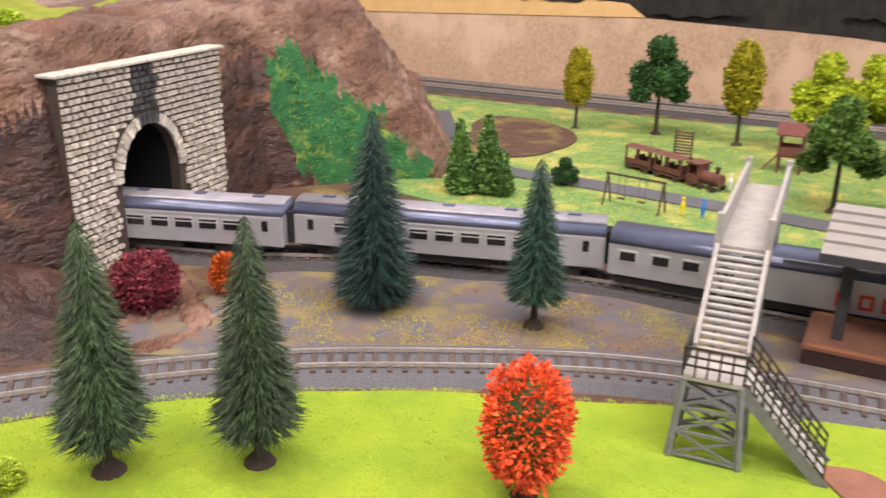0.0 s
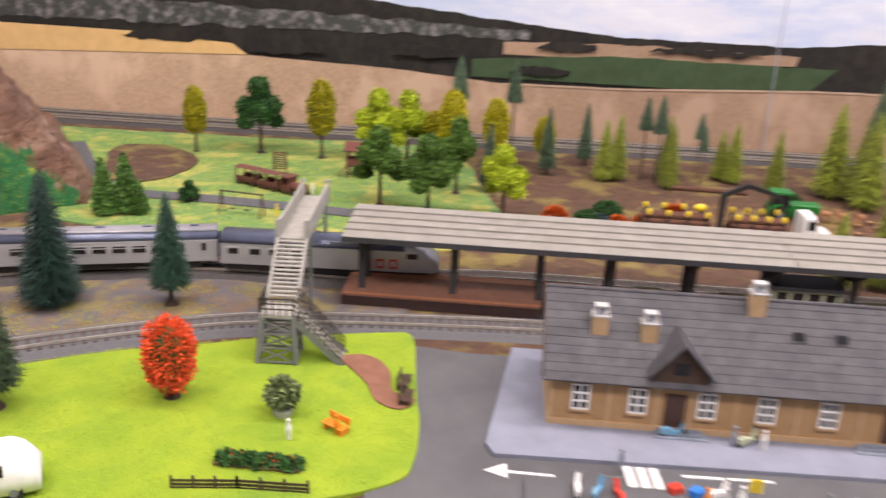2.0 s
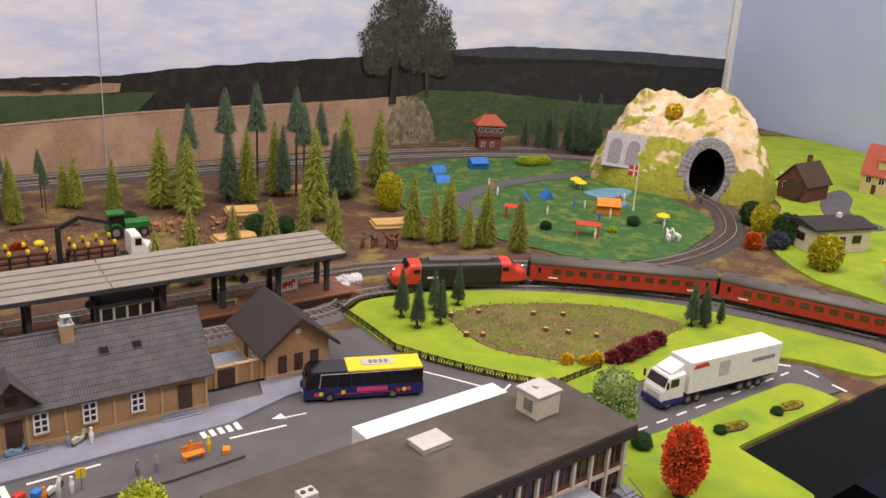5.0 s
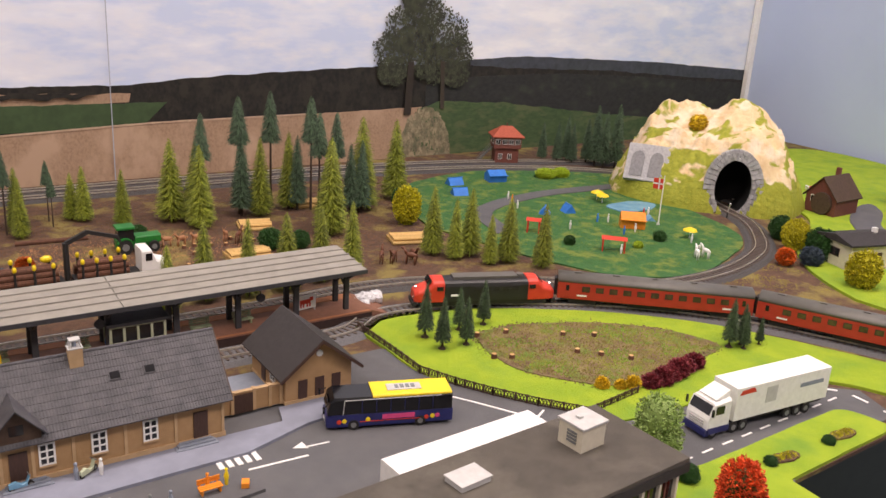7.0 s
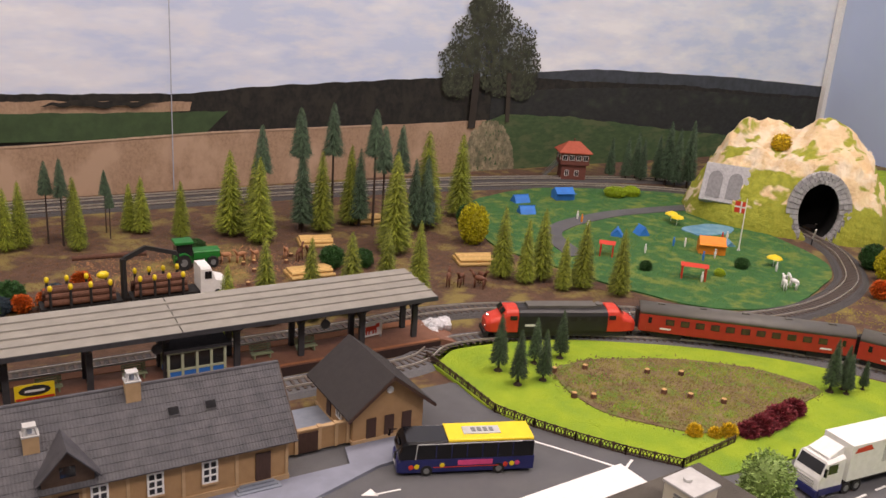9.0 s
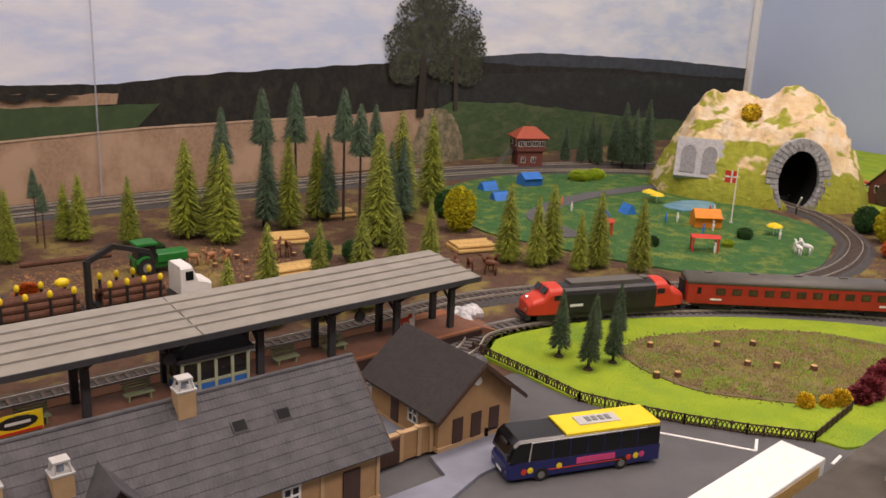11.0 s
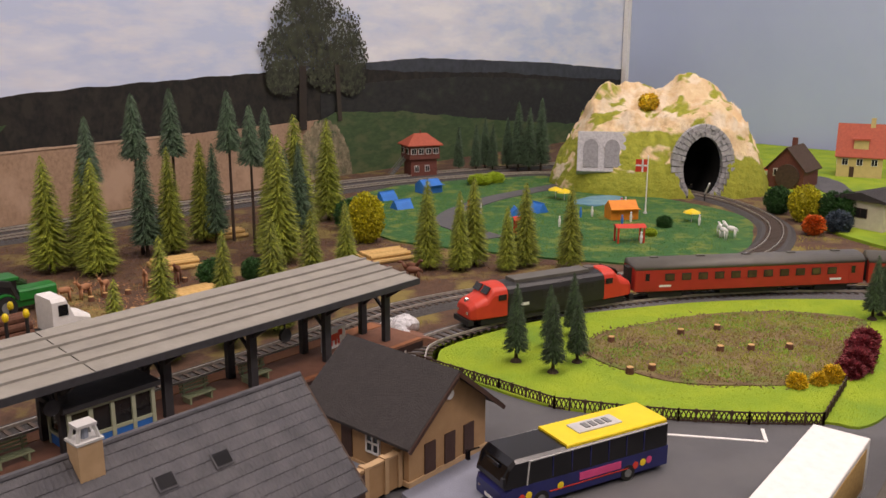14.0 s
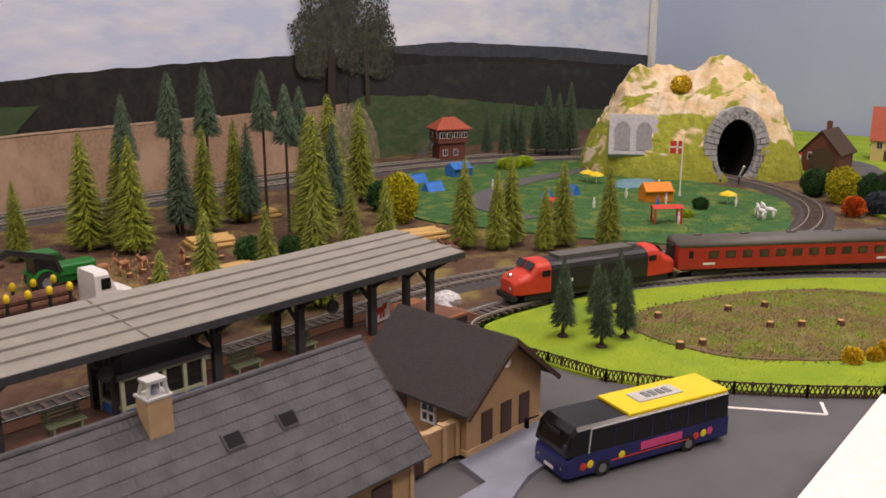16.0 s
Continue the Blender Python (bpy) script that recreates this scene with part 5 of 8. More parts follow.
# ---- east mountain ----
EAST = [(1.585, 0.165), (1.562, 0.12), (1.552, 0.06), (1.553, 0.005), (1.588, -0.112), (1.625, -0.155), (1.70, -0.168), (1.82, -0.10), (1.88, 0.06), (1.85, 0.18), (1.77, 0.212), (1.66, 0.20)]


def east_h(x, y):
    if not inside(x, y, EAST):
        return -0.02
    d, i = edge_distance(x, y, EAST)
    w = 0.05 + 0.015 * noise.noise((x * 12, y * 12, 1)) + 0.015 * smooth01((y - 0.035) / 0.05)
    r = min(1.0, d / w) ** 0.72
    c = 0.116 + 0.068 * math.exp(-((x - 1.70) ** 2 + (y + 0.03) ** 2) / 0.0044) + 0.058 * math.exp(-((x - 1.70) ** 2 + (y - 0.09) ** 2) / 0.0028)
    n = fbm(x, y, r, 22)
    ridge = abs(noise.noise((x * 38, y * 38, r * 3)))
    return c * r + (0.012 * n - 0.014 * ridge + 0.005) * smooth01(d / 0.02)


EM = pose(1.5734, -0.0037, 0, 0, 0, math.degrees(math.atan2(-0.098, 0.033)))
EMI = EM.inverted()


def east_skip(x, y, z):
    q = EMI @ Vector((x, y, z))
    return ((q.x - 0.052) / 0.041) ** 2 + ((q.z - 0.048) / 0.058) ** 2 < 1 and q.y < 0.05


def turf_rock():
    """Cream plaster rock with patches of yellow-green turf."""
    m = M["cream"].copy()
    m.name = "turfed_rock"
    nt = m.node_tree
    b = nt.nodes["Principled BSDF"]
    rock_col = b.inputs["Base Color"].links[0].from_socket
    geo = nt.nodes.new("ShaderNodeNewGeometry")
    sep = nt.nodes.new("ShaderNodeSeparateXYZ")
    nt.links.new(geo.outputs["Position"], sep.inputs[0])
    low_ = nt.nodes.new("ShaderNodeMapRange")
    low_.inputs["From Min"].default_value, low_.inputs["From Max"].default_value = 0.015, 0.16
    low_.inputs["To Min"].default_value, low_.inputs["To Max"].default_value = 0.15, -0.10
    nt.links.new(sep.outputs["Z"], low_.inputs["Value"])
    nz = nt.nodes.new("ShaderNodeTexNoise")
    nz.inputs["Scale"].default_value, nz.inputs["Detail"].default_value, nz.inputs["Distortion"].default_value = 17, 3.0, 0.5
    mp = nt.nodes.new("ShaderNodeMapping")
    mp.inputs["Scale"].default_value = (1, 0.8, 1.5)
    nt.links.new(geo.outputs["Position"], mp.inputs["Vector"])
    nt.links.new(mp.outputs["Vector"], nz.inputs["Vector"])
    ad = nt.nodes.new("ShaderNodeMath")
    nt.links.new(nz.outputs["Fac"], ad.inputs[0])
    nt.links.new(low_.outputs["Result"], ad.inputs[1])
    edge = nt.nodes.new("ShaderNodeMapRange")
    edge.inputs["From Min"].default_value, edge.inputs["From Max"].default_value = 0.49, 0.53
    nt.links.new(ad.outputs[0], edge.inputs["Value"])
    fine = nt.nodes.new("ShaderNodeTexNoise")
    fine.inputs["Scale"].default_value = 140
    nt.links.new(geo.outputs["Position"], fine.inputs["Vector"])
    turf = nt.nodes.new("ShaderNodeMix")
    turf.data_type = "RGBA"
    turf.inputs["A"].default_value, turf.inputs["B"].default_value = (0.20, 0.25, 0.02, 1), (0.44, 0.43, 0.05, 1)
    nt.links.new(fine.outputs["Fac"], turf.inputs["Factor"])
    mx = nt.nodes.new("ShaderNodeMix")
    mx.data_type = "RGBA"
    nt.links.new(edge.outputs["Result"], mx.inputs["Factor"])
    nt.links.new(rock_col, mx.inputs["A"])
    nt.links.new(turf.outputs["Result"], mx.inputs["B"])
    nt.links.new(mx.outputs["Result"], b.inputs["Base Color"])
    return m


M["turfrock"] = turf_rock()
heightfield("east_mountain", 1.5, 1.92, -0.19, 0.25, 0.0036, east_h, lambda x, y, z: 0, ("turfrock",), "cream rock mountain with moss-green turf over a tunnel", east_skip, "mountain")
pe = thing("tunnel_portal", "pale grey rough stone surround of the mountain tunnel", "tunnel portal", EM)


def bore_edge(a, out=0.0):
    """The tunnel mouth's outline at angle a, moved outwards."""
    k = (0.0315 + out) * math.cos(a), (0.049 + out) * math.sin(a)
    return (0.052 + k[0], max(0.0, 0.048 + k[1]))


PLATE = Matrix(((1, 0, 0, 0), (0, 0, -1, 0.004), (0, 1, 0, 0), (0, 0, 0, 1)))
rp = random.Random(31)
for row, (ra, rb) in enumerate(((0.0, 0.0062), (0.0066, 0.0128), (0.0132, 0.0195))):
    n = 34 + 2 * row
    for i in range(n):
        a0, a1 = [math.radians(-78 + 336 * (i + o + 0.5 * (row % 2)) / n) for o in (0, 0.86)]
        q = [bore_edge(a0, ra), bore_edge(a0, rb), bore_edge(a1, rb), bore_edge(a1, ra)]
        if max(z for x, z in q) < 0.004 or max(math.dist(q[0], q[2]), math.dist(q[1], q[3])) < 0.003:
            continue
        part("stone", G().prism(q, 0.0, 0.010 + rp.uniform(0, 0.0035), PLATE), "greystone", pe)
part("ring_backing", G().loft([[Vector((x, 0.0005, z)) for x, z in [bore_edge(math.radians(a), o) for a in range(-80, 261, 10)]] for o in (0.0, 0.0192)], closed=False, caps=False), "greymortar", pe)
# bore lining and end plate, coloured near black for the depth's shade
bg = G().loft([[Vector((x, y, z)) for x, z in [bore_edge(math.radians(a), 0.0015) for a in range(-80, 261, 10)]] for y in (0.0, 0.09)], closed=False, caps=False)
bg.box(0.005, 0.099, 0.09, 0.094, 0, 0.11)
part("bore", bg, "black", pe, "tunnel bore with its darkness painted black")
t = thing("arcade_wall", "grey retaining wall with two blind arches on the mountain", "retaining wall", pose(1.570, 0.103, 0.036, -28, 0, -84) @ Matrix.Diagonal((1.14, 1, 1.2, 1)))
part("wall", G().box(-0.034, 0.034, -0.004, 0.012, 0, 0.058), "greystone", t, bevel=0.001)
for x in (-0.015, 0.015):
    pts = [(x - 0.0105, 0.006), (x + 0.0105, 0.006)] + [(x + 0.0105 * math.cos(a), 0.034 + 0.0125 * math.sin(a)) for a in np.linspace(0, math.pi, 10)]
    part("blind_arch", G().prism(pts, 0, 0.001, Matrix(((1, 0, 0, 0), (0, 0, -1, -0.0042), (0, 1, 0, 0), (0, 0, 0, 1)))), "greymortar", t)
    part("arch_ring", G().loft([[Vector((x + r * math.cos(a), -0.0055, 0.034 + 1.15 * r * math.sin(a))) for a in np.linspace(0, math.pi, 12)] for r in (0.0105, 0.0128)], closed=False, caps=False), "greystone", t)

# ---- trees and shrubs ----
UP = Vector((0, 0, 1))


def fir_crown(seed, n, r0, low=0.10, spikes=3, droop=0.35, thick=0.0045, power=0.74):
    """Crown of a fir one unit high: drooping bristle twigs, each with a fan of needles."""
    r = random.Random(seed)
    g = G()
    for i in range(n):
        u = (i + r.random()) / n
        u = 1 - (1 - u) ** 0.68
        z = low + (1 - low) * u
        R = (r0 * (1 - u) ** power + 0.012) * min(1.0, 0.72 + 4 * u) * r.uniform(0.86, 1.07)
        a = i * 2.39996 + r.uniform(-0.2, 0.2)
        d = Vector((math.cos(a), math.sin(a), 0))
        side = Vector((-d.y, d.x, 0))
        dr = droop * r.uniform(0.7, 1.25)
        p0 = Vector((0, 0, z + 0.02)) + d * R * 0.3
        tip = Vector((0, 0, z - dr * R)) + d * R
        ax = (tip - p0).normalized()
        w = thick * (0.75 + 0.6 * (1 - u))
        vs = [p0]
        for f, k in ((0.5, 1.0), (0.82, 0.85)):
            c = p0.lerp(tip, f) - UP * 0.1 * R * f * (1 - f)
            vs += [c + side * w * k, c + UP * w * k, c - side * w * k]
        vs.append(tip)
        fs = [(0, 1, 2), (0, 2, 3), (0, 3, 1), (1, 4, 5, 2), (2, 5, 6, 3), (3, 6, 4, 1), (4, 7, 5), (5, 7, 6), (6, 7, 4)]
        ln = (0.030 + 0.022 * (1 - u)) * (0.6 if r0 < 0.1 else 1.0)
        for idx, sx in ((1, 1), (3, -1), (2, 0), (4, 1), (6, -1), (5, 0), (7, 0.5), (7, -0.5))[: 2 + 2 * spikes]:
            q = len(vs)
            l = ln * r.uniform(0.7, 1.25)
            e = vs[idx] + ax * l * 0.85 + side * sx * l * r.uniform(0.2, 0.45) + UP * l * r.uniform(-0.15, 0.35)
            vs += [vs[idx] - ax * w * 1.6, e]
            fs.append((idx, q, q + 1))
        g.add(vs, fs)
    lv = [(low + 0.02, 0.2), (low + 0.05, 0.5), (low + 0.35 * (1 - low), 0.55), (low + 0.7 * (1 - low), 0.55), (0.97, 0.3)]
    g.loft([[Vector((q * r0 * (1 - (z - low) / (1 - low)) ** power * math.cos(k * 0.628), q * r0 * (1 - (z - low) / (1 - low)) ** power * math.sin(k * 0.628), z)) for k in range(10)] for z, q in lv])
    g.add([(0.008, 0, 0.93), (-0.004, 0.007, 0.93), (-0.004, -0.007, 0.93), (0, 0, 1.02)], [(0, 1, 3), (1, 2, 3), (2, 0, 3)])
    return g


def trunk_mesh(g, h=0.5, r=0.018, base=True):
    g.cyl((0, 0, 0), (0, 0, h), r, r * 0.5, 8)
    if base:
        g.loft([[Vector((q * math.cos(k * 0.6283), q * math.sin(k * 0.6283), z)) for k in range(10)] for q, z in ((r * 3.4, -0.01), (r * 2.6, 0.015), (r * 1.1, 0.05))])
    return g


def leaf_crown(seed, blobs, n, leaf, spread=1.0, spiky=0.0):
    """Crown of many small leaves on the blobs (x, y, z, rx, rz) of a tree one unit high."""
    r = random.Random(seed)
    g = G()
    tot = sum(b[3] * b[3] for b in blobs)
    for bx, by, bz, rx, rz in blobs:
        for i in range(int(n * rx * rx / tot)):
            zc = r.uniform(-1, 1)
            a = r.uniform(0, 6.2832)
            q = math.sqrt(1 - zc * zc)
            d = Vector((q * math.cos(a), q * math.sin(a), zc))
            k = r.uniform(0.62, 1.06) * (1 + 0.14 * noise.noise(d * 3 + Vector((bx * 9, by * 9, seed))))
            p = Vector((bx + d.x * rx * k, by + d.y * rx * k, bz + d.z * rz * k))
            tip = (d + Vector((r.uniform(-1, 1), r.uniform(-1, 1), r.uniform(-0.7, 0.7))) * (1.0 - spiky)).normalized()
            s = tip.cross(Vector((r.uniform(-1, 1), r.uniform(-1, 1), r.uniform(-1, 1)))).normalized()
            l = leaf * r.uniform(0.6, 1.3)
            u = tip.cross(s) * l * 0.3
            g.add([p - tip * l * 0.4, p + s * l * 0.42 + u, p + tip * l * 0.75, p - s * l * 0.42 + u], [(0, 1, 2), (0, 2, 3)])
    return g


def core(blobs, k=0.66):
    g = G()
    for bx, by, bz, rx, rz in blobs:
        g.ball((bx, by, bz), rx * k, rx * k, rz * k, 9, 7)
    return g


def tree(name, label, category, crown, fol, m, trunk_h=0.4, trunk_r=0.02, base=True, group="", inner=None, inner_fol=""):
    t = thing(name, label, category, m, group)
    part("trunk", trunk_mesh(G(), trunk_h, trunk_r, base), "trunk", t)
    part("crown", crown, "f_" + fol, t)
    if inner:
        part("inner_foliage", inner, "f_" + (inner_fol or fol), t)
    return t


def at(x, y, h, turn=0.0, z=0.0, wide=1.0):
    return pose(x, y, z, 0, 0, turn) @ Matrix.Diagonal((h * wide, h * wide, h, 1))


def regrow(ob, m):
    return copy_thing(ob, m @ Matrix.Diagonal((1 / ob.scale[0], 1 / ob.scale[1], 1 / ob.scale[2], 1)))


# large dark firs on the lawn and the gravel
f0 = tree("fir_tree", "dark green bristly model fir tree on the lawn", "fir tree", fir_crown(1, 820, 0.182, 0.17, 4, 0.22, 0.0062), "fir", at(-0.114, 0.348, 0.108, 0, 0.003), 0.5, 0.022, group="lawn firs")
regrow(f0, at(-0.054, 0.357, 0.107, 130, 0.003, 0.97))
f1 = tree("fir_tree", "broad blue-green bristly fir tree on gravel", "fir tree", fir_crown(2, 1000, 0.23, 0.07, 4, 0.16, 0.0055), "firblue", at(-0.022, 0.528, 0.116, 0, 0.001), 0.5, 0.02)
tree("fir_tree", "mid-green slim fir tree on a short trunk", "fir tree", fir_crown(3, 760, 0.178, 0.19, 4, 0.2, 0.006), "firmid", at(0.071, 0.501, 0.098, 40, 0.001), 0.5, 0.022)
EGG = [(0, 0, 0.55, 0.27, 0.46)]
tree("autumn_tree", "egg-shaped orange-red autumn tree on the lawn", "tree", leaf_crown(4, EGG, 4600, 0.036, spiky=0.4), "redleaf", at(0.055, 0.338, 0.058, 0, 0.003, 1.1), 0.4, 0.03, inner=core(EGG, 0.8), inner_fol="leafgreen")
tree("autumn_tree", "egg-shaped orange-red tree beside the road", "tree", leaf_crown(5, EGG, 5000, 0.04, spiky=0.35), "redleaf", at(0.612, -0.28, 0.064, 50, 0.003), 0.4, 0.03, inner=core(EGG, 0.8), inner_fol="leafgreen")
# cypresses by the hill
CONE = [(0, 0, 0.2, 0.19, 0.2), (0, 0, 0.42, 0.16, 0.22), (0, 0, 0.63, 0.12, 0.2), (0, 0, 0.82, 0.07, 0.17)]
c0 = tree("cypress_tree", "small bright green conical cypress", "cypress", leaf_crown(6, CONE, 1500, 0.06, spiky=0.3), "cypress", at(0.028, 0.769, 0.066), 0.3, 0.02, False, "cypresses", core(CONE, 0.8))
regrow(c0, at(0.051, 0.770, 0.070, 70))
regrow(c0, at(0.064, 0.764, 0.041, 140, 0, 1.2))
# clipped trees at the meadow
TALL = [(0, 0, 0.5, 0.16, 0.2), (0, 0, 0.66, 0.17, 0.22), (0, 0, 0.82, 0.13, 0.18)]
y0 = tree("clipped_tree", "yellow-green egg-shaped tree on a thin trunk", "tree", leaf_crown(7, TALL, 3600, 0.034, spiky=0.3), "yellowgreen", at(0.159, 1.042, 0.094), 0.5, 0.022, True, "yellow-green meadow trees", core(TALL, 0.8))
regrow(y0, at(0.322, 0.970, 0.112, 60, 0, 1.05))
regrow(y0, at(0.611, 0.850, 0.075, 100, 0, 1.2))
regrow(y0, at(0.545, 0.872, 0.098, 30, 0, 1.1))
regrow(y0, at(0.470, 0.850, 0.115, 75, 0, 1.0))
regrow(y0, at(0.460, 0.882, 0.082, 140, 0, 1.25))
BLOB = [(0.0, 0.02, 0.82, 0.13, 0.15), (0.13, 0.0, 0.6, 0.14, 0.14), (-0.14, 0.05, 0.58, 0.15, 0.13), (0.02, -0.14, 0.55, 0.15, 0.14), (0.05, 0.13, 0.66, 0.14, 0.14), (-0.2, -0.08, 0.43, 0.11, 0.08), (0.2, 0.06, 0.4, 0.11, 0.08)]
d0 = tree("leafy_tree", "dark green broadleaf tree with clumped crown", "tree", leaf_crown(8, BLOB, 4200, 0.036), "leafgreen", at(0.246, 1.019, 0.114), 0.6, 0.024, inner=core(BLOB, 0.75))
l0 = tree("leafy_tree", "bright lime-green broadleaf tree with clumped crown", "tree", leaf_crown(9, BLOB, 4200, 0.036), "lime", at(0.391, 0.925, 0.110), 0.6, 0.024, inner=core(BLOB, 0.75), group="lime trees")
regrow(l0, at(0.451, 0.648, 0.092, 80, 0, 1.05))
regrow(l0, at(0.425, 0.90, 0.112, 200, 0, 0.95))
e0 = tree("leafy_tree", "mid-green broadleaf tree with clumped crown", "tree", leaf_crown(19, BLOB, 4200, 0.036), "leafmid", at(0.331, 0.733, 0.100, 120, 0, 1.05), 0.6, 0.024, inner=core(BLOB, 0.75), group="mid-green trees")
regrow(e0, at(0.371, 0.679, 0.100, 20, 0, 1.05))
regrow(e0, at(0.440, 0.760, 0.102, 220, 0, 0.9))
regrow(d0, at(0.121, 0.800, 0.036, 10, -0.008, 1.2))
# pale bushes round the flat-roofed building
OVAL = [(0, 0, 0.35, 0.33, 0.33), (0.02, 0, 0.65, 0.29, 0.33)]
p0 = tree("shrub", "pale green rounded leafy shrub", "shrub", leaf_crown(10, OVAL, 4500, 0.04), "palegreen", at(0.680, -0.197, 0.066), 0.2, 0.03, False, inner=core(OVAL, 0.82))
tree("shrub", "lime-green rounded leafy shrub beside the building", "shrub", leaf_crown(11, OVAL, 4500, 0.04), "lime", at(0.311, -0.005, 0.075, 0, 0, 0.85), 0.2, 0.03, False, inner=core(OVAL, 0.82))
# olive firs of the plantation
olive = [tree("fir_tree", "olive-green conical fir of the plantation", "fir tree", fir_crown(20 + k, 520, 0.162 + 0.012 * k, 0.06, 3, 0.15, 0.008), "firolive", at(x, y, h), 0.3, 0.02, False, "plantation firs") for k, (x, y, h) in enumerate(((0.862, 0.667, 0.084), (0.837, 0.722, 0.084), (0.831, 0.741, 0.072)))]
for k, (x, y, h) in enumerate(((0.730, 0.717, 0.085), (0.751, 0.755, 0.091), (0.922, 0.630, 0.126), (0.924, 0.572, 0.124), (1.031, 0.550, 0.124), (1.025, 0.408, 0.144), (1.048, 0.425, 0.140), (1.168, 0.453, 0.153), (1.261, 0.448, 0.140), (0.904, 0.281, 0.098), (0.857, 0.296, 0.098), (0.807, 0.310, 0.099), (0.760, 0.330, 0.098), (0.718, 0.360, 0.101), (0.667, 0.366, 0.080), (1.044, 0.241, 0.099), (1.045, 0.205, 0.088), (1.073, 0.196, 0.099), (1.057, 0.155, 0.072), (1.084, 0.140, 0.094), (1.093, 0.091, 0.092), (0.684, 0.774, 0.092), (0.664, 0.776, 0.085), (0.945, 0.600, 0.122), (1.091, 0.543, 0.126))):
    regrow(olive[k % 3], at(x, y, h, k * 47, 0, 0.92 + 0.05 * (k % 4)))
# tall pines with bare stems
PINE_LOW = 0.62
pine = [tree("pine_tree", "tall dark pine with a bare stem and small crown", "pine tree", fir_crown(30 + k, 300, 0.085, PINE_LOW - 0.04 * k, 3, 0.25, 0.006), "pine", at(x, y, h * 1.05), 0.95, 0.012, False, "tall pines") for k, (x, y, h) in enumerate(((1.016, 0.580, 0.176), (1.083, 0.574, 0.178)))]
for k, (x, y, h) in enumerate(((1.109, 0.512, 0.175), (0.951, 0.595, 0.157), (0.804, 0.758, 0.087), (0.791, 0.731, 0.075), (1.062, 0.459, 0.163), (1.116, 0.467, 0.157), (0.719, 0.767, 0.109), (0.727, 0.745, 0.115), (0.50, 0.90, 0.145), (0.60, 0.93, 0.135))):
    regrow(pine[k % 2], at(x, y, h * 1.05, k * 61))
dark = [tree("fir_tree", "slim dark green fir among the pines", "fir tree", fir_crown(40, 420, 0.13, 0.12, 3, 0.18, 0.008), "pine", at(1.094, 0.528, 0.122), 0.3, 0.018, False, "dark firs")]
for k, (x, y, h) in enumerate(((1.009, 0.569, 0.135), (1.150, 0.440, 0.120), (1.135, 0.452, 0.115), (0.683, 0.858, 0.09), (0.483, 0.758, 0.090), (0.60, 0.82, 0.095), (1.745, 0.384, 0.085), (1.755, 0.353, 0.090), (1.766, 0.323, 0.090), (1.782, 0.277, 0.130), (1.796, 0.236, 0.136), (1.79, 0.30, 0.1), (1.775, 0.255, 0.12), (1.775, 0.34, 0.1))):
    regrow(dark[0], at(x, y, h, k * 53))
# small dark firs on the oval lawn
s0 = tree("fir_tree", "small dark green fir on a grey base on the lawn", "fir tree", fir_crown(41, 450, 0.158, 0.16, 3, 0.2, 0.008), "fir", at(0.781, 0.093, 0.063, 0, 0.0035), 0.3, 0.025, True, "small lawn firs")
for k, (x, y, h) in enumerate(((0.766, 0.062, 0.060), (0.822, 0.073, 0.052), (0.792, 0.047, 0.056), (0.853, 0.058, 0.055), (0.969, -0.195, 0.059), (0.985, -0.205, 0.05), (0.999, -0.222, 0.034), (0.975, -0.21, 0.045))):
    regrow(s0, at(x, y, h, k * 77, 0.0035))
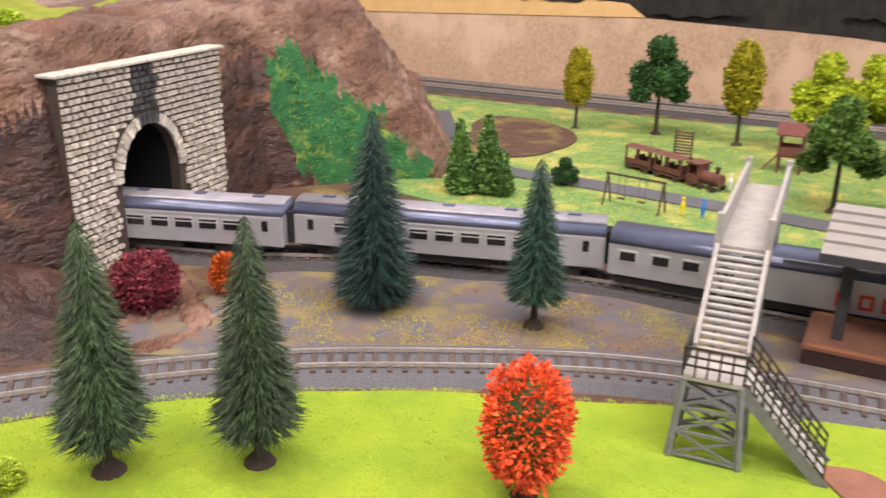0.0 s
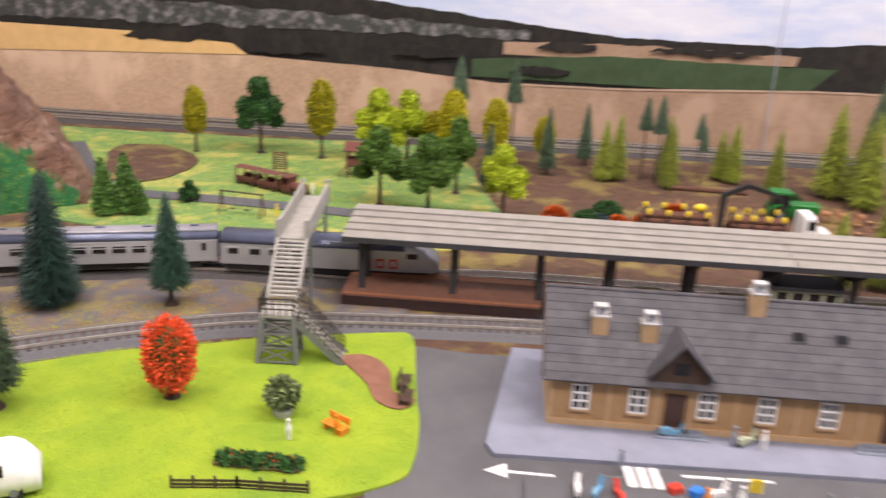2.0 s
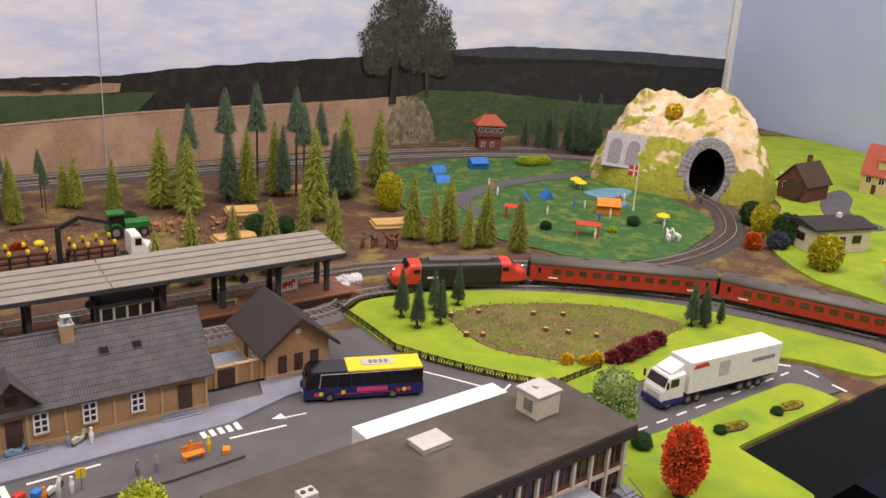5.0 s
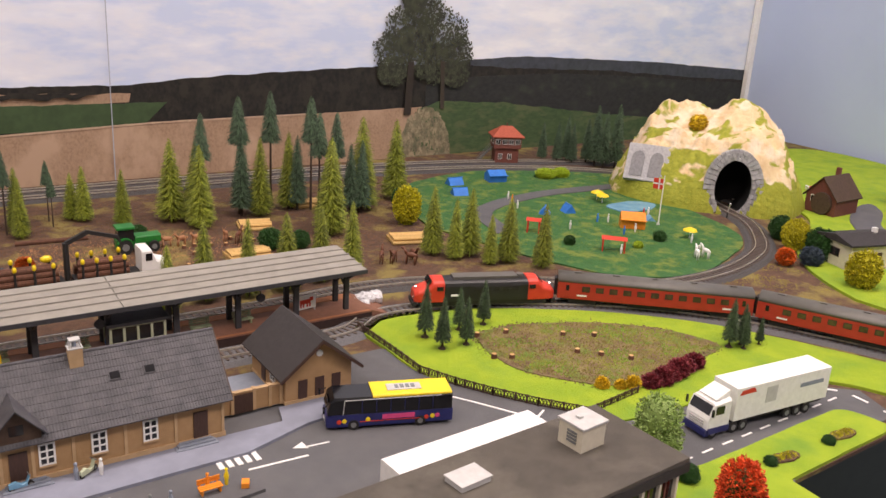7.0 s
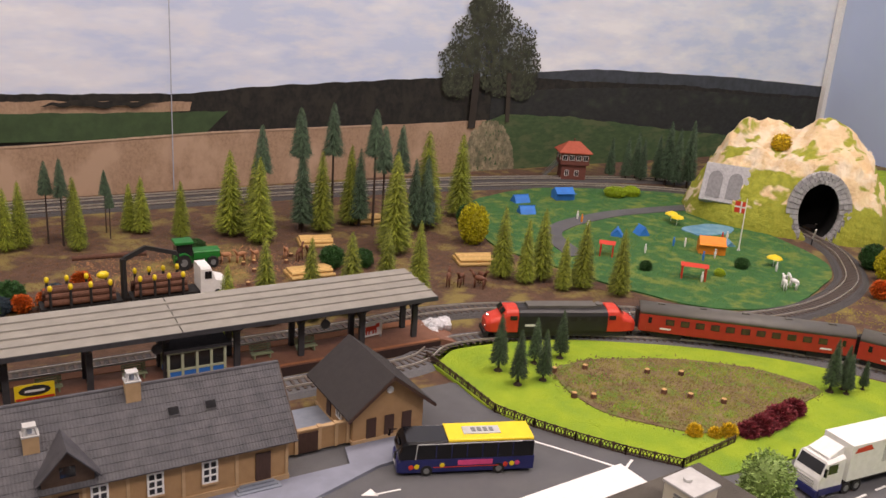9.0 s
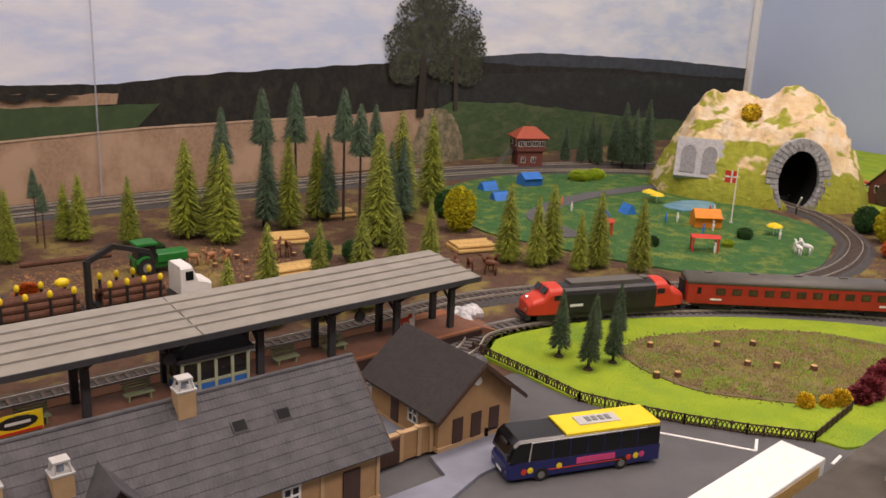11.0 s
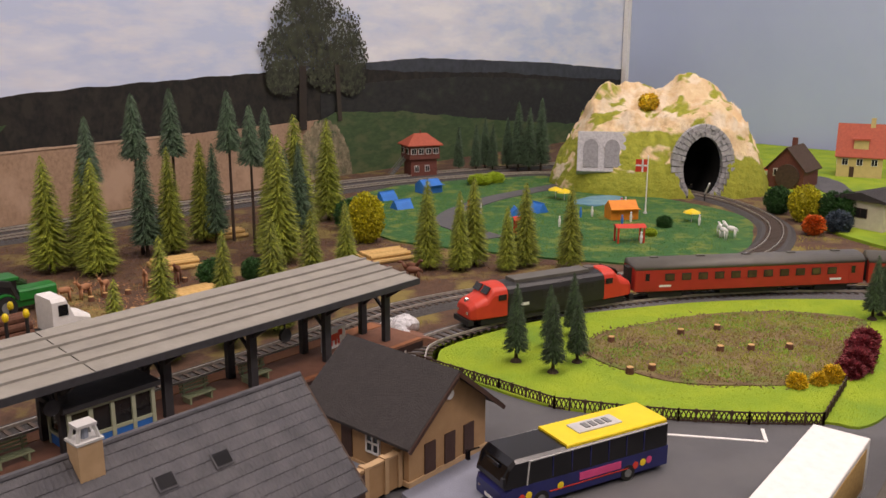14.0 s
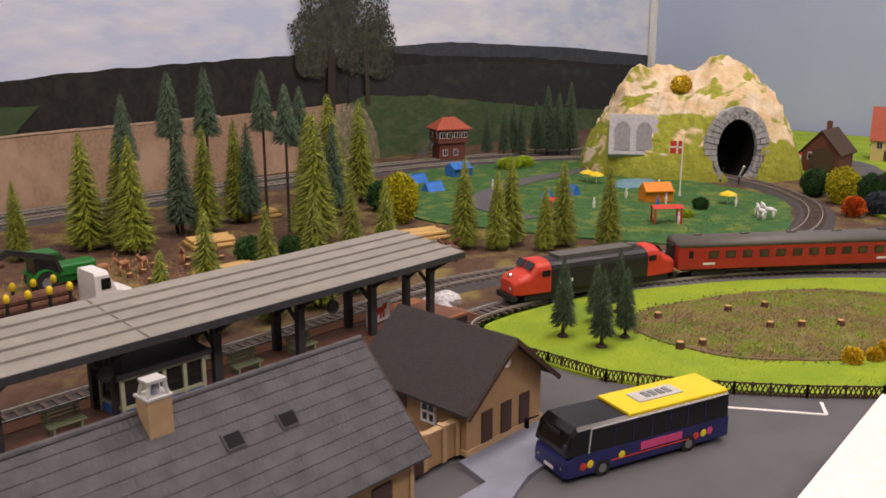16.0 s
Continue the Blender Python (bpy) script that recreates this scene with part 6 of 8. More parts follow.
# round shrubs
ROUND = [(0, 0, 0.5, 0.42, 0.5)]
SHRUBS = [("purple", "dark purple-red round shrub by the portal", [(-0.155, 0.515, 0.036, 1.3)]), ("orangeleaf", "orange autumn shrub with small leaves", [(-0.115, 0.542, 0.026, 0.9), (0.496, 0.606, 0.026, 1.3), (0.645, 0.59, 0.022, 1.2), (0.585, 0.565, 0.022, 1.2), (1.341, -0.192, 0.026, 1.2), (0.56, 0.575, 0.02, 1.3)]), ("yellowgreen", "round yellow-green leafy garden bush", [(1.146, 0.350, 0.061, 0.85), (1.43, -0.19, 0.05, 1.0), (1.30, -0.30, 0.055, 1.0)]), ("leafgreen", "dark green round leafy bush", [(0.56, 0.60, 0.03, 1.4), (0.52, 0.58, 0.028, 1.3), (0.915, 0.43, 0.03, 1.3), (0.945, 0.40, 0.026, 1.2), (1.33, -0.005, 0.018, 1.4), (1.21, 0.40, 0.04, 1.0), (1.48, -0.16, 0.04, 1.1), (1.42, -0.225, 0.045, 1.0), (1.40, -0.24, 0.05, 0.8), (0.735, -0.284, 0.011, 1.3), (0.805, -0.322, 0.011, 1.3), (1.215, 0.10, 0.016, 1.3), (0.83, 0.60, 0.02, 1.5), (0.667, -0.231, 0.018, 1.2)]), ("bluebush", "low blue-green leafy bush", [(0.60, 0.575, 0.022, 1.5), (0.54, 0.585, 0.02, 1.5), (1.36, -0.225, 0.03, 1.3)]), ("moss", "bright yellow-green foam hedge clump", [(1.60, 0.31, 0.02, 2.4), (1.63, 0.29, 0.02, 2.0), (-0.33, 0.66, 0.02, 2.2), (-0.30, 0.67, 0.02, 2.2), (-0.36, 0.66, 0.018, 2.0), (-0.155, 0.335, 0.014, 1.8), (1.27, 0.01, 0.012, 1.5)]), ("yellowleaf", "yellow flowering shrub by the field", [(0.785, -0.112, 0.014, 1.2), (0.803, -0.138, 0.016, 1.1), (0.795, -0.128, 0.012, 1.2)]), ("purple", "dark red heather shrub by the field", [(0.818, -0.152, 0.016, 1.5), (0.832, -0.160, 0.02, 1.3), (0.847, -0.163, 0.017, 1.5), (0.86, -0.168, 0.021, 1.3), (0.876, -0.170, 0.017, 1.5), (0.892, -0.176, 0.018, 1.4)])]
ground_z = {(-0.33, 0.66): 0.138, (-0.30, 0.67): 0.138, (-0.36, 0.66): 0.138}
for k, (fol, label, places) in enumerate(SHRUBS):
    first = None
    for j, (x, y, h, w) in enumerate(places):
        m = at(x, y, h, j * 71, ground_z.get((x, y), 0.0), w)
        if first is None:
            first = thing("shrub", label, "shrub", m, fol + " shrubs" if len(places) > 1 else "")
            twiggy = "by the field" in label or fol == "orangeleaf"
            part("foliage", leaf_crown(60 + k, ROUND, 1300 if twiggy else 4200, 0.11 if twiggy else 0.06, spiky=0.6 if twiggy else 0.0), "f_" + fol, first)
            part("inner_foliage", core(ROUND, 0.5 if twiggy else 0.8), "f_" + fol, first)
        else:
            regrow(first, m)
t = thing("potted_bush", "pale sage-green bush in a pale pot on the lawn", "shrub", pose(0.121, 0.293, 0.003))
part("foliage", leaf_crown(80, [(0, 0, 0.016, 0.011, 0.010)], 700, 0.004), "f_sage", t)
part("pot", G().cyl((0, 0, 0), (0, 0, 0.005), 0.006, 0.0075, 14), "lightgrey", t)

# ---- flat-roofed building ----
FM = pose(0.335, -0.04, 0.0016, 0, 0, -22.5)
t = thing("office_building", "cream two-storey building with a flat dark felt roof", "building", FM)
BL, BW, BH = 0.312, 0.086, 0.062
part("wall", G().box(0, BL, -BW, 0, 0, BH - 0.004), "cream_wall", t)
part("roof", G().box(-0.004, BL + 0.004, -BW - 0.004, 0.004, BH - 0.0005, BH + 0.003), "flatroof", t, "weathered dark brown felt roof", bevel=0.0006)
part("fascia", G().box(-0.0045, BL + 0.0045, -BW - 0.0045, 0.0045, BH - 0.0085, BH - 0.0006), "slatedark", t)
for row, z in enumerate((0.006, 0.0305)):
    for i in range(16):
        x = 0.006 + (BL - 0.012) * (i + 0.5) / 16
        w = part("window", G().box(x - 0.0078, x + 0.0078, -BW - 0.0004, -BW + 0.001, z, z + 0.0205), "glass", t)
        part("frame", G().box(x - 0.0012, x + 0.0004, -BW - 0.0009, -BW, z, z + 0.0205).box(x - 0.0078, x + 0.0078, -BW - 0.0009, -BW, z, z + 0.0035), "brick", w)
        part("back_window", G().box(x - 0.0065, x + 0.0065, -0.001, 0.0004, z + 0.005, z + 0.018), "glass", t)
for i in range(17):
    x = 0.006 + (BL - 0.012) * i / 16
    part("pier", G().box(x - 0.0013, x + 0.0013, -BW - 0.003, -BW, 0, BH - 0.0085), "cream_wall", t)
for z in (0.0275, 0.0525):
    part("spandrel", G().box(0, BL, -BW - 0.0018, -BW, z - 0.001, z + 0.002), "cream_wall", t)
for j, y in enumerate((-0.02, -0.043, -0.066)):
    for z in (0.012, 0.036):
        part("side_window", G().box(BL - 0.0004, BL + 0.0006, y - 0.008, y + 0.008, z, z + 0.014), "glass", t)
part("entrance_canopy", G().box(0.19, 0.262, -BW - 0.026, -BW - 0.003, 0.0255, 0.0275), "bluegrey", t, "blue-grey entrance canopy")
for x in (0.192, 0.26):
    part("canopy_post", G().box(x - 0.0008, x + 0.0008, -BW - 0.0255, -BW - 0.024, 0, 0.0255), "steelgrey", t)
part("terrace", G().box(0.26, 0.318, -BW - 0.02, -BW - 0.0031, 0, 0.004), "platside", t)
for k in range(4):
    part("step", G().box(0.296, 0.312, -BW - 0.022 + k * 0.003, -BW - 0.0035, 0.004 + k * 0.0018, 0.0058 + k * 0.0018), "bluegrey", t)
for x in (0.297, 0.311):
    part("handrail", G().beam((x, -BW - 0.022, 0.012), (x, -BW - 0.006, 0.019), 0.0008).beam((x, -BW - 0.022, 0.004), (x, -BW - 0.022, 0.0125), 0.0008), "steelgrey", t)
vt = thing("roof_vent", "small white two-flue roof vent", "roof vent", FM @ pose(0.046, -0.047, BH + 0.003))
part("stack", G().box(-0.006, 0.006, -0.005, 0.005, 0, 0.0135), "lightgrey", vt, bevel=0.0005)
for x in (-0.0028, 0.0028):
    part("flue", G().cyl((x, 0, 0.0134), (x, 0, 0.0142), 0.0017, n=12), "canopydark", vt)
vt = thing("roof_hatch", "flat light grey roof hatch", "roof hatch", FM @ pose(0.159, -0.027, BH + 0.003, 0, 0, 2))
part("kerb", G().box(-0.013, 0.013, -0.009, 0.009, 0, 0.0035), "lightgrey", vt)
part("lid", G().box(-0.0138, 0.0138, -0.0098, 0.0098, 0.0035, 0.0048), "lightgrey", vt, bevel=0.0005)
vt = thing("roof_cabin", "white rooftop plant room with louvres", "roof cabin", FM @ pose(0.262, -0.032, BH + 0.003, 0, 0, 2))
part("body", G().box(-0.0125, 0.0125, -0.0115, 0.0115, 0, 0.0185), "cream_wall", vt)
part("roof", G().box(-0.0138, 0.0138, -0.0128, 0.0128, 0.0185, 0.0205), "lightgrey", vt, bevel=0.0004)
for k in range(4):
    part("louvre", G().box(-0.0132, -0.0124, -0.006, 0.003, 0.005 + k * 0.0026, 0.0066 + k * 0.0026), "steelgrey", vt)
part("lid", G().cyl((-0.002, 0.002, 0.0205), (-0.002, 0.002, 0.0225), 0.0028, n=12), "lightgrey", vt)

# ---- vehicles ----


def wheel(t, x, y, r=0.0055, w=0.004):
    wh = part("wheel", G().cyl((x, y - w / 2, r), (x, y + w / 2, r), r, n=18), "tyre", t)
    part("rim", G().cyl((x, y - w / 2 - 0.0003, r), (x, y + w / 2 + 0.0003, r), r * 0.5, n=14), "steelgrey", wh)


def rounded(x0, x1, y0, y1, z0, z1, c=0.002):
    return G().loft([[Vector((x, y, z)) for y, z in ((y0, z0), (y0, z1 - c), (y0 + c * 0.4, z1 - c * 0.4), (y0 + c, z1), (y1 - c, z1), (y1 - c * 0.4, z1 - c * 0.4), (y1, z1 - c), (y1, z0))] for x in (x0, x1)])


BA = math.degrees(math.atan2(-0.088, 0.085))
t = thing("coach_bus", "dark blue and black tour coach with a yellow roof", "bus", pose(0.607, 0.027, 0.0016, 0, 0, BA) @ Matrix.Diagonal((0.91, 1, 0.89, 1)))
h = 0.0625
part("body", rounded(-h + 0.006, h, -0.0148, 0.0148, 0.004, 0.0175, 0.0005), "busblue", t)
nose = [[Vector((x, y * k, z)) for y, z in ((-0.0148, 0.004), (-0.0148, b - 0.002), (-0.012, b), (0.012, b), (0.0148, b - 0.002), (0.0148, 0.004))] for x, k, b in ((-h + 0.006, 1, 0.018), (-h + 0.002, 0.97, 0.0165), (-h, 0.88, 0.014))]
part("front", G().loft(nose), "busblue", t)
part("glazing", G().loft([[Vector((x, y, z)) for y, z in ((-0.0149, 0.0175), (-0.0145, zt - 0.002), (-0.0125, zt), (0.0125, zt), (0.0145, zt - 0.002), (0.0149, 0.0175))] for x, zt in ((-h + 0.001, 0.021), (-h + 0.004, 0.031), (-h + 0.008, 0.0345), (h - 0.001, 0.0345))]), "busblack", t, "black tinted glazing")
part("roof_panel", rounded(-h + 0.045, h - 0.0015, -0.0138, 0.0138, 0.0335, 0.036, 0.001), "yellow", t, "bright yellow roof panel")
part("roof_pod", G().box(-0.002, 0.032, -0.006, 0.006, 0.036, 0.0368), "lightgrey", t, "pale logo patch")
for k in range(4):
    part("roof_hatch", G().box(0.006 + k * 0.0055, 0.0095 + k * 0.0055, -0.003, 0.003, 0.0368, 0.0374), "steelgrey", t)
for sgn in (-1, 1):
    for x in (-0.028, -0.014, 0.0, 0.014, 0.028, 0.042):
        part("window_bar", G().box(x - 0.0003, x + 0.0003, sgn * 0.0147 - 0.0003, sgn * 0.0147 + 0.0003, 0.0185, 0.032), "busblue", t)
    part("print_bar", G().box(-0.008, 0.024, sgn * 0.0149 - 0.0003, sgn * 0.0149 + 0.0003, 0.0105, 0.0155), "pink", t)
    part("print_line", G().box(-0.03, 0.03, sgn * 0.0149 - 0.0002, sgn * 0.0149 + 0.0002, 0.0085, 0.0092), "brightred", t)
    for k, x in enumerate((-0.05, -0.045, -0.022, 0.036, 0.042, 0.047)):
        part("print_shape", G().ball((x, sgn * 0.0149, 0.0095 + 0.0006 * (k % 3)), 0.0024, 0.0003, 0.0026), ("brightred", "yellow", "yellow", "brightred", "yellow", "pink")[k], t)
    part("trim_line", G().beam((-h + 0.016, sgn * 0.0151, 0.0175), (-h + 0.0175, sgn * 0.0149, 0.0325), 0.0006).beam((-h + 0.0175, sgn * 0.0149, 0.0325), (0.05, sgn * 0.0149, 0.033), 0.0006), "lightgrey", t)
    for x in (-0.036, 0.03):
        wheel(t, x, sgn * 0.013)
    part("mirror", G().beam((-h + 0.003, sgn * 0.0145, 0.031), (-h - 0.003, sgn * 0.018, 0.028), 0.0008).box(-h - 0.004, -h - 0.002, sgn * 0.018 - 0.0012, sgn * 0.018 + 0.0012, 0.0225, 0.0285), "busblack", t)
    part("headlight", G().ball((-h + 0.0012, sgn * 0.0105, 0.009), 0.0016, 0.002, 0.0014), "chrome", t)
part("destination_display", G().box(-h + 0.0022, -h + 0.003, -0.006, 0.006, 0.0275, 0.030), "busblack", t)
part("number_plate", G().box(-h - 0.0004, -h + 0.001, -0.004, 0.004, 0.0055, 0.0075), "white", t)

TA = math.degrees(math.atan2(-0.088, 0.145))


def semitrailer(t, x0, x1, top, material="white", back=None):
    part("trailer_box", rounded(x0, x1, -0.0146, 0.0146, 0.0125, top, 0.0006), material, t, "white trailer box")
    part("chassis", G().box(x0 + 0.004, x1 - 0.002, -0.011, 0.011, 0.008, 0.0125), "under", t)
    for k in range(3):
        for sgn in (-1, 1):
            wheel(t, x1 - 0.052 + k * 0.013, sgn * 0.0118)


t = thing("semi_truck", "white articulated lorry with a white box trailer", "truck", pose(0.752, -0.2140, 0.0016, 0, 0, TA))
semitrailer(t, 0.031, 0.157, 0.0455)
part("cab", G().loft([[Vector((x, y * k, z)) for y, z in ((-0.0142, 0.006), (-0.0142, b - 0.002), (-0.012, b), (0.012, b), (0.0142, b - 0.002), (0.0142, 0.006))] for x, k, b in ((0, 0.93, 0.019), (0.002, 0.98, 0.024), (0.006, 0.98, 0.0345), (0.026, 1, 0.037))]), "white", t, "white flat-fronted cab")
part("roof_deflector", G().loft([[Vector((x, y, z)) for y, z in ((-0.011, 0.036), (-0.010, zt), (0.010, zt), (0.011, 0.036))] for x, zt in ((0.009, 0.037), (0.026, 0.0435))]), "white", t)
part("windscreen", G().add([(0.0015, -0.0125, 0.0235), (0.0015, 0.0125, 0.0235), (0.0052, 0.0122, 0.0325), (0.0052, -0.0122, 0.0325)], [(0, 1, 2, 3)]), "glass", t)
for sgn in (-1, 1):
    part("side_window", G().box(0.008, 0.018, sgn * 0.0141 - 0.0004, sgn * 0.0141 + 0.0004, 0.0235, 0.0315), "glass", t)
    part("side_skirt", G().box(0.001, 0.027, sgn * 0.0138 - 0.0006, sgn * 0.0138 + 0.0006, 0.005, 0.011), "busblue", t)
    for x in (0.008, 0.034, 0.046):
        wheel(t, x, sgn * 0.0118)
    part("red_mark", G().add([(0.034, sgn * 0.0149, 0.038), (0.056, sgn * 0.0149, 0.0385), (0.052, sgn * 0.0149, 0.0435), (0.037, sgn * 0.0149, 0.0425)], [(0, 1, 2, 3)]), "brightred", t)
    part("print_panel", G().box(0.07, 0.084, sgn * 0.0147 - 0.0003, sgn * 0.0147 + 0.0003, 0.024, 0.040), "lightgrey", t)
    part("print_bar", G().box(0.116, 0.148, sgn * 0.0147 - 0.0003, sgn * 0.0147 + 0.0003, 0.031, 0.035), "bluegrey", t)
    part("mirror", G().box(0.001, 0.0025, sgn * 0.0165 - 0.001, sgn * 0.0165 + 0.001, 0.024, 0.031), "busblack", t)
part("bumper", G().box(-0.002, 0.003, -0.0138, 0.0138, 0.0035, 0.0095), "busblue", t)
for k in range(3):
    part("grille_bar", G().box(-0.0008, 0.0006, -0.009, 0.009, 0.0105 + k * 0.0025, 0.0118 + k * 0.0025), "lightgrey", t)

t = thing("semi_trailer", "white parked box trailer with a wood-toned rear panel", "trailer", pose(0.486, -0.056, 0.0016, 0, 0, math.degrees(math.atan2(-0.057, 0.135))))
semitrailer(t, 0.0, 0.147, 0.042)
part("rear_panel", G().box(0.147, 0.1476, -0.0138, 0.0138, 0.0135, 0.041), "wood", t, "wood-toned rear doors")
part("side_print", G().box(0.02, 0.14, -0.0149, -0.0146, 0.016, 0.039), "wood", t)
part("side_print", G().box(0.02, 0.14, 0.0146, 0.0149, 0.016, 0.039), "wood", t)
part("landing_leg", G().box(0.03, 0.033, -0.010, -0.008, 0, 0.009).box(0.03, 0.033, 0.008, 0.010, 0, 0.009), "under", t)

t = thing("camper_van", "white rounded camper van at the lawn edge", "van", pose(-0.057, 0.259, 0.003, 0, 0, 0))
part("body", G().loft([[Vector((x, y * k, z)) for y, z in ((-0.0135, 0.004), (-0.014, 0.012), (-0.012, b), (-0.006, b + 0.001), (0.006, b + 0.001), (0.012, b), (0.014, 0.012), (0.0135, 0.004))] for x, k, b in ((-0.031, 0.85, 0.02), (-0.026, 1, 0.0255), (0.02, 1, 0.0265), (0.026, 0.98, 0.0235), (0.031, 0.93, 0.018), (0.034, 0.87, 0.0135))]), "white", t, smooth=True)
for sgn in (-1, 1):
    part("side_window", G().box(-0.02, 0.016, sgn * 0.0133 - 0.001, sgn * 0.0133 + 0.001, 0.0165, 0.023), "glass", t)
    for x in (-0.02, 0.02):
        wheel(t, x, sgn * 0.0115, 0.005)

LM = pose(0.565, 0.549, 0, 0, 0, math.degrees(math.atan2(-0.088, 0.175))) @ Matrix.Diagonal((1.0, 1.2, 1.3, 1))
t = thing("log_truck", "black timber lorry with a white cab, loaded with brown logs", "log truck", LM)
part("chassis", G().box(0.0, 0.085, -0.011, 0.011, 0.006, 0.0105).box(0.095, 0.175, -0.011, 0.011, 0.006, 0.0105).box(0.085, 0.095, -0.002, 0.002, 0.006, 0.009), "under", t)
part("cab", G().loft([[Vector((x, y * k, z)) for y, z in ((-0.0128, 0.006), (-0.0128, b - 0.002), (-0.011, b), (0.011, b), (0.0128, b - 0.002), (0.0128, 0.006))] for x, k, b in ((0.172, 1, 0.033), (0.184, 1, 0.033), (0.19, 0.96, 0.022), (0.204, 0.9, 0.0185))]), "white", t, "white bonneted cab")
for sgn in (-1, 1):
    part("side_window", G().box(0.177, 0.185, sgn * 0.0127 - 0.0004, sgn * 0.0127 + 0.0004, 0.022, 0.029), "glass", t)
    for x in (0.012, 0.07, 0.108, 0.12, 0.192):
        wheel(t, x, sgn * 0.011, 0.0055)
for x0, x1 in ((0.004, 0.078), (0.098, 0.158)):
    for k, (y, z) in enumerate(((-0.0085, 0.014), (-0.003, 0.014), (0.003, 0.014), (0.0085, 0.014), (-0.006, 0.0188), (0, 0.0188), (0.006, 0.0188), (-0.003, 0.0232), (0.003, 0.0232))):
        part("log", G().cyl((x0 + 0.002 * (k % 3), y, z), (x1 - 0.002 * (k % 2), y, z), 0.0028, n=9), "log", t)
    for i in range(4):
        x = x0 + 0.006 + (x1 - x0 - 0.012) * i / 3
        for y in (-0.0122, 0.0122):
            st = part("stake", G().cyl((x, y, 0.009), (x, y, 0.0265), 0.0015, n=6), "under", t)
            part("stake_tip", G().ball((x, y, 0.0285), 0.0026, 0.0024, 0.0030), "yellow", st, "yellow stake tip")
part("crane", G().cyl((0.089, 0, 0.009), (0.089, 0, 0.045), 0.0035).beam((0.089, 0, 0.044), (0.115, 0.004, 0.052), 0.004).beam((0.115, 0.004, 0.052), (0.15, 0.004, 0.044), 0.0035).beam((0.15, 0.004, 0.044), (0.155, 0.004, 0.034), 0.0025), "under", t, "black loading crane")
part("grab", G().ball((0.068, 0.006, 0.030), 0.007, 0.004, 0.0035), "yellow", t, "yellow grab")
part("crane_log", G().cyl((0.04, 0.03, 0.040), (0.12, 0.022, 0.041), 0.0022, n=9), "log", t)

t = thing("tractor", "green forestry tractor on the timber yard", "tractor", pose(0.791, 0.563, 0, 0, 0, -28) @ Matrix.Diagonal((1.0, 1.1, 1.08, 1)))
part("bonnet", rounded(0.0, 0.034, -0.0085, 0.0085, 0.012, 0.0215, 0.002), "tractor", t)
part("cabin", G().box(-0.022, -0.002, -0.009, 0.009, 0.016, 0.031), "glass", t)
part("cabin_roof", G().box(-0.024, 0.0, -0.0105, 0.0105, 0.031, 0.034), "tractor", t, bevel=0.0006)
part("chassis", G().box(-0.024, 0.032, -0.006, 0.006, 0.006, 0.0165), "tractor", t)
for sgn in (-1, 1):
    wheel(t, -0.014, sgn * 0.011, 0.0095, 0.006)
    wheel(t, 0.024, sgn * 0.010, 0.007, 0.005)
    part("mudguard", G().loft([[Vector((-0.014 + r * math.cos(a), sgn * 0.011 + w, 0.0095 + r * math.sin(a))) for r, w in ((0.0102, -0.003), (0.0112, -0.003), (0.0112, 0.003), (0.0102, 0.003))] for a in np.linspace(0.4, 2.7, 8)]), "tractor", t)

# ---- timber yard ----


def woodpile(x, y, turn, n, length, label, material="wood"):
    t = thing("wood_pile", label, "wood pile", pose(x, y, 0, 0, 0, turn), "wood piles")
    k = 0
    rows = (n, n - 2)
    for r_, cnt in enumerate(rows):
        for i in range(cnt):
            yy = (i - (cnt - 1) / 2) * 0.0053
            part("log", G().cyl((-length / 2 + 0.002 * ((i * 3 + r_) % 3), yy, 0.0027 + r_ * 0.0045), (length / 2 - 0.002 * ((i + r_) % 3), yy, 0.0027 + r_ * 0.0045), 0.0026, n=8), material, t)
    return t


woodpile(0.977, 0.514, -40, 8, 0.05, "pile of fresh pale peeled logs")
woodpile(0.872, 0.432, -28, 7, 0.06, "pile of fresh pale peeled logs")
woodpile(1.073, 0.301, -42, 8, 0.055, "pile of fresh pale peeled logs")
woodpile(1.125, 0.535, -35, 7, 0.05, "pile of fresh pale peeled logs")
r = random.Random(12)
st0 = None
STUMPS = [(0.817, 0.047), (0.845, 0.025), (0.779, 0.006), (0.846, -0.061), (0.855, -0.085), (0.866, -0.115), (0.789, -0.010), (0.90, -0.06), (0.88, -0.03)]
YARD = [(0.70, 0.50), (0.715, 0.49), (0.73, 0.478), (0.69, 0.52), (0.66, 0.53), (0.675, 0.515), (0.745, 0.47), (0.87, 0.50), (0.855, 0.515), (0.885, 0.485), (0.84, 0.52), (0.83, 0.49), (0.88, 0.52), (0.91, 0.50), (0.82, 0.46), (0.79, 0.46), (0.76, 0.455), (0.64, 0.545), (0.865, 0.545), (0.925, 0.47)]
for k, (x, y) in enumerate(STUMPS + YARD):
    z = 0.0043 if k < len(STUMPS) else 0.0
    m = pose(x, y, z, 0, 0, k * 40)
    if st0 is None:
        st0 = thing("tree_stump", "small sawn tree stump with a pale cut face", "tree stump", m, "tree stumps")
        part("stump", G().cyl((0, 0, -0.001), (0, 0, 0.0042), 0.0034, 0.0028, 10), "log", st0)
        part("cut_face", G().cyl((0, 0, 0.0042), (0, 0, 0.0046), 0.0026, n=10), "cutwood", st0)
    else:
        copy_thing(st0, m)


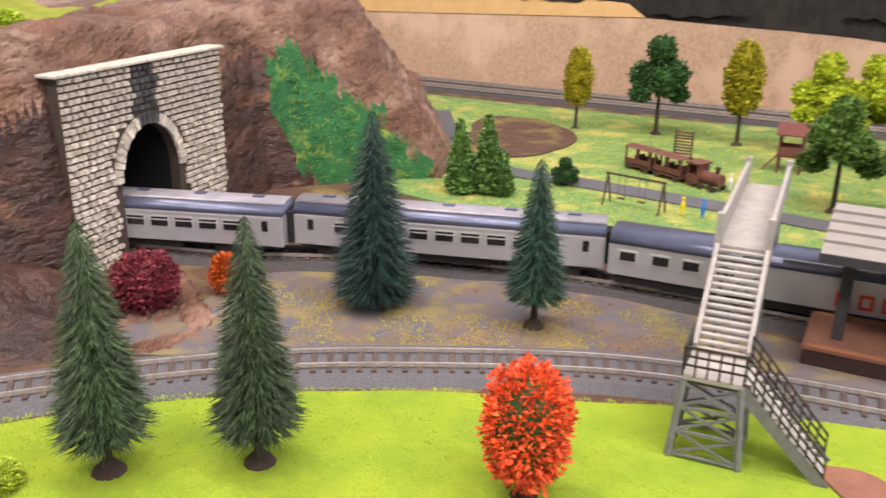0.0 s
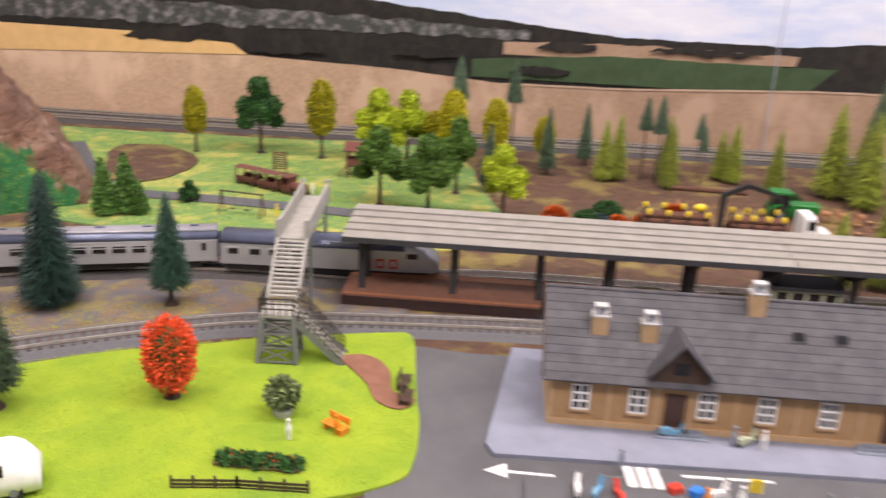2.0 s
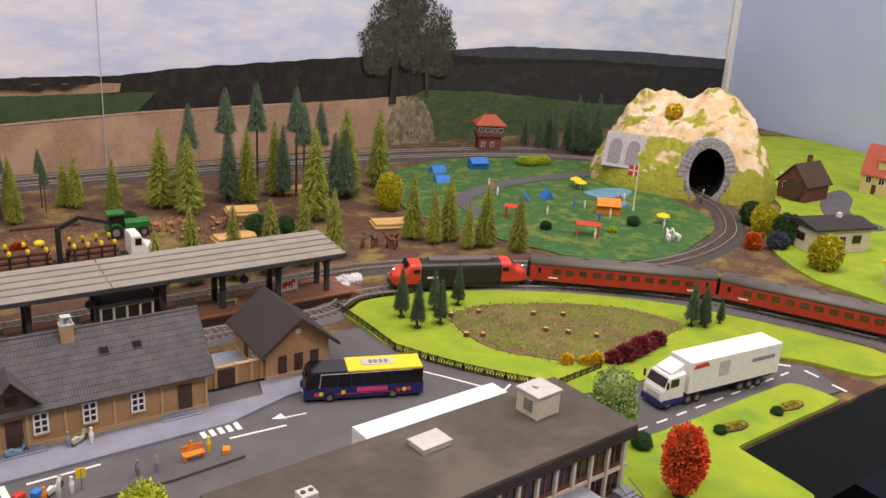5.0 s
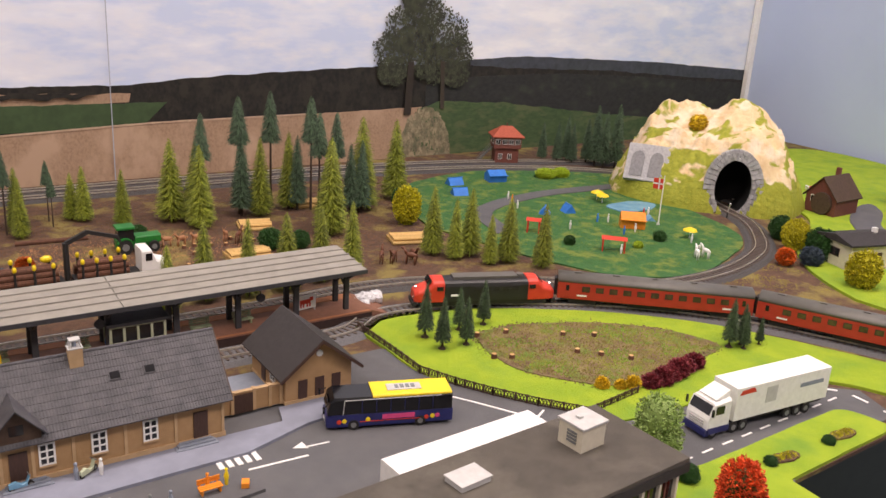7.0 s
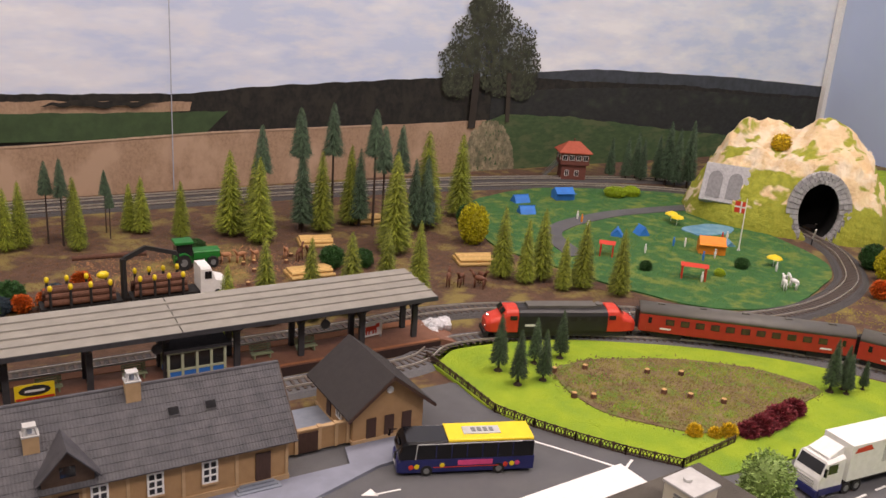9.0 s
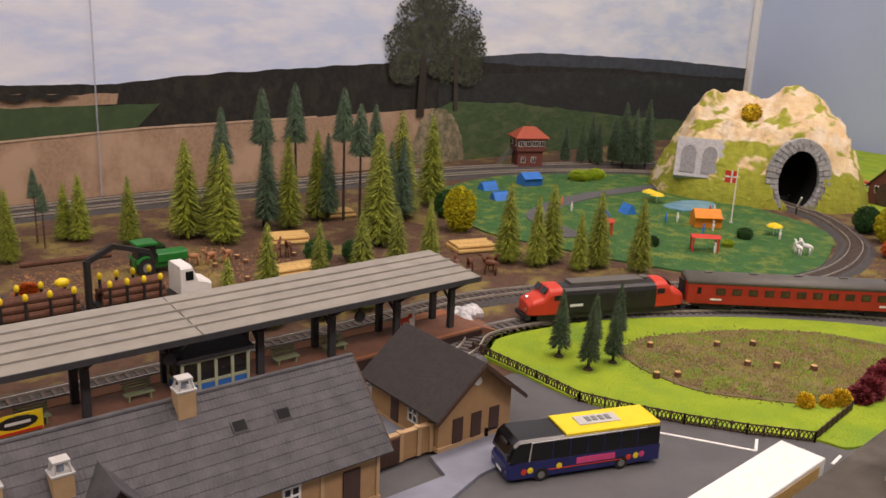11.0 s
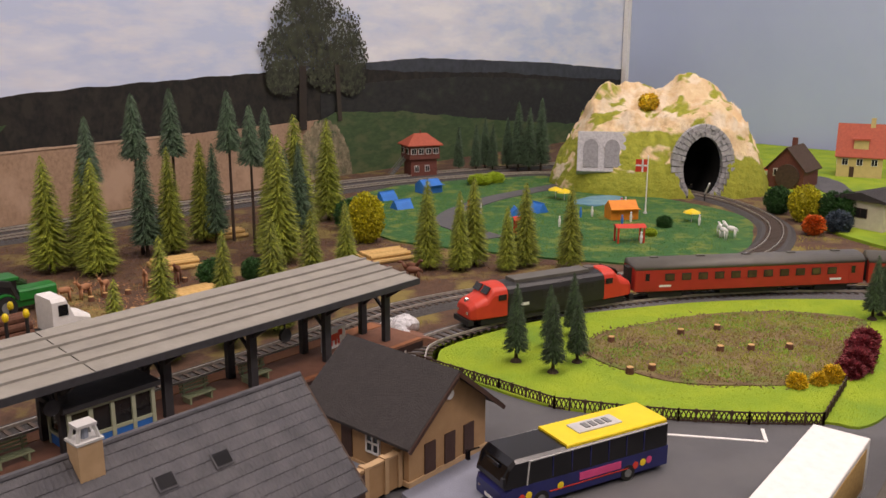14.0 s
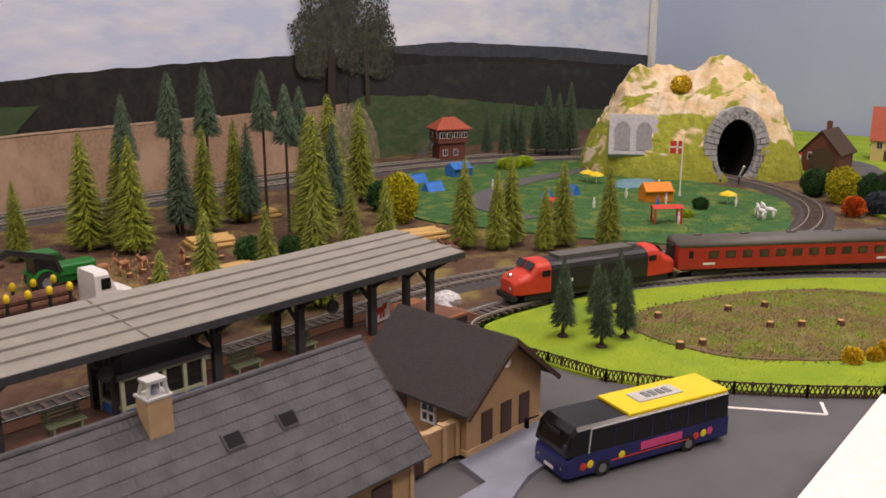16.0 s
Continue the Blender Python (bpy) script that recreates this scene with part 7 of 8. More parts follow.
def beast(name, label, category, material, m, h=0.018, antlers=False):
    t = G()
    k = h / 0.018
    t.ball((0, 0, 0.0115), 0.0075, 0.0028, 0.0032)
    for x in (-0.0052, 0.0052):
        for y in (-0.0014, 0.0014):
            t.cyl((x, y, 0), (x * 0.95, y, 0.0105), 0.0006, 0.0011, 6)
    t.cyl((0.0055, 0, 0.0125), (0.0092, 0, 0.0178), 0.0019, 0.0012, 7)
    t.ball((0.0106, 0, 0.0182), 0.0026, 0.0012, 0.0013)
    if antlers:
        for y in (-0.0008, 0.0008):
            t.cyl((0.0096, y, 0.019), (0.0086, y * 3.5, 0.0228), 0.0003, 0.0002, 5)
    t.cyl((-0.0072, 0, 0.0125), (-0.0086, 0, 0.0085), 0.0007, 0.0004, 5)
    ob = part(name, t, material, None, label, True, 0, m @ Matrix.Diagonal((k, k, k, 1)))
    return tagged(ob, label, category)


for k, (x, y) in enumerate(((0.829, 0.542), (0.845, 0.53), (0.862, 0.52), (0.90, 0.50))):
    beast("deer_figure", "small brown toy deer standing on the earth", "toy deer", "deer", pose(x, y, 0, 0, 0, 150 + 20 * k), 0.019, True)
for x, y, a in ((0.905, 0.48, 20), (0.92, 0.475, 200), (0.975, 0.262, 190), (0.985, 0.24, 100), (0.965, 0.275, 30), (1.0, 0.245, 240)):
    beast("horse_figure", "small brown toy horse on the ground", "toy horse", "horse", pose(x, y, 0, 0, 0, a), 0.022)
for x, y, a in ((1.275, -0.078, 30), (1.287, -0.088, 60), (1.292, -0.075, 200)):
    beast("horse_figure", "small white toy horse on the camp turf", "toy horse", "white", pose(x, y, 0.002, 0, 0, a), 0.019)


def pebble(g, c, r, rnd):
    n0 = len(g.v)
    g.ball(c, r * rnd.uniform(0.8, 1.3), r * rnd.uniform(0.8, 1.2), r * rnd.uniform(0.6, 0.9), 7, 5)
    for i in range(n0, len(g.v)):
        p = Vector(g.v[i])
        g.v[i] = tuple(p + (p - Vector(c)) * 0.35 * noise.noise(p * 400))
    return g


for i in range(22):
    a, q = r.uniform(0, 6.28), r.uniform(0, 1) ** 0.5
    rock = part("rock", pebble(G(), (0, 0, 0.004), 0.0078, r), "whiterock", None, "", False, 0, pose(0.822 + 0.034 * q * math.cos(a), 0.204 + 0.016 * q * math.sin(a), 0.004 * (1 - q), 0, 0, i * 31))
    tagged(rock, "pale grey rough rock beside the platform end", "rock", "rock heap")

# ---- playground ----
t = thing("play_train", "dark red wooden playground train with roofed cars", "playground train", pose(0.190, 0.872, 0.0016, 0, 0, math.degrees(math.atan2(-0.088, 0.066))))
for k in range(2):
    x = 0.002 + k * 0.036
    part("car_floor", G().box(x, x + 0.032, -0.008, 0.008, 0.004, 0.0055), "redwood", t)
    part("car_roof", G().loft([[Vector((xx, y, z)) for y, z in ((-0.0095, 0.0215), (0, 0.0235), (0.0095, 0.0215), (0, 0.0222))] for xx in (x - 0.001, x + 0.033)]), "redwood", t)
    for dx in (0.001, 0.016, 0.031):
        for y in (-0.0075, 0.0075):
            part("post", G().box(x + dx - 0.0007, x + dx + 0.0007, y - 0.0007, y + 0.0007, 0.005, 0.0217), "redwood", t)
    for dx in (0.006, 0.022):
        part("seat", G().box(x + dx, x + dx + 0.006, -0.007, 0.007, 0.0055, 0.0095).box(x + dx + 0.005, x + dx + 0.006, -0.007, 0.007, 0.0095, 0.0145), "redwood", t)
    part("side_rail", G().box(x, x + 0.032, -0.0085, -0.0075, 0.007, 0.0115).box(x, x + 0.032, 0.0075, 0.0085, 0.007, 0.0115), "redwood", t)
part("engine_cab", G().box(0.076, 0.088, -0.008, 0.008, 0.004, 0.0115).box(0.075, 0.09, -0.0095, 0.0095, 0.021, 0.0225).box(0.076, 0.0772, -0.0078, 0.0078, 0.0115, 0.021).box(0.0868, 0.088, -0.0078, 0.0078, 0.0115, 0.021), "redwood", t)
part("boiler", G().cyl((0.088, 0, 0.010), (0.108, 0, 0.010), 0.0058, n=14), "redwood", t)
part("chimney", G().cyl((0.103, 0, 0.015), (0.103, 0, 0.0215), 0.0016, 0.0024, 10), "darkwood", t)
for x in (0.006, 0.028, 0.042, 0.064, 0.08, 0.092, 0.104):
    for y in (-0.0078, 0.0078):
        part("wheel", G().cyl((x, y - 0.0008, 0.003), (x, y + 0.0008, 0.003), 0.003, n=10), "darkwood", t)
t = thing("swing_set", "dark wooden playground swing frame", "swing", pose(0.149, 0.748, 0.0016, 0, 0, math.degrees(math.atan2(-0.03, 0.041))))
part("beam", G().cyl((-0.001, 0, 0.026), (0.052, 0, 0.026), 0.0009), "darkwood", t)
for x in (0.001, 0.05):
    for y in (-0.007, 0.007):
        part("leg", G().cyl((x, y, 0), (x, 0, 0.026), 0.0008), "darkwood", t)
for x in (0.014, 0.032):
    sw = part("swing_seat", G().box(x - 0.003, x + 0.003, -0.0015, 0.0015, 0.006, 0.0068), "darkwood", t)
    for dx in (-0.0028, 0.0028):
        part("rope", G().cyl((x + dx, 0, 0.0065), (x + dx, 0, 0.026), 0.0002, n=5), "darkwood", sw)
t = thing("play_tower", "dark red wooden play tower on posts with a roof", "play tower", pose(0.340, 0.862, 0.0016, 0, 0, -25))
for x in (-0.010, 0.010):
    for y in (-0.009, 0.009):
        part("post", G().box(x - 0.001, x + 0.001, y - 0.001, y + 0.001, 0, 0.038), "redwood", t)
part("platform", G().box(-0.011, 0.011, -0.010, 0.010, 0.0155, 0.017), "redwood", t)
for y in (-0.0098, 0.0098):
    part("parapet", G().box(-0.011, 0.011, y - 0.0006, y + 0.0006, 0.017, 0.0255), "redwood", t)
for x in (-0.0108, 0.0108):
    part("parapet", G().box(x - 0.0006, x + 0.0006, -0.010, 0.010, 0.017, 0.0255), "redwood", t)
for sgn in (-1, 1):
    part("roof", G().add([(-0.014, 0, 0.046), (0.014, 0, 0.046), (0.014, sgn * 0.0135, 0.0365), (-0.014, sgn * 0.0135, 0.0365), (-0.014, 0, 0.0472), (0.014, 0, 0.0472), (0.014, sgn * 0.0135, 0.0377), (-0.014, sgn * 0.0135, 0.0377)], [(0, 1, 2, 3), (4, 5, 6, 7), (2, 3, 7, 6), (0, 3, 7, 4), (1, 2, 6, 5)]), "brick", t)
part("ladder", G().beam((-0.011, -0.004, 0.016), (-0.024, -0.004, 0), 0.001).beam((-0.011, 0.004, 0.016), (-0.024, 0.004, 0), 0.001), "redwood", t)
t = thing("climbing_ladder", "dark wooden climbing board with rungs", "climbing frame", pose(0.248, 0.90, 0.0016, 0, 0, -30))
for x in (-0.0085, 0.0085):
    part("post", G().box(x - 0.0008, x + 0.0008, -0.0008, 0.0008, 0, 0.03), "darkwood", t)
for k in range(8):
    part("rung", G().box(-0.0085, 0.0085, -0.0005, 0.0005, 0.006 + k * 0.003, 0.0075 + k * 0.003), "redwood", t)

# ---- figurines: plain peg shapes ----
FIGS = [(0.118, 0.262, "white"), (0.148, 0.258, "orange"), (0.264, 0.79, "white"), (0.205, 0.715, "yellow"), (0.22, 0.71, "blue"), (0.30, 0.165, "bluegrey"), (0.385, 0.165, "bluegrey"), (0.40, 0.155, "white"), (0.445, 0.068, "yellow"), (0.432, 0.075, "orange"), (0.40, 0.08, "bluegrey"), (0.388, 0.088, "steelgrey"), (0.345, 0.11, "white"), (0.335, 0.112, "lightgrey"), (0.325, 0.115, "orange"), (1.39, 0.29, "white"), (1.375, 0.275, "orange"), (1.345, 0.25, "white"), (1.32, 0.05, "blue"), (1.345, 0.04, "white"), (1.45, 0.06, "brightred"), (1.46, 0.055, "white"), (1.35, -0.05, "white"), (1.29, 0.13, "white"), (1.22, 0.02, "white"), (1.36, 0.11, "blue"), (1.37, 0.095, "white")]
fig_mesh = {}
for k, (x, y, c) in enumerate(FIGS):
    if c not in fig_mesh:
        fig_mesh[c] = G().cyl((0, 0, 0), (0, 0, 0.010), 0.0016, 0.0026, 8).cyl((0, 0, 0.010), (0, 0, 0.0155), 0.0028, 0.0014, 8).ball((0, 0, 0.0178), 0.0019).mesh("figurine", M[c])
    f = part("figurine", fig_mesh[c], None, None, "", False, 0, pose(x, y, 0.003 if not (0.27 < x < 0.47) else 0.0045, 0, 0, k * 50) @ Matrix.Diagonal((0.75, 0.75, 0.75, 1)))
    tagged(f, "tiny plain painted peg figurine standing upright", "figurine", "figurines")

# ---- camp ----


def tent(x, y, turn, w, l, h_, material, label, box=False):
    t = thing("tent", label, "tent", pose(x, y, 0.002, 0, 0, turn), "tents")
    if box:
        part("canvas", G().loft([[Vector((q, v, z)) for v, z in ((-l / 2, 0), (-l / 2, h_ * 0.62), (0, h_), (l / 2, h_ * 0.62), (l / 2, 0))] for q in (-w / 2, w / 2)]), material, t)
        for q in (-0.25, 0.0, 0.25):
            part("canvas_fold", G().box(q * w - 0.0004, q * w + 0.0004, -l / 2 - 0.0004, -l / 2, 0, h_ * 0.6), material, t)
        part("awning", G().box(-w / 2 - 0.001, w / 2 + 0.001, -l / 2 - 0.006, -l / 2, h_ * 0.58, h_ * 0.62), material, t)
    else:
        part("canvas", G().loft([[Vector((q, v, z)) for v, z in ((-l / 2, 0), (-l * 0.2, h_ * 0.7), (0, h_), (l * 0.2, h_ * 0.7), (l / 2, 0))] for q in (-w / 2, w / 2)]), material, t)
        part("flysheet", G().box(-w / 2 - 0.002, w / 2 + 0.002, -0.001, 0.001, h_, h_ + 0.0006), material, t)
    return t


tent(1.422, 0.418, -30, 0.03, 0.022, 0.013, "blue", "small blue ridge tent on the turf")
tent(1.361, 0.373, -40, 0.028, 0.022, 0.013, "blue", "small blue ridge tent on the turf")
tent(1.503, 0.373, -40, 0.036, 0.026, 0.022, "blue", "blue frame tent with an awning", True)
tent(1.351, 0.201, 20, 0.02, 0.02, 0.012, "blue", "blue dome tent on the turf")
tent(1.388, 0.174, 50, 0.022, 0.02, 0.014, "blue", "blue dome tent on the turf")
tent(1.374, 0.055, -65, 0.04, 0.026, 0.026, "orange", "orange frame tent with awning", True)
tent(1.44, 0.045, 30, 0.024, 0.016, 0.006, "water", "small blue inflatable shelter")


def parasol(x, y, material="yellow"):
    t = thing("parasol", "yellow parasol over a camp table", "parasol", pose(x, y, 0.002), "parasols")
    part("pole", G().cyl((0, 0, 0), (0, 0, 0.016), 0.0006), "white", t)
    part("canopy", G().loft([[Vector((q * math.cos(k * 0.7854), q * math.sin(k * 0.7854), z)) for k in range(8)] for q, z in ((0.012, 0.0125), (0.0105, 0.0148), (0.001, 0.0185))]), material, t)


parasol(1.506, 0.166)
parasol(1.375, -0.040)
parasol(1.49, 0.15)


def red_table(x, y, turn, w=0.038):
    t = thing("shelter_table", "bright red long table on four legs", "table", pose(x, y, 0.002, 0, 0, turn), "red tables")
    part("top", G().loft([[Vector((q, v, z)) for v, z in ((-0.010, 0.0195), (0, 0.023), (0.010, 0.0195), (0, 0.0215))] for q in (-w / 2, w / 2)]), "brightred", t)
    for q in (-w / 2 + 0.003, w / 2 - 0.003):
        for v in (-0.008, 0.008):
            part("leg", G().box(q - 0.001, q + 0.001, v - 0.001, v + 0.001, 0, 0.0203), "brightred", t)


red_table(1.228, 0.035, -70)
red_table(1.238, 0.171, -70, 0.024)
t = thing("flagpole", "white flagpole with a red and white cross flag", "flagpole", pose(1.418, 0.024, 0.002))
part("pole", G().cyl((0, 0, 0), (0, 0, 0.084), 0.0011, 0.0007), "white", t)
fl = part("flag", G().box(-0.0003, 0.0003, 0.001, 0.017, 0.06, 0.078), "brightred", t, "red flag with a white cross")
part("cross", G().box(-0.0006, 0.0006, 0.006, 0.0085, 0.06, 0.078).box(-0.0006, 0.0006, 0.001, 0.017, 0.068, 0.0705), "white", fl)
part("base", G().cyl((0, 0, 0), (0, 0, 0.003), 0.003, 0.002), "lightgrey", t)
structure("water_pond", G().prism(wobble([(1.45, 0.10), (1.50, 0.065), (1.545, 0.07), (1.535, 0.11), (1.47, 0.135)], 0.003, 40), 0, 0.0035), "water", "small blue pond at the mountain foot", category="pond")
t = thing("waterfall", "blue painted waterfall strip on the mountain", "waterfall", pose(0, 0, 0))
part("stream", G().loft([[Vector((1.615 + 0.04 * k, 0.03 + dy, 0.108 + 0.03 * k)) for dy in (-0.005, 0.005)] for k in (0.0, 0.5, 1.0)], closed=False, caps=False), "water", t)
t = thing("moss_clump", "yellow foam clump on the mountain top", "shrub", pose(1.645, 0.036, 0.138))
part("foliage", leaf_crown(91, [(0, 0, 0.006, 0.016, 0.014)], 900, 0.004), "f_yellowleaf", t)
part("inner_foliage", core([(0, 0, 0.006, 0.016, 0.014)], 0.9), "yellow", t)

# ---- signal tower and village ----


def gable_roof(t, w, d, z0, z1, material, over=0.004, name="roof"):
    for sgn in (-1, 1):
        a, b = d / 2 + over, w / 2 + over
        zl = z0 - (z1 - z0) * over / (d / 2)
        part(name, G().add([(-b, 0, z1), (b, 0, z1), (b, sgn * a, zl), (-b, sgn * a, zl), (-b, 0, z1 + 0.0016), (b, 0, z1 + 0.0016), (b, sgn * a, zl + 0.0016), (-b, sgn * a, zl + 0.0016)], [(0, 1, 2, 3), (4, 5, 6, 7), (2, 3, 7, 6), (0, 3, 7, 4), (1, 2, 6, 5)]), material, t)


def house_body(t, w, d, z0, z1, material):
    part("wall", G().box(-w / 2, w / 2, -d / 2, d / 2, 0, z0).add([(-w / 2, -d / 2, z0), (-w / 2, d / 2, z0), (-w / 2, 0, z1), (w / 2, -d / 2, z0), (w / 2, d / 2, z0), (w / 2, 0, z1)], [(0, 2, 1), (3, 4, 5), (0, 3, 5, 2), (1, 2, 5, 4)]), material, t)


def small_window(t, x, y, z, w=0.007, h_=0.008, axis="y", fr="white"):
    if axis == "y":
        q = part("window", G().box(x - w / 2 - 0.0008, x + w / 2 + 0.0008, y - 0.0006, y + 0.0006, z - 0.0008, z + h_ + 0.0008), fr, t)
        part("pane", G().box(x - w / 2, x - 0.0004, y - 0.0009, y + 0.0009, z, z + h_).box(x + 0.0004, x + w / 2, y - 0.0009, y + 0.0009, z, z + h_), "glass", q)
    else:
        q = part("window", G().box(x - 0.0006, x + 0.0006, y - w / 2 - 0.0008, y + w / 2 + 0.0008, z - 0.0008, z + h_ + 0.0008), fr, t)
        part("pane", G().box(x - 0.0009, x + 0.0009, y - w / 2, y - 0.0004, z, z + h_).box(x - 0.0009, x + 0.0009, y + 0.0004, y + w / 2, z, z + h_), "glass", q)


t = thing("signal_tower", "red-brown railway signal box with a red hipped roof", "signal box", pose(1.673, 0.438, 0, 0, 0, -52))
part("lower_wall", G().box(-0.025, 0.025, -0.018, 0.018, 0, 0.034), "brick", t)
part("upper_wall", G().box(-0.029, 0.029, -0.022, 0.022, 0.034, 0.058), "brick", t)
part("roof", G().loft([[Vector((x * k1, y * k2, z)) for x, y in ((-0.034, -0.027), (0.034, -0.027), (0.034, 0.027), (-0.034, 0.027))] for k1, k2, z in ((1, 1, 0.058), (1, 1, 0.060), (0.35, 0.02, 0.079))]), "roofred", t)
part("finial", G().cyl((0, 0, 0.078), (0, 0, 0.085), 0.0012), "brick", t)
for x in (-0.021, -0.007, 0.007, 0.021):
    small_window(t, x, -0.0222, 0.044, 0.009, 0.009)
for x in (-0.014, 0.006):
    small_window(t, x, -0.0182, 0.012, 0.007, 0.010)
for y in (-0.011, 0.011):
    small_window(t, -0.0292, y, 0.044, 0.009, 0.009, "x")
for k in range(9):
    part("stair_step", G().box(-0.03 - 0.0032 * k, -0.026 - 0.0032 * k, 0.004, 0.014, 0.031 - 0.0036 * k, 0.0325 - 0.0036 * k), "steelgrey", t)
for y in (0.004, 0.014):
    part("stair_rail", G().beam((-0.027, y, 0.042), (-0.058, y, 0.006), 0.0008).beam((-0.027, y, 0.032), (-0.058, y, -0.001), 0.0012), "steelgrey", t)
t = thing("water_mill", "dark red brick water mill with a wheel", "mill", pose(1.725, -0.205, 0.004, 0, 0, -25) @ Matrix.Diagonal((1.2, 1.2, 1.28, 1)))
house_body(t, 0.06, 0.05, 0.026, 0.052, "brick")
gable_roof(t, 0.06, 0.05, 0.026, 0.052, "darkwood")
part("mill_wheel", G().cyl((-0.036, -0.004, 0.016), (-0.031, -0.004, 0.016), 0.016, n=18), "darkwood", t)
part("chimney", G().box(0.01, 0.016, 0.002, 0.008, 0.04, 0.062), "brick", t)
small_window(t, -0.0302, 0.012, 0.016, 0.008, 0.008, "x")
t = thing("house", "yellow house with a steep red tiled roof", "house", pose(1.88, -0.335, 0.004, 0, 0, -100))
house_body(t, 0.075, 0.06, 0.042, 0.092, "houseyellow")
gable_roof(t, 0.075, 0.06, 0.042, 0.092, "roofred")
for x in (-0.024, 0.0, 0.024):
    small_window(t, x, -0.0302, 0.022, 0.009, 0.011)
    small_window(t, -0.0377, x * 0.7, 0.022, 0.009, 0.011, "x")
part("door", G().box(-0.016, -0.008, -0.0312, -0.03, 0, 0.019), "browndoor", t)
dm = part("dormer", G().box(-0.012, 0.012, -0.026, -0.004, 0.05, 0.066), "houseyellow", t)
part("dormer_roof", G().box(-0.014, 0.014, -0.029, -0.002, 0.066, 0.069), "roofred", dm)
part("chimney", G().box(0.012, 0.02, -0.004, 0.004, 0.082, 0.104), "houseyellow", t)
t = thing("bungalow", "white bungalow with a dark low roof", "house", pose(1.42, -0.288, 0.004, 0, 0, -42) @ Matrix.Diagonal((1.05, 1.05, 1.1, 1)))
part("wall", G().box(-0.05, 0.05, -0.03, 0.03, 0, 0.034), "cream_wall", t)
part("roof", G().loft([[Vector((x, y, z)) for y, z in ((-0.035, 0.034), (-0.035, 0.0365), (0.0, 0.044), (0.035, 0.0365), (0.035, 0.034))] for x in (-0.055, 0.055)]), "slatedark", t)
for x in (-0.025, 0.025):
    small_window(t, x, -0.0302, 0.014, 0.014, 0.01, "y", "browndoor")
small_window(t, -0.0502, 0.0, 0.014, 0.016, 0.01, "x", "browndoor")
part("door", G().box(-0.006, 0.004, -0.0312, -0.03, 0, 0.024), "browndoor", t)
part("chimney", G().box(0.01, 0.016, -0.003, 0.003, 0.04, 0.05), "white", t)
t = thing("bungalow", "pale bungalow with a yellow roof edge", "house", pose(1.30, -0.42, 0.004, 0, 0, -42))
part("wall", G().box(-0.035, 0.035, -0.025, 0.025, 0, 0.03), "cream_wall", t)
part("roof", G().box(-0.039, 0.039, -0.029, 0.029, 0.03, 0.034), "yellow", t, bevel=0.0008)
small_window(t, -0.0352, 0.0, 0.012, 0.014, 0.01, "x", "browndoor")
t = thing("toy_boat", "red and white model motor boat", "toy boat", pose(1.86, -0.16, 0.004, 0, 0, 40))
part("hull", G().loft([[Vector((x, y * k, z)) for y, z in ((-0.008, 0.008), (-0.005, 0), (0.005, 0), (0.008, 0.008))] for x, k in ((-0.03, 0.8), (0.01, 1), (0.034, 0.1))]), "white", t)
part("deck", G().box(-0.026, 0.012, -0.006, 0.006, 0.008, 0.0115), "brightred", t)

# ---- fences, markings, street furniture ----


def fence(name, pts, label, material, hgt=0.010, span=0.011, lattice=True):
    t = thing(name, label, "fence")
    for (x0, y0), (x1, y1) in zip(pts, pts[1:]):
        L = math.hypot(x1 - x0, y1 - y0)
        n = max(1, round(L / span))
        for i in range(n + 1):
            x, y = x0 + (x1 - x0) * i / n, y0 + (y1 - y0) * i / n
            part("post", G().box(x - 0.0007, x + 0.0007, y - 0.0007, y + 0.0007, 0, hgt + 0.001), material, t)
        for z in ((0.0025, hgt) if lattice else (0.003, 0.0055, 0.008)):
            part("rail", G().beam((x0, y0, z), (x1, y1, z), 0.0006, 0.001 if lattice else 0.0016), material, t)
        if lattice:
            g = G()
            m = round(L / 0.0032)
            for i in range(m):
                a, b = i / m, (i + 1) / m
                pa, pb = (x0 + (x1 - x0) * a, y0 + (y1 - y0) * a), (x0 + (x1 - x0) * b, y0 + (y1 - y0) * b)
                g.beam((*pa, 0.002), (*pb, hgt), 0.0005, 0.0008).beam((*pb, 0.002), (*pa, hgt), 0.0005, 0.0008)
            part("lattice", g, material, t)
    return t


fence("lattice_fence", [(0.757, 0.166), (0.725, 0.095), (0.704, 0.052), (0.703, 0.01), (0.706, -0.03), (0.713, -0.075), (0.725, -0.122), (0.795, -0.146)], "low dark brown lattice fence along the lawn", "darkwood")
fence("board_fence", [(0.044, 0.232), (0.079, 0.220), (0.116, 0.203)], "dark board fence at the lawn edge", "darkwood", 0.010, 0.012, False)
t = thing("flower_bed", "green planted flower bed with orange blooms", "flower bed", pose(0.095, 0.24, 0.003, 0, 0, -28))
part("soil", G().box(-0.026, 0.026, -0.006, 0.006, 0, 0.002), "earth", t)
part("plants", leaf_crown(95, [(x, 0, 0.003, 0.007, 0.003) for x in (-0.02, -0.01, 0.0, 0.01, 0.02)], 700, 0.0035), "f_leafgreen", t)
part("blooms", leaf_crown(96, [(x, 0, 0.004, 0.006, 0.003) for x in (-0.015, 0.005, 0.017)], 60, 0.002), "f_orangeleaf", t)


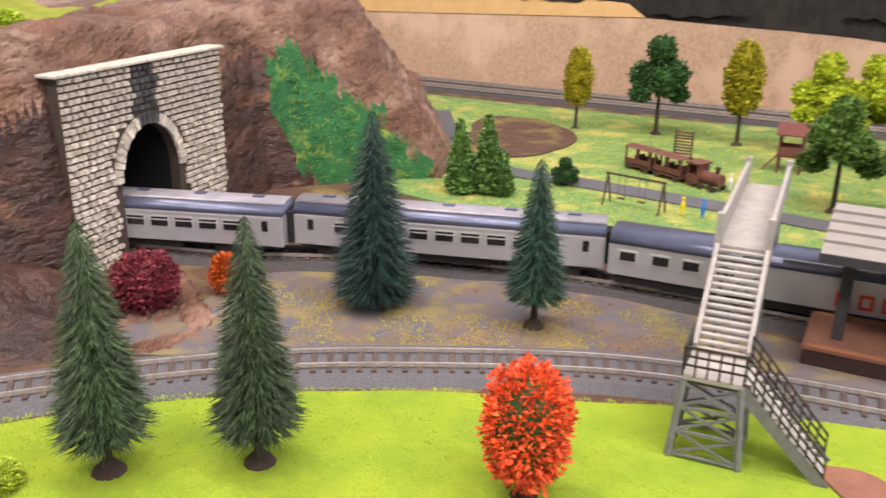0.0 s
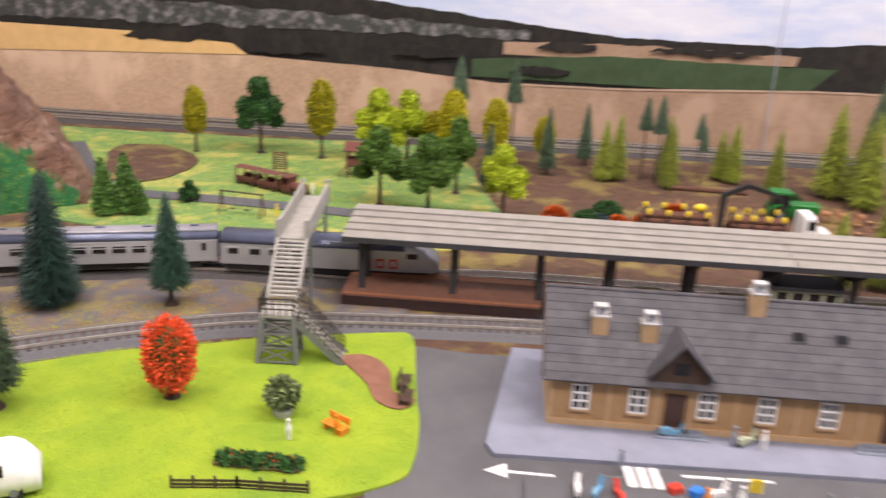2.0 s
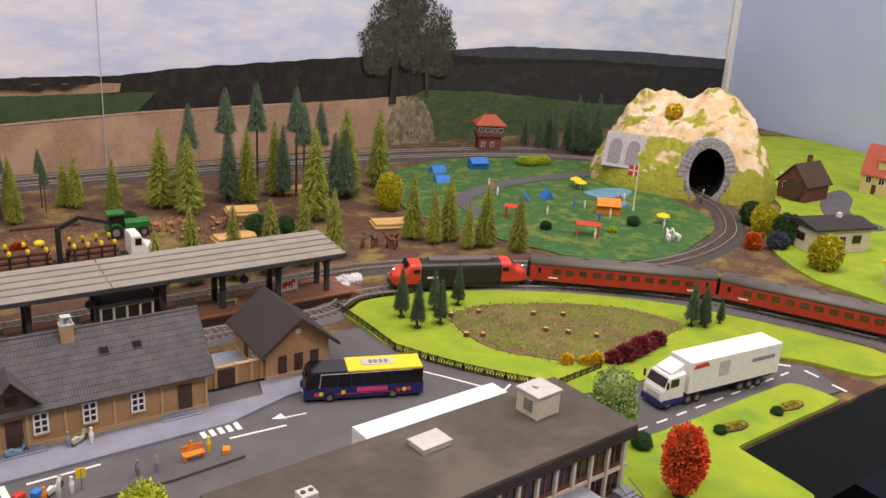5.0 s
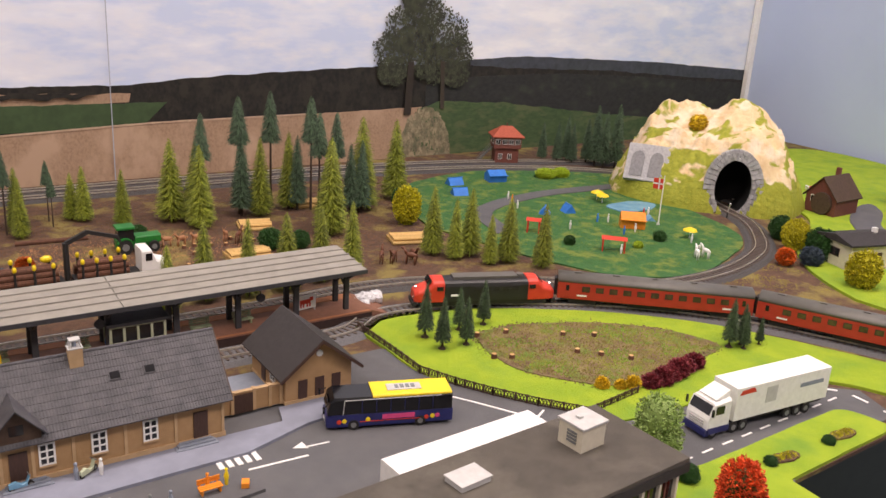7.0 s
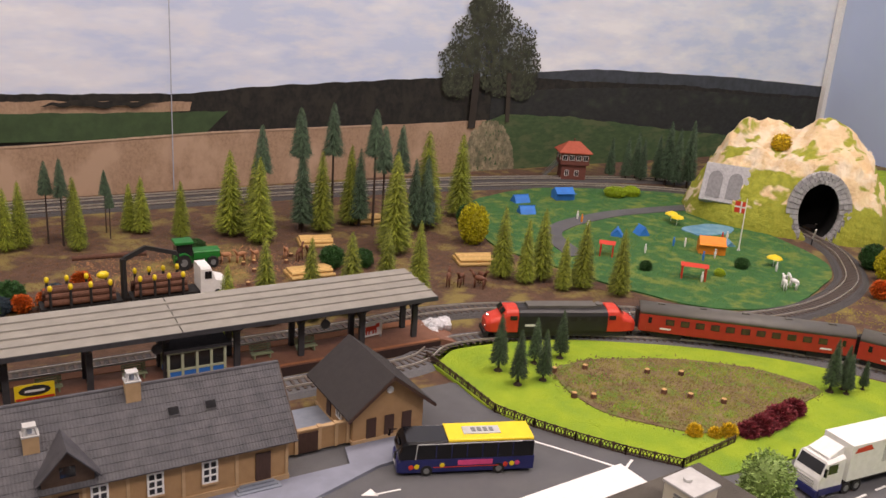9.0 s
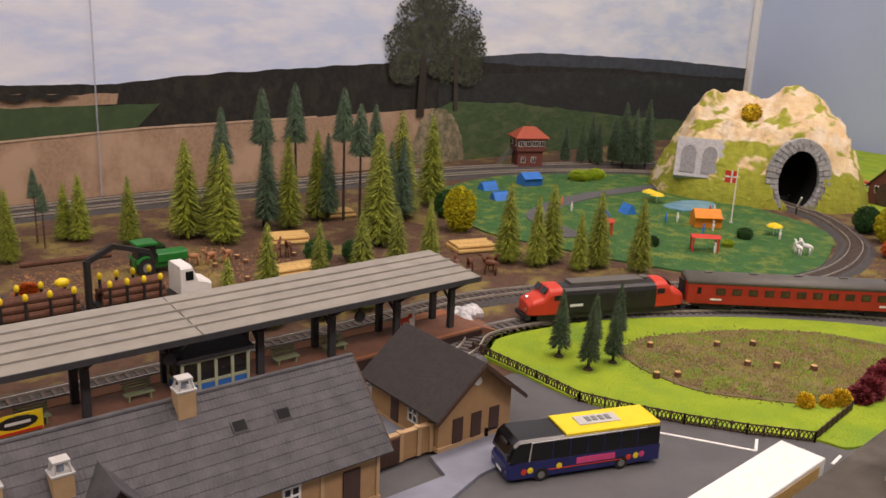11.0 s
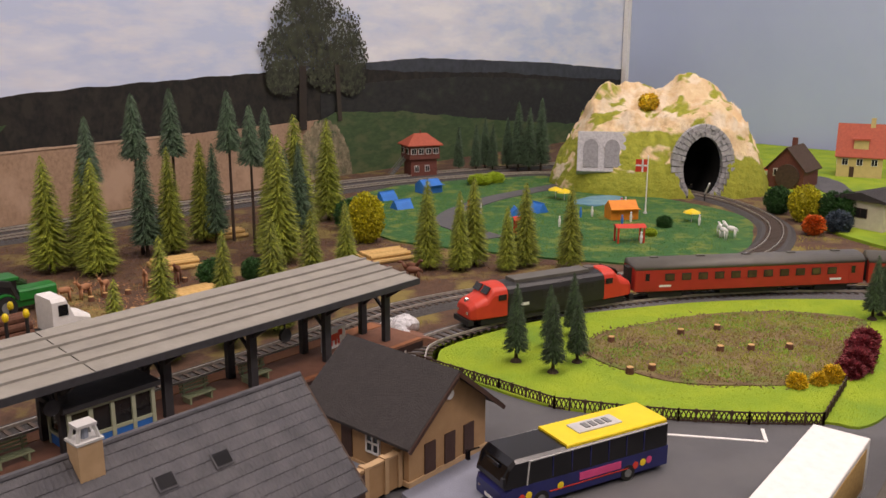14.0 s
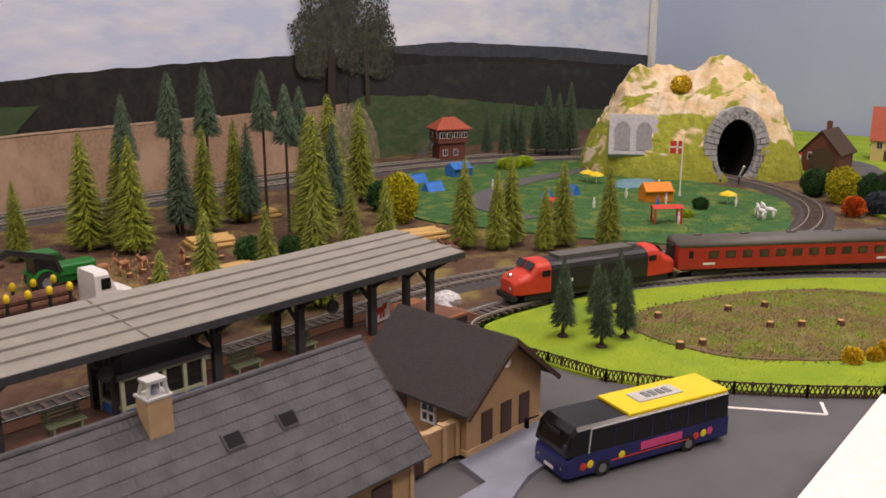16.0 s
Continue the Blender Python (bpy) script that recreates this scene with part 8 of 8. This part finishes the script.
def park_bench(x, y, z, turn, material, label):
    t = thing("bench", label, "bench", pose(x, y, z, 0, 0, turn))
    for k in range(3):
        part("seat_slat", G().box(-0.009, 0.009, -0.0035 + k * 0.0025, -0.0015 + k * 0.0025, 0.0045, 0.0052), material, t)
    for k in range(2):
        part("back_slat", G().box(-0.009, 0.009, 0.0042, 0.005, 0.0062 + k * 0.0024, 0.008 + k * 0.0024), material, t)
    for q in (-0.007, 0.007):
        part("leg", G().box(q - 0.0006, q + 0.0006, -0.003, 0.0045, 0, 0.0045).box(q - 0.0006, q + 0.0006, 0.004, 0.0049, 0, 0.0105), material, t)


park_bench(0.211, 0.305, 0.003, 60, "darkwood", "dark wooden park bench by the path")
park_bench(0.205, 0.284, 0.003, 60, "darkwood", "dark wooden park bench by the path")
park_bench(0.43, 0.07, 0.005, -25, "orange", "orange bench on the bus island")
park_bench(0.148, 0.262, 0.003, -60, "orange", "orange chair on the lawn")


def mark(pts, label="white painted road marking"):
    ob = part("road_marking", G().prism(pts, 0.0012, 0.0021), "white", None)
    return tagged(ob, label, "road marking", "road markings", "structure")


def stripe(a, b, w=0.0022):
    d = Vector((b[0] - a[0], b[1] - a[1], 0))
    n = Vector((-d.y, d.x, 0)).normalized() * w / 2
    mark([(a[0] + n.x, a[1] + n.y), (b[0] + n.x, b[1] + n.y), (b[0] - n.x, b[1] - n.y), (a[0] - n.x, a[1] - n.y)])


stripe((0.683, -0.022), (0.689, -0.084))
stripe((0.689, -0.084), (0.708, -0.083))
stripe((0.674, 0.03), (0.672, 0.045), 0.005)
stripe((0.683, -0.022), (0.676, 0.03), 0.002)
stripe((0.696, -0.135), (0.712, -0.14))
stripe((0.473, 0.071), (0.518, 0.046))
stripe((0.527, 0.056), (0.545, 0.045), 0.0016)
mark([(0.519, 0.0635), (0.531, 0.0635), (0.527, 0.053)])
for k in range(5):
    stripe((0.462 + k * 0.0068, 0.088 - k * 0.0035), (0.47 + k * 0.0068, 0.104 - k * 0.0035), 0.0045)
for k in range(3):
    stripe((0.30 + k * 0.007, 0.15 - k * 0.0035), (0.308 + k * 0.007, 0.17 - k * 0.0035), 0.0055)
stripe((0.26, 0.175), (0.235, 0.188))
mark([(0.222, 0.194), (0.238, 0.196), (0.232, 0.182)])
stripe((0.335, 0.15), (0.385, 0.127))
for k in range(9):
    x, y = 0.695 + 0.0255 * k, -0.218 - 0.0115 * k
    stripe((x, y), (x + 0.013, y - 0.006), 0.002)
for a, b in (((0.925, -0.30), (0.93, -0.315)), ((0.928, -0.33), (0.92, -0.345)), ((0.91, -0.36), (0.902, -0.375))):
    stripe(a, b, 0.003)
for x, y, a in ((0.752, -0.293, -30), (0.828, -0.331, -28)):
    t = thing("garden_bed", "low brown garden bed with dry grass", "garden bed", pose(x, y, 0.0035, 0, 0, a), "garden beds")
    part("soil", G().prism(wobble([(-0.013, -0.005), (0.0, -0.0065), (0.014, -0.005), (0.015, 0.004), (0.0, 0.006), (-0.013, 0.005)], 0.001, 200, 0.002), -0.001, 0.002), "earth", t)
    part("dry_grass", leaf_crown(97, [(q, 0, 0.002, 0.005, 0.002) for q in (-0.008, 0.0, 0.008)], 300, 0.002), "f_yellowgreen", t)
isl = [(0.458, 0.040), (0.452, 0.060), (0.30, 0.142), (0.24, 0.175), (0.23, 0.155), (0.30, 0.118), (0.40, 0.062)]
structure("bus_island", G().prism(isl, -0.001, 0.0045), "asphalt", "raised grey kerbed bus island", category="pavement")
for k, (x, y, c) in enumerate(((0.318, 0.135, "brightred"), (0.328, 0.128, "blue"), (0.452, 0.055, "orange"))):
    b = part("parcel", G().box(-0.004, 0.004, -0.003, 0.003, 0, 0.0045), c, None, "", False, 0.0004, pose(x, y, 0.0045, 0, 0, 20 * k))
    tagged(b, "small coloured parcel standing on the bus island", "parcel", "parcels")


def scooter(x, y, turn, material, label):
    t = thing("scooter", label, "scooter", pose(x, y, 0.0046, 0, 0, turn), "scooters")
    part("body", G().loft([[Vector((q, v * k, z)) for v, z in ((-0.0016, 0.0022), (-0.0018, zt), (0, zt + 0.0008), (0.0018, zt), (0.0016, 0.0022))] for q, k, zt in ((-0.008, 0.6, 0.006), (-0.003, 1, 0.0072), (0.001, 1, 0.0042), (0.005, 0.8, 0.0046))]), material, t)
    part("leg_shield", G().beam((0.004, 0, 0.003), (0.007, 0, 0.010), 0.003, 0.001), material, t)
    part("handlebar", G().cyl((0.0066, -0.0035, 0.0105), (0.0066, 0.0035, 0.0105), 0.0004, n=6), "steelgrey", t)
    for q in (-0.006, 0.0075):
        wheel(t, q, 0, 0.0024, 0.0014)


scooter(0.262, 0.152, 60, "white", "tiny white toy scooter on the bus island")
scooter(0.272, 0.146, 40, "water", "tiny pale blue toy scooter on the bus island")
scooter(0.282, 0.139, 75, "brightred", "tiny red toy scooter on the bus island")
scooter(0.338, 0.121, 15, "white", "tiny white toy scooter on the bus island")
scooter(0.353, 0.187, -20, "water", "tiny pale blue toy scooter on the pavement")
scooter(0.394, 0.163, 10, "hutgreen", "tiny grey-green toy scooter on the pavement")
t = thing("street_sign", "yellow bus stop board on a pole", "sign", pose(0.352, 0.108, 0.0045, 0, 0, -30))
part("pole", G().cyl((0, 0, 0), (0, 0, 0.018), 0.0005), "steelgrey", t)
part("board", G().box(-0.0035, 0.0035, -0.0004, 0.0004, 0.010, 0.0185), "yellow", t)
t = thing("tank_lock", "white and red barrier arm beside the tunnel track", "signal", pose(1.545, -0.06, 0.002, 0, 0, 20))
part("post", G().cyl((0, 0, 0), (0, 0, 0.012), 0.0012), "trainblack", t)
part("arm", G().beam((0, 0, 0.011), (-0.016, 0, 0.03), 0.0022), "white", t)

# ---- flock, tufts and litter ----


def scatter(name, n, pick, tri, material, label, seed, category="grass"):
    """Many small three-sided blades in one mesh."""
    rg = np.random.default_rng(seed)
    P = pick(rg, n)
    n = len(P)
    a = rg.uniform(0, 2 * np.pi, n)
    w = tri[0] * rg.uniform(0.6, 1.4, n)
    hgt = tri[1] * rg.uniform(0.5, 1.3, n)
    lean = rg.normal(0, tri[2], (n, 2))
    v = np.zeros((n, 4, 3))
    for k in range(3):
        v[:, k, 0] = P[:, 0] + w * np.cos(a + k * 2.094)
        v[:, k, 1] = P[:, 1] + w * np.sin(a + k * 2.094)
        v[:, k, 2] = P[:, 2]
    v[:, 3, 0], v[:, 3, 1], v[:, 3, 2] = P[:, 0] + lean[:, 0], P[:, 1] + lean[:, 1], P[:, 2] + hgt
    i = np.arange(n)[:, None] * 4
    f = np.concatenate([i + np.array([[0, 1, 3]]), i + np.array([[1, 2, 3]]), i + np.array([[2, 0, 3]])])
    me = bpy.data.meshes.new(name)
    me.from_pydata(v.reshape(-1, 3).tolist(), [], f.tolist())
    me.materials.append(M[material] if isinstance(material, str) else material)
    ob = new(name, me)
    return tagged(ob, label, category, "", "stuff")


def in_poly(poly, z, patchy=0.0, freq=40.0):
    px, py = np.array([p[0] for p in poly]), np.array([p[1] for p in poly])

    def pick(rg, n):
        x = rg.uniform(px.min(), px.max(), n * 2)
        y = rg.uniform(py.min(), py.max(), n * 2)
        c = np.zeros(len(x), bool)
        j = len(px) - 1
        for i in range(len(px)):
            dy = py[j] - py[i]
            hit = ((py[i] > y) != (py[j] > y)) & (x < (px[j] - px[i]) * (y - py[i]) / (dy if dy else 1e-9) + px[i])
            c ^= hit
            j = i
        if patchy:
            c &= np.array([noise.noise((a * freq, b * freq, 3.3)) > patchy for a, b in zip(x, y)])
        return np.stack([x[c][:n], y[c][:n], np.full(c.sum(), z)[:n]], 1)
    return pick


def leafmat(name, a, b):
    return mat(name, a, b, 22, 0.95, c3=tuple(min(1, k * 1.1) for k in a), scale3=300)


GL = leafmat("grass_blade", (0.37, 0.49, 0.022), (0.24, 0.38, 0.02))
PARK = [(-0.3, 0.33), (-0.18, 0.386), (-0.111, 0.411), (-0.044, 0.422), (0.025, 0.424), (0.091, 0.417), (0.134, 0.414), (0.222, 0.395), (0.241, 0.382), (0.203, 0.258), (0.186, 0.22), (0.156, 0.2), (0.05, 0.2), (-0.15, 0.2), (-0.3, 0.22)]
OVALP = [(0.757, 0.168), (0.80, 0.163), (0.844, 0.136), (0.904, 0.072), (0.976, -0.037), (1.017, -0.14), (1.033, -0.25), (1.028, -0.39), (0.96, -0.39), (0.95, -0.32), (0.92, -0.265), (0.82, -0.207), (0.735, -0.15), (0.729, -0.12), (0.71, -0.024), (0.707, 0.052), (0.732, 0.11)]
scatter("grass_tufts", 42000, in_poly(PARK, 0.0028), (0.0004, 0.0009, 0.0005), GL, "short bright green static grass fibres", 1)
scatter("grass_tufts", 22000, in_poly(OVALP, 0.0032), (0.0004, 0.0010, 0.0005), GL, "short bright green static grass fibres", 2)
SCR = [(-0.11, 0.55), (-0.08, 0.475), (0.0, 0.47), (0.13, 0.458), (0.19, 0.45), (0.17, 0.51), (0.1, 0.55), (0.0, 0.572)]
scatter("yellow_flock", 3600, in_poly(SCR, 0.001, 0.08, 30), (0.0006, 0.0013, 0.0003), leafmat("yellow_flock", (0.50, 0.42, 0.06), (0.25, 0.34, 0.04)), "yellow-green scatter flock on gravel", 3, "flock")
scatter("brown_flock", 5000, in_poly(SCR, 0.001, 0.1, 22), (0.0006, 0.001, 0.0003), leafmat("brown_flock", (0.30, 0.17, 0.07), (0.2, 0.12, 0.06)), "brown scatter flock on gravel", 4, "flock")
MEAD = [(-0.02, 0.77), (0.12, 0.70), (0.25, 0.63), (0.36, 0.575), (0.44, 0.62), (0.47, 0.76), (0.5, 0.94), (0.3, 1.09), (0.1, 1.17), (-0.05, 1.2)]
scatter("meadow_flock", 16000, in_poly(MEAD, 0.0012, 0.0, 18), (0.0009, 0.0018, 0.0006), leafmat("meadow_flock", (0.52, 0.52, 0.08), (0.2, 0.4, 0.09)), "yellow and green scatter flock on the meadow", 5, "flock")
YARDP = [(0.46, 0.60), (0.75, 0.44), (0.95, 0.28), (1.10, 0.06), (1.13, 0.24), (1.25, 0.42), (1.3, 0.55), (1.05, 0.72), (0.7, 0.90), (0.5, 0.9)]
scatter("forest_litter", 14000, in_poly(YARDP, -0.0003, 0.0, 15), (0.001, 0.0014, 0.0006), leafmat("forest_litter", (0.20, 0.10, 0.05), (0.12, 0.09, 0.03)), "brown leaf litter on the forest floor", 6, "litter")
scatter("chip_litter", 2600, in_poly([(0.6, 0.56), (0.78, 0.44), (0.92, 0.42), (0.9, 0.58), (0.7, 0.68)], -0.0003, 0.0, 25), (0.0012, 0.001, 0.0008), leafmat("wood_chips", (0.5, 0.25, 0.11), (0.4, 0.2, 0.09)), "orange wood chips on the yard", 7, "litter")
BANK = [(0.85, 0.21), (0.93, 0.15), (1.02, 0.04), (1.08, -0.05), (1.15, -0.115), (1.27, -0.16), (1.36, -0.18), (1.3, -0.25), (1.16, -0.35), (1.10, -0.2), (1.02, -0.01), (0.94, 0.1), (0.88, 0.15)]
scatter("bank_flock", 9000, in_poly(BANK, -0.0003, -0.05, 22), (0.001, 0.0016, 0.0006), leafmat("bank_flock", (0.36, 0.30, 0.05), (0.16, 0.17, 0.04)), "dry yellow-green scatter on the bank", 8, "flock")
FIELDP = [(0.821, 0.048), (0.874, 0.025), (0.936, -0.045), (0.968, -0.121), (0.96, -0.182), (0.90, -0.168), (0.82, -0.138), (0.788, -0.1), (0.774, -0.041), (0.79, 0.013)]
scatter("field_flock", 7000, in_poly(FIELDP, 0.004, 0.0, 30), (0.0008, 0.0018, 0.0006), leafmat("field_flock", (0.30, 0.32, 0.05), (0.2, 0.12, 0.06)), "dry yellow-green stubble on the field", 9, "flock")


def on_hill(rg, n):
    Q = in_poly(GREEN, 0.0)(rg, n)
    return np.array([(x, y, west_h(x, y) - 0.001) for x, y, z in Q])


scatter("hill_flock", 5200, on_hill, (0.0011, 0.0016, 0.0008), leafmat("hill_flock", (0.05, 0.22, 0.06), (0.03, 0.14, 0.04)), "green flock on the hill slope", 11, "flock")
scatter("hill_flock", 2200, on_hill, (0.0006, 0.0013, 0.0006), leafmat("hill_flock_pale", (0.40, 0.48, 0.08), (0.25, 0.36, 0.06)), "pale yellow-green flock on the hill slope", 12, "flock")


def field_rim(rg, n):
    a = rg.integers(0, len(FIELDP), n)
    t = rg.uniform(0, 1, n)
    P, Q = np.array(FIELDP)[a], np.array(FIELDP)[(a + 1) % len(FIELDP)]
    z = P + (Q - P) * t[:, None] + rg.normal(0, 0.004, (n, 2))
    return np.stack([z[:, 0], z[:, 1], np.full(n, 0.0032)], 1)


scatter("field_twigs", 2600, field_rim, (0.0012, 0.0018, 0.0022), leafmat("field_twigs", (0.09, 0.05, 0.03), (0.2, 0.15, 0.06)), "dark twigs along the edge of the field", 13, "twigs")
scatter("field_green", 2600, in_poly(FIELDP, 0.004, 0.12, 45), (0.001, 0.002, 0.0008), leafmat("field_green", (0.22, 0.36, 0.04), (0.14, 0.26, 0.03)), "green weeds on the field", 14, "weeds")
CAMPP = [(1.16, 0.22), (1.14, 0.10), (1.15, -0.02), (1.22, -0.085), (1.42, -0.10), (1.5, -0.04), (1.6, 0.1), (1.7, 0.25), (1.5, 0.44), (1.3, 0.44)]
scatter("camp_flock", 9000, in_poly(CAMPP, 0.0018, 0.0, 25), (0.001, 0.0016, 0.0006), leafmat("camp_flock", (0.06, 0.2, 0.04), (0.2, 0.26, 0.04)), "green scatter flock on the camp turf", 10, "flock")

# ---- stones of the west portal ----
STONES = [G().add([(-0.5, 0, 0), (0.5, 0, 0), (0.5, 0, 1), (-0.5, 0, 1), (-0.46 + 0.05 * k, -1, 0.1), (0.44, -0.9 + 0.1 * k, 0.12 - 0.03 * k), (0.42 - 0.03 * k, -0.85, 0.86), (-0.43, -1 + 0.08 * k, 0.9)], [(4, 5, 6, 7), (0, 1, 5, 4), (1, 2, 6, 5), (2, 3, 7, 6), (3, 0, 4, 7)]).mesh("stone", M[mt]) for mt in ("stone", "sootstone") for k in range(3)]
rs = random.Random(77)
ROWS_N = 29
rowh = PH / ROWS_N
count = 0
rest = G()
for j in range(ROWS_N):
    z = j * rowh
    x = -0.003 * (j % 2)
    while x < PL - 0.001:
        w = rs.uniform(0.0048, 0.0082)
        xa, xb = max(x, 0.0), min(x + w, PL)
        x += w
        if xb - xa < 0.002:
            continue
        mid = (xa + xb) / 2
        if z < arch_top(mid, 0.007) or (abs(mid - AC) < AR + 0.001 and z < AZ):
            continue
        m = pose(mid, 0.0, z + 0.0003, rs.uniform(-3, 3), rs.uniform(-2, 2), 0) @ Matrix.Diagonal((xb - xa - 0.0012, rs.uniform(0.0014, 0.0036), rowh - 0.0013, 1))
        dark_ = 3 if (abs(mid - AC) < 0.011 + 0.003 * noise.noise((z * 200, 0, 0)) and z > 0.086) else 0
        if count < 290 or dark_:
            part("stone", STONES[count % 3 + dark_], None, pw, m=m)
        else:
            me = STONES[count % 3]
            rest.add([m @ v.co for v in me.vertices], [tuple(p.vertices) for p in me.polygons])
        count += 1
if rest.v:
    tagged(part("masonry", rest, "stone", pw), "", "", "", "stuff")
for i in range(25):
    a0, a1 = math.pi * i / 25, math.pi * (i + 0.84) / 25
    q = [(AC + r_ * math.cos(a), AZ + 1.18 * r_ * math.sin(a)) for r_, a in ((AR, a0), (AR + 0.0062, a0), (AR + 0.0062, a1), (AR, a1))]
    part("voussoir", G().prism(q, 0, rs.uniform(0.0018, 0.0032), Matrix(((1, 0, 0, 0), (0, 0, -1, 0.0), (0, 1, 0, 0), (0, 0, 0, 1)))), "sootstone" if 10 <= i <= 14 else "stone", pw)

# ---- sleepers ----
for t, line, pick in pending_sleepers:
    far = G()
    n = 0
    for i in range(1, len(line) - 1):
        p, d = line[i], line[i + 1] - line[i - 1]
        m = pose(p.x, p.y, 0, 0, 0, math.degrees(math.atan2(d.y, d.x)))
        if pick and pick[0] < p.x < pick[1] and n < 290:
            part("sleeper", SLEEP, None, t, m=m)
            n += 1
        else:
            far.box(-0.0013, 0.0013, -0.0135, 0.0135, 0.0028, 0.0046, m)
    if far.v:
        tagged(part("sleepers", far, "sleeper", t), "", "", "", "stuff")
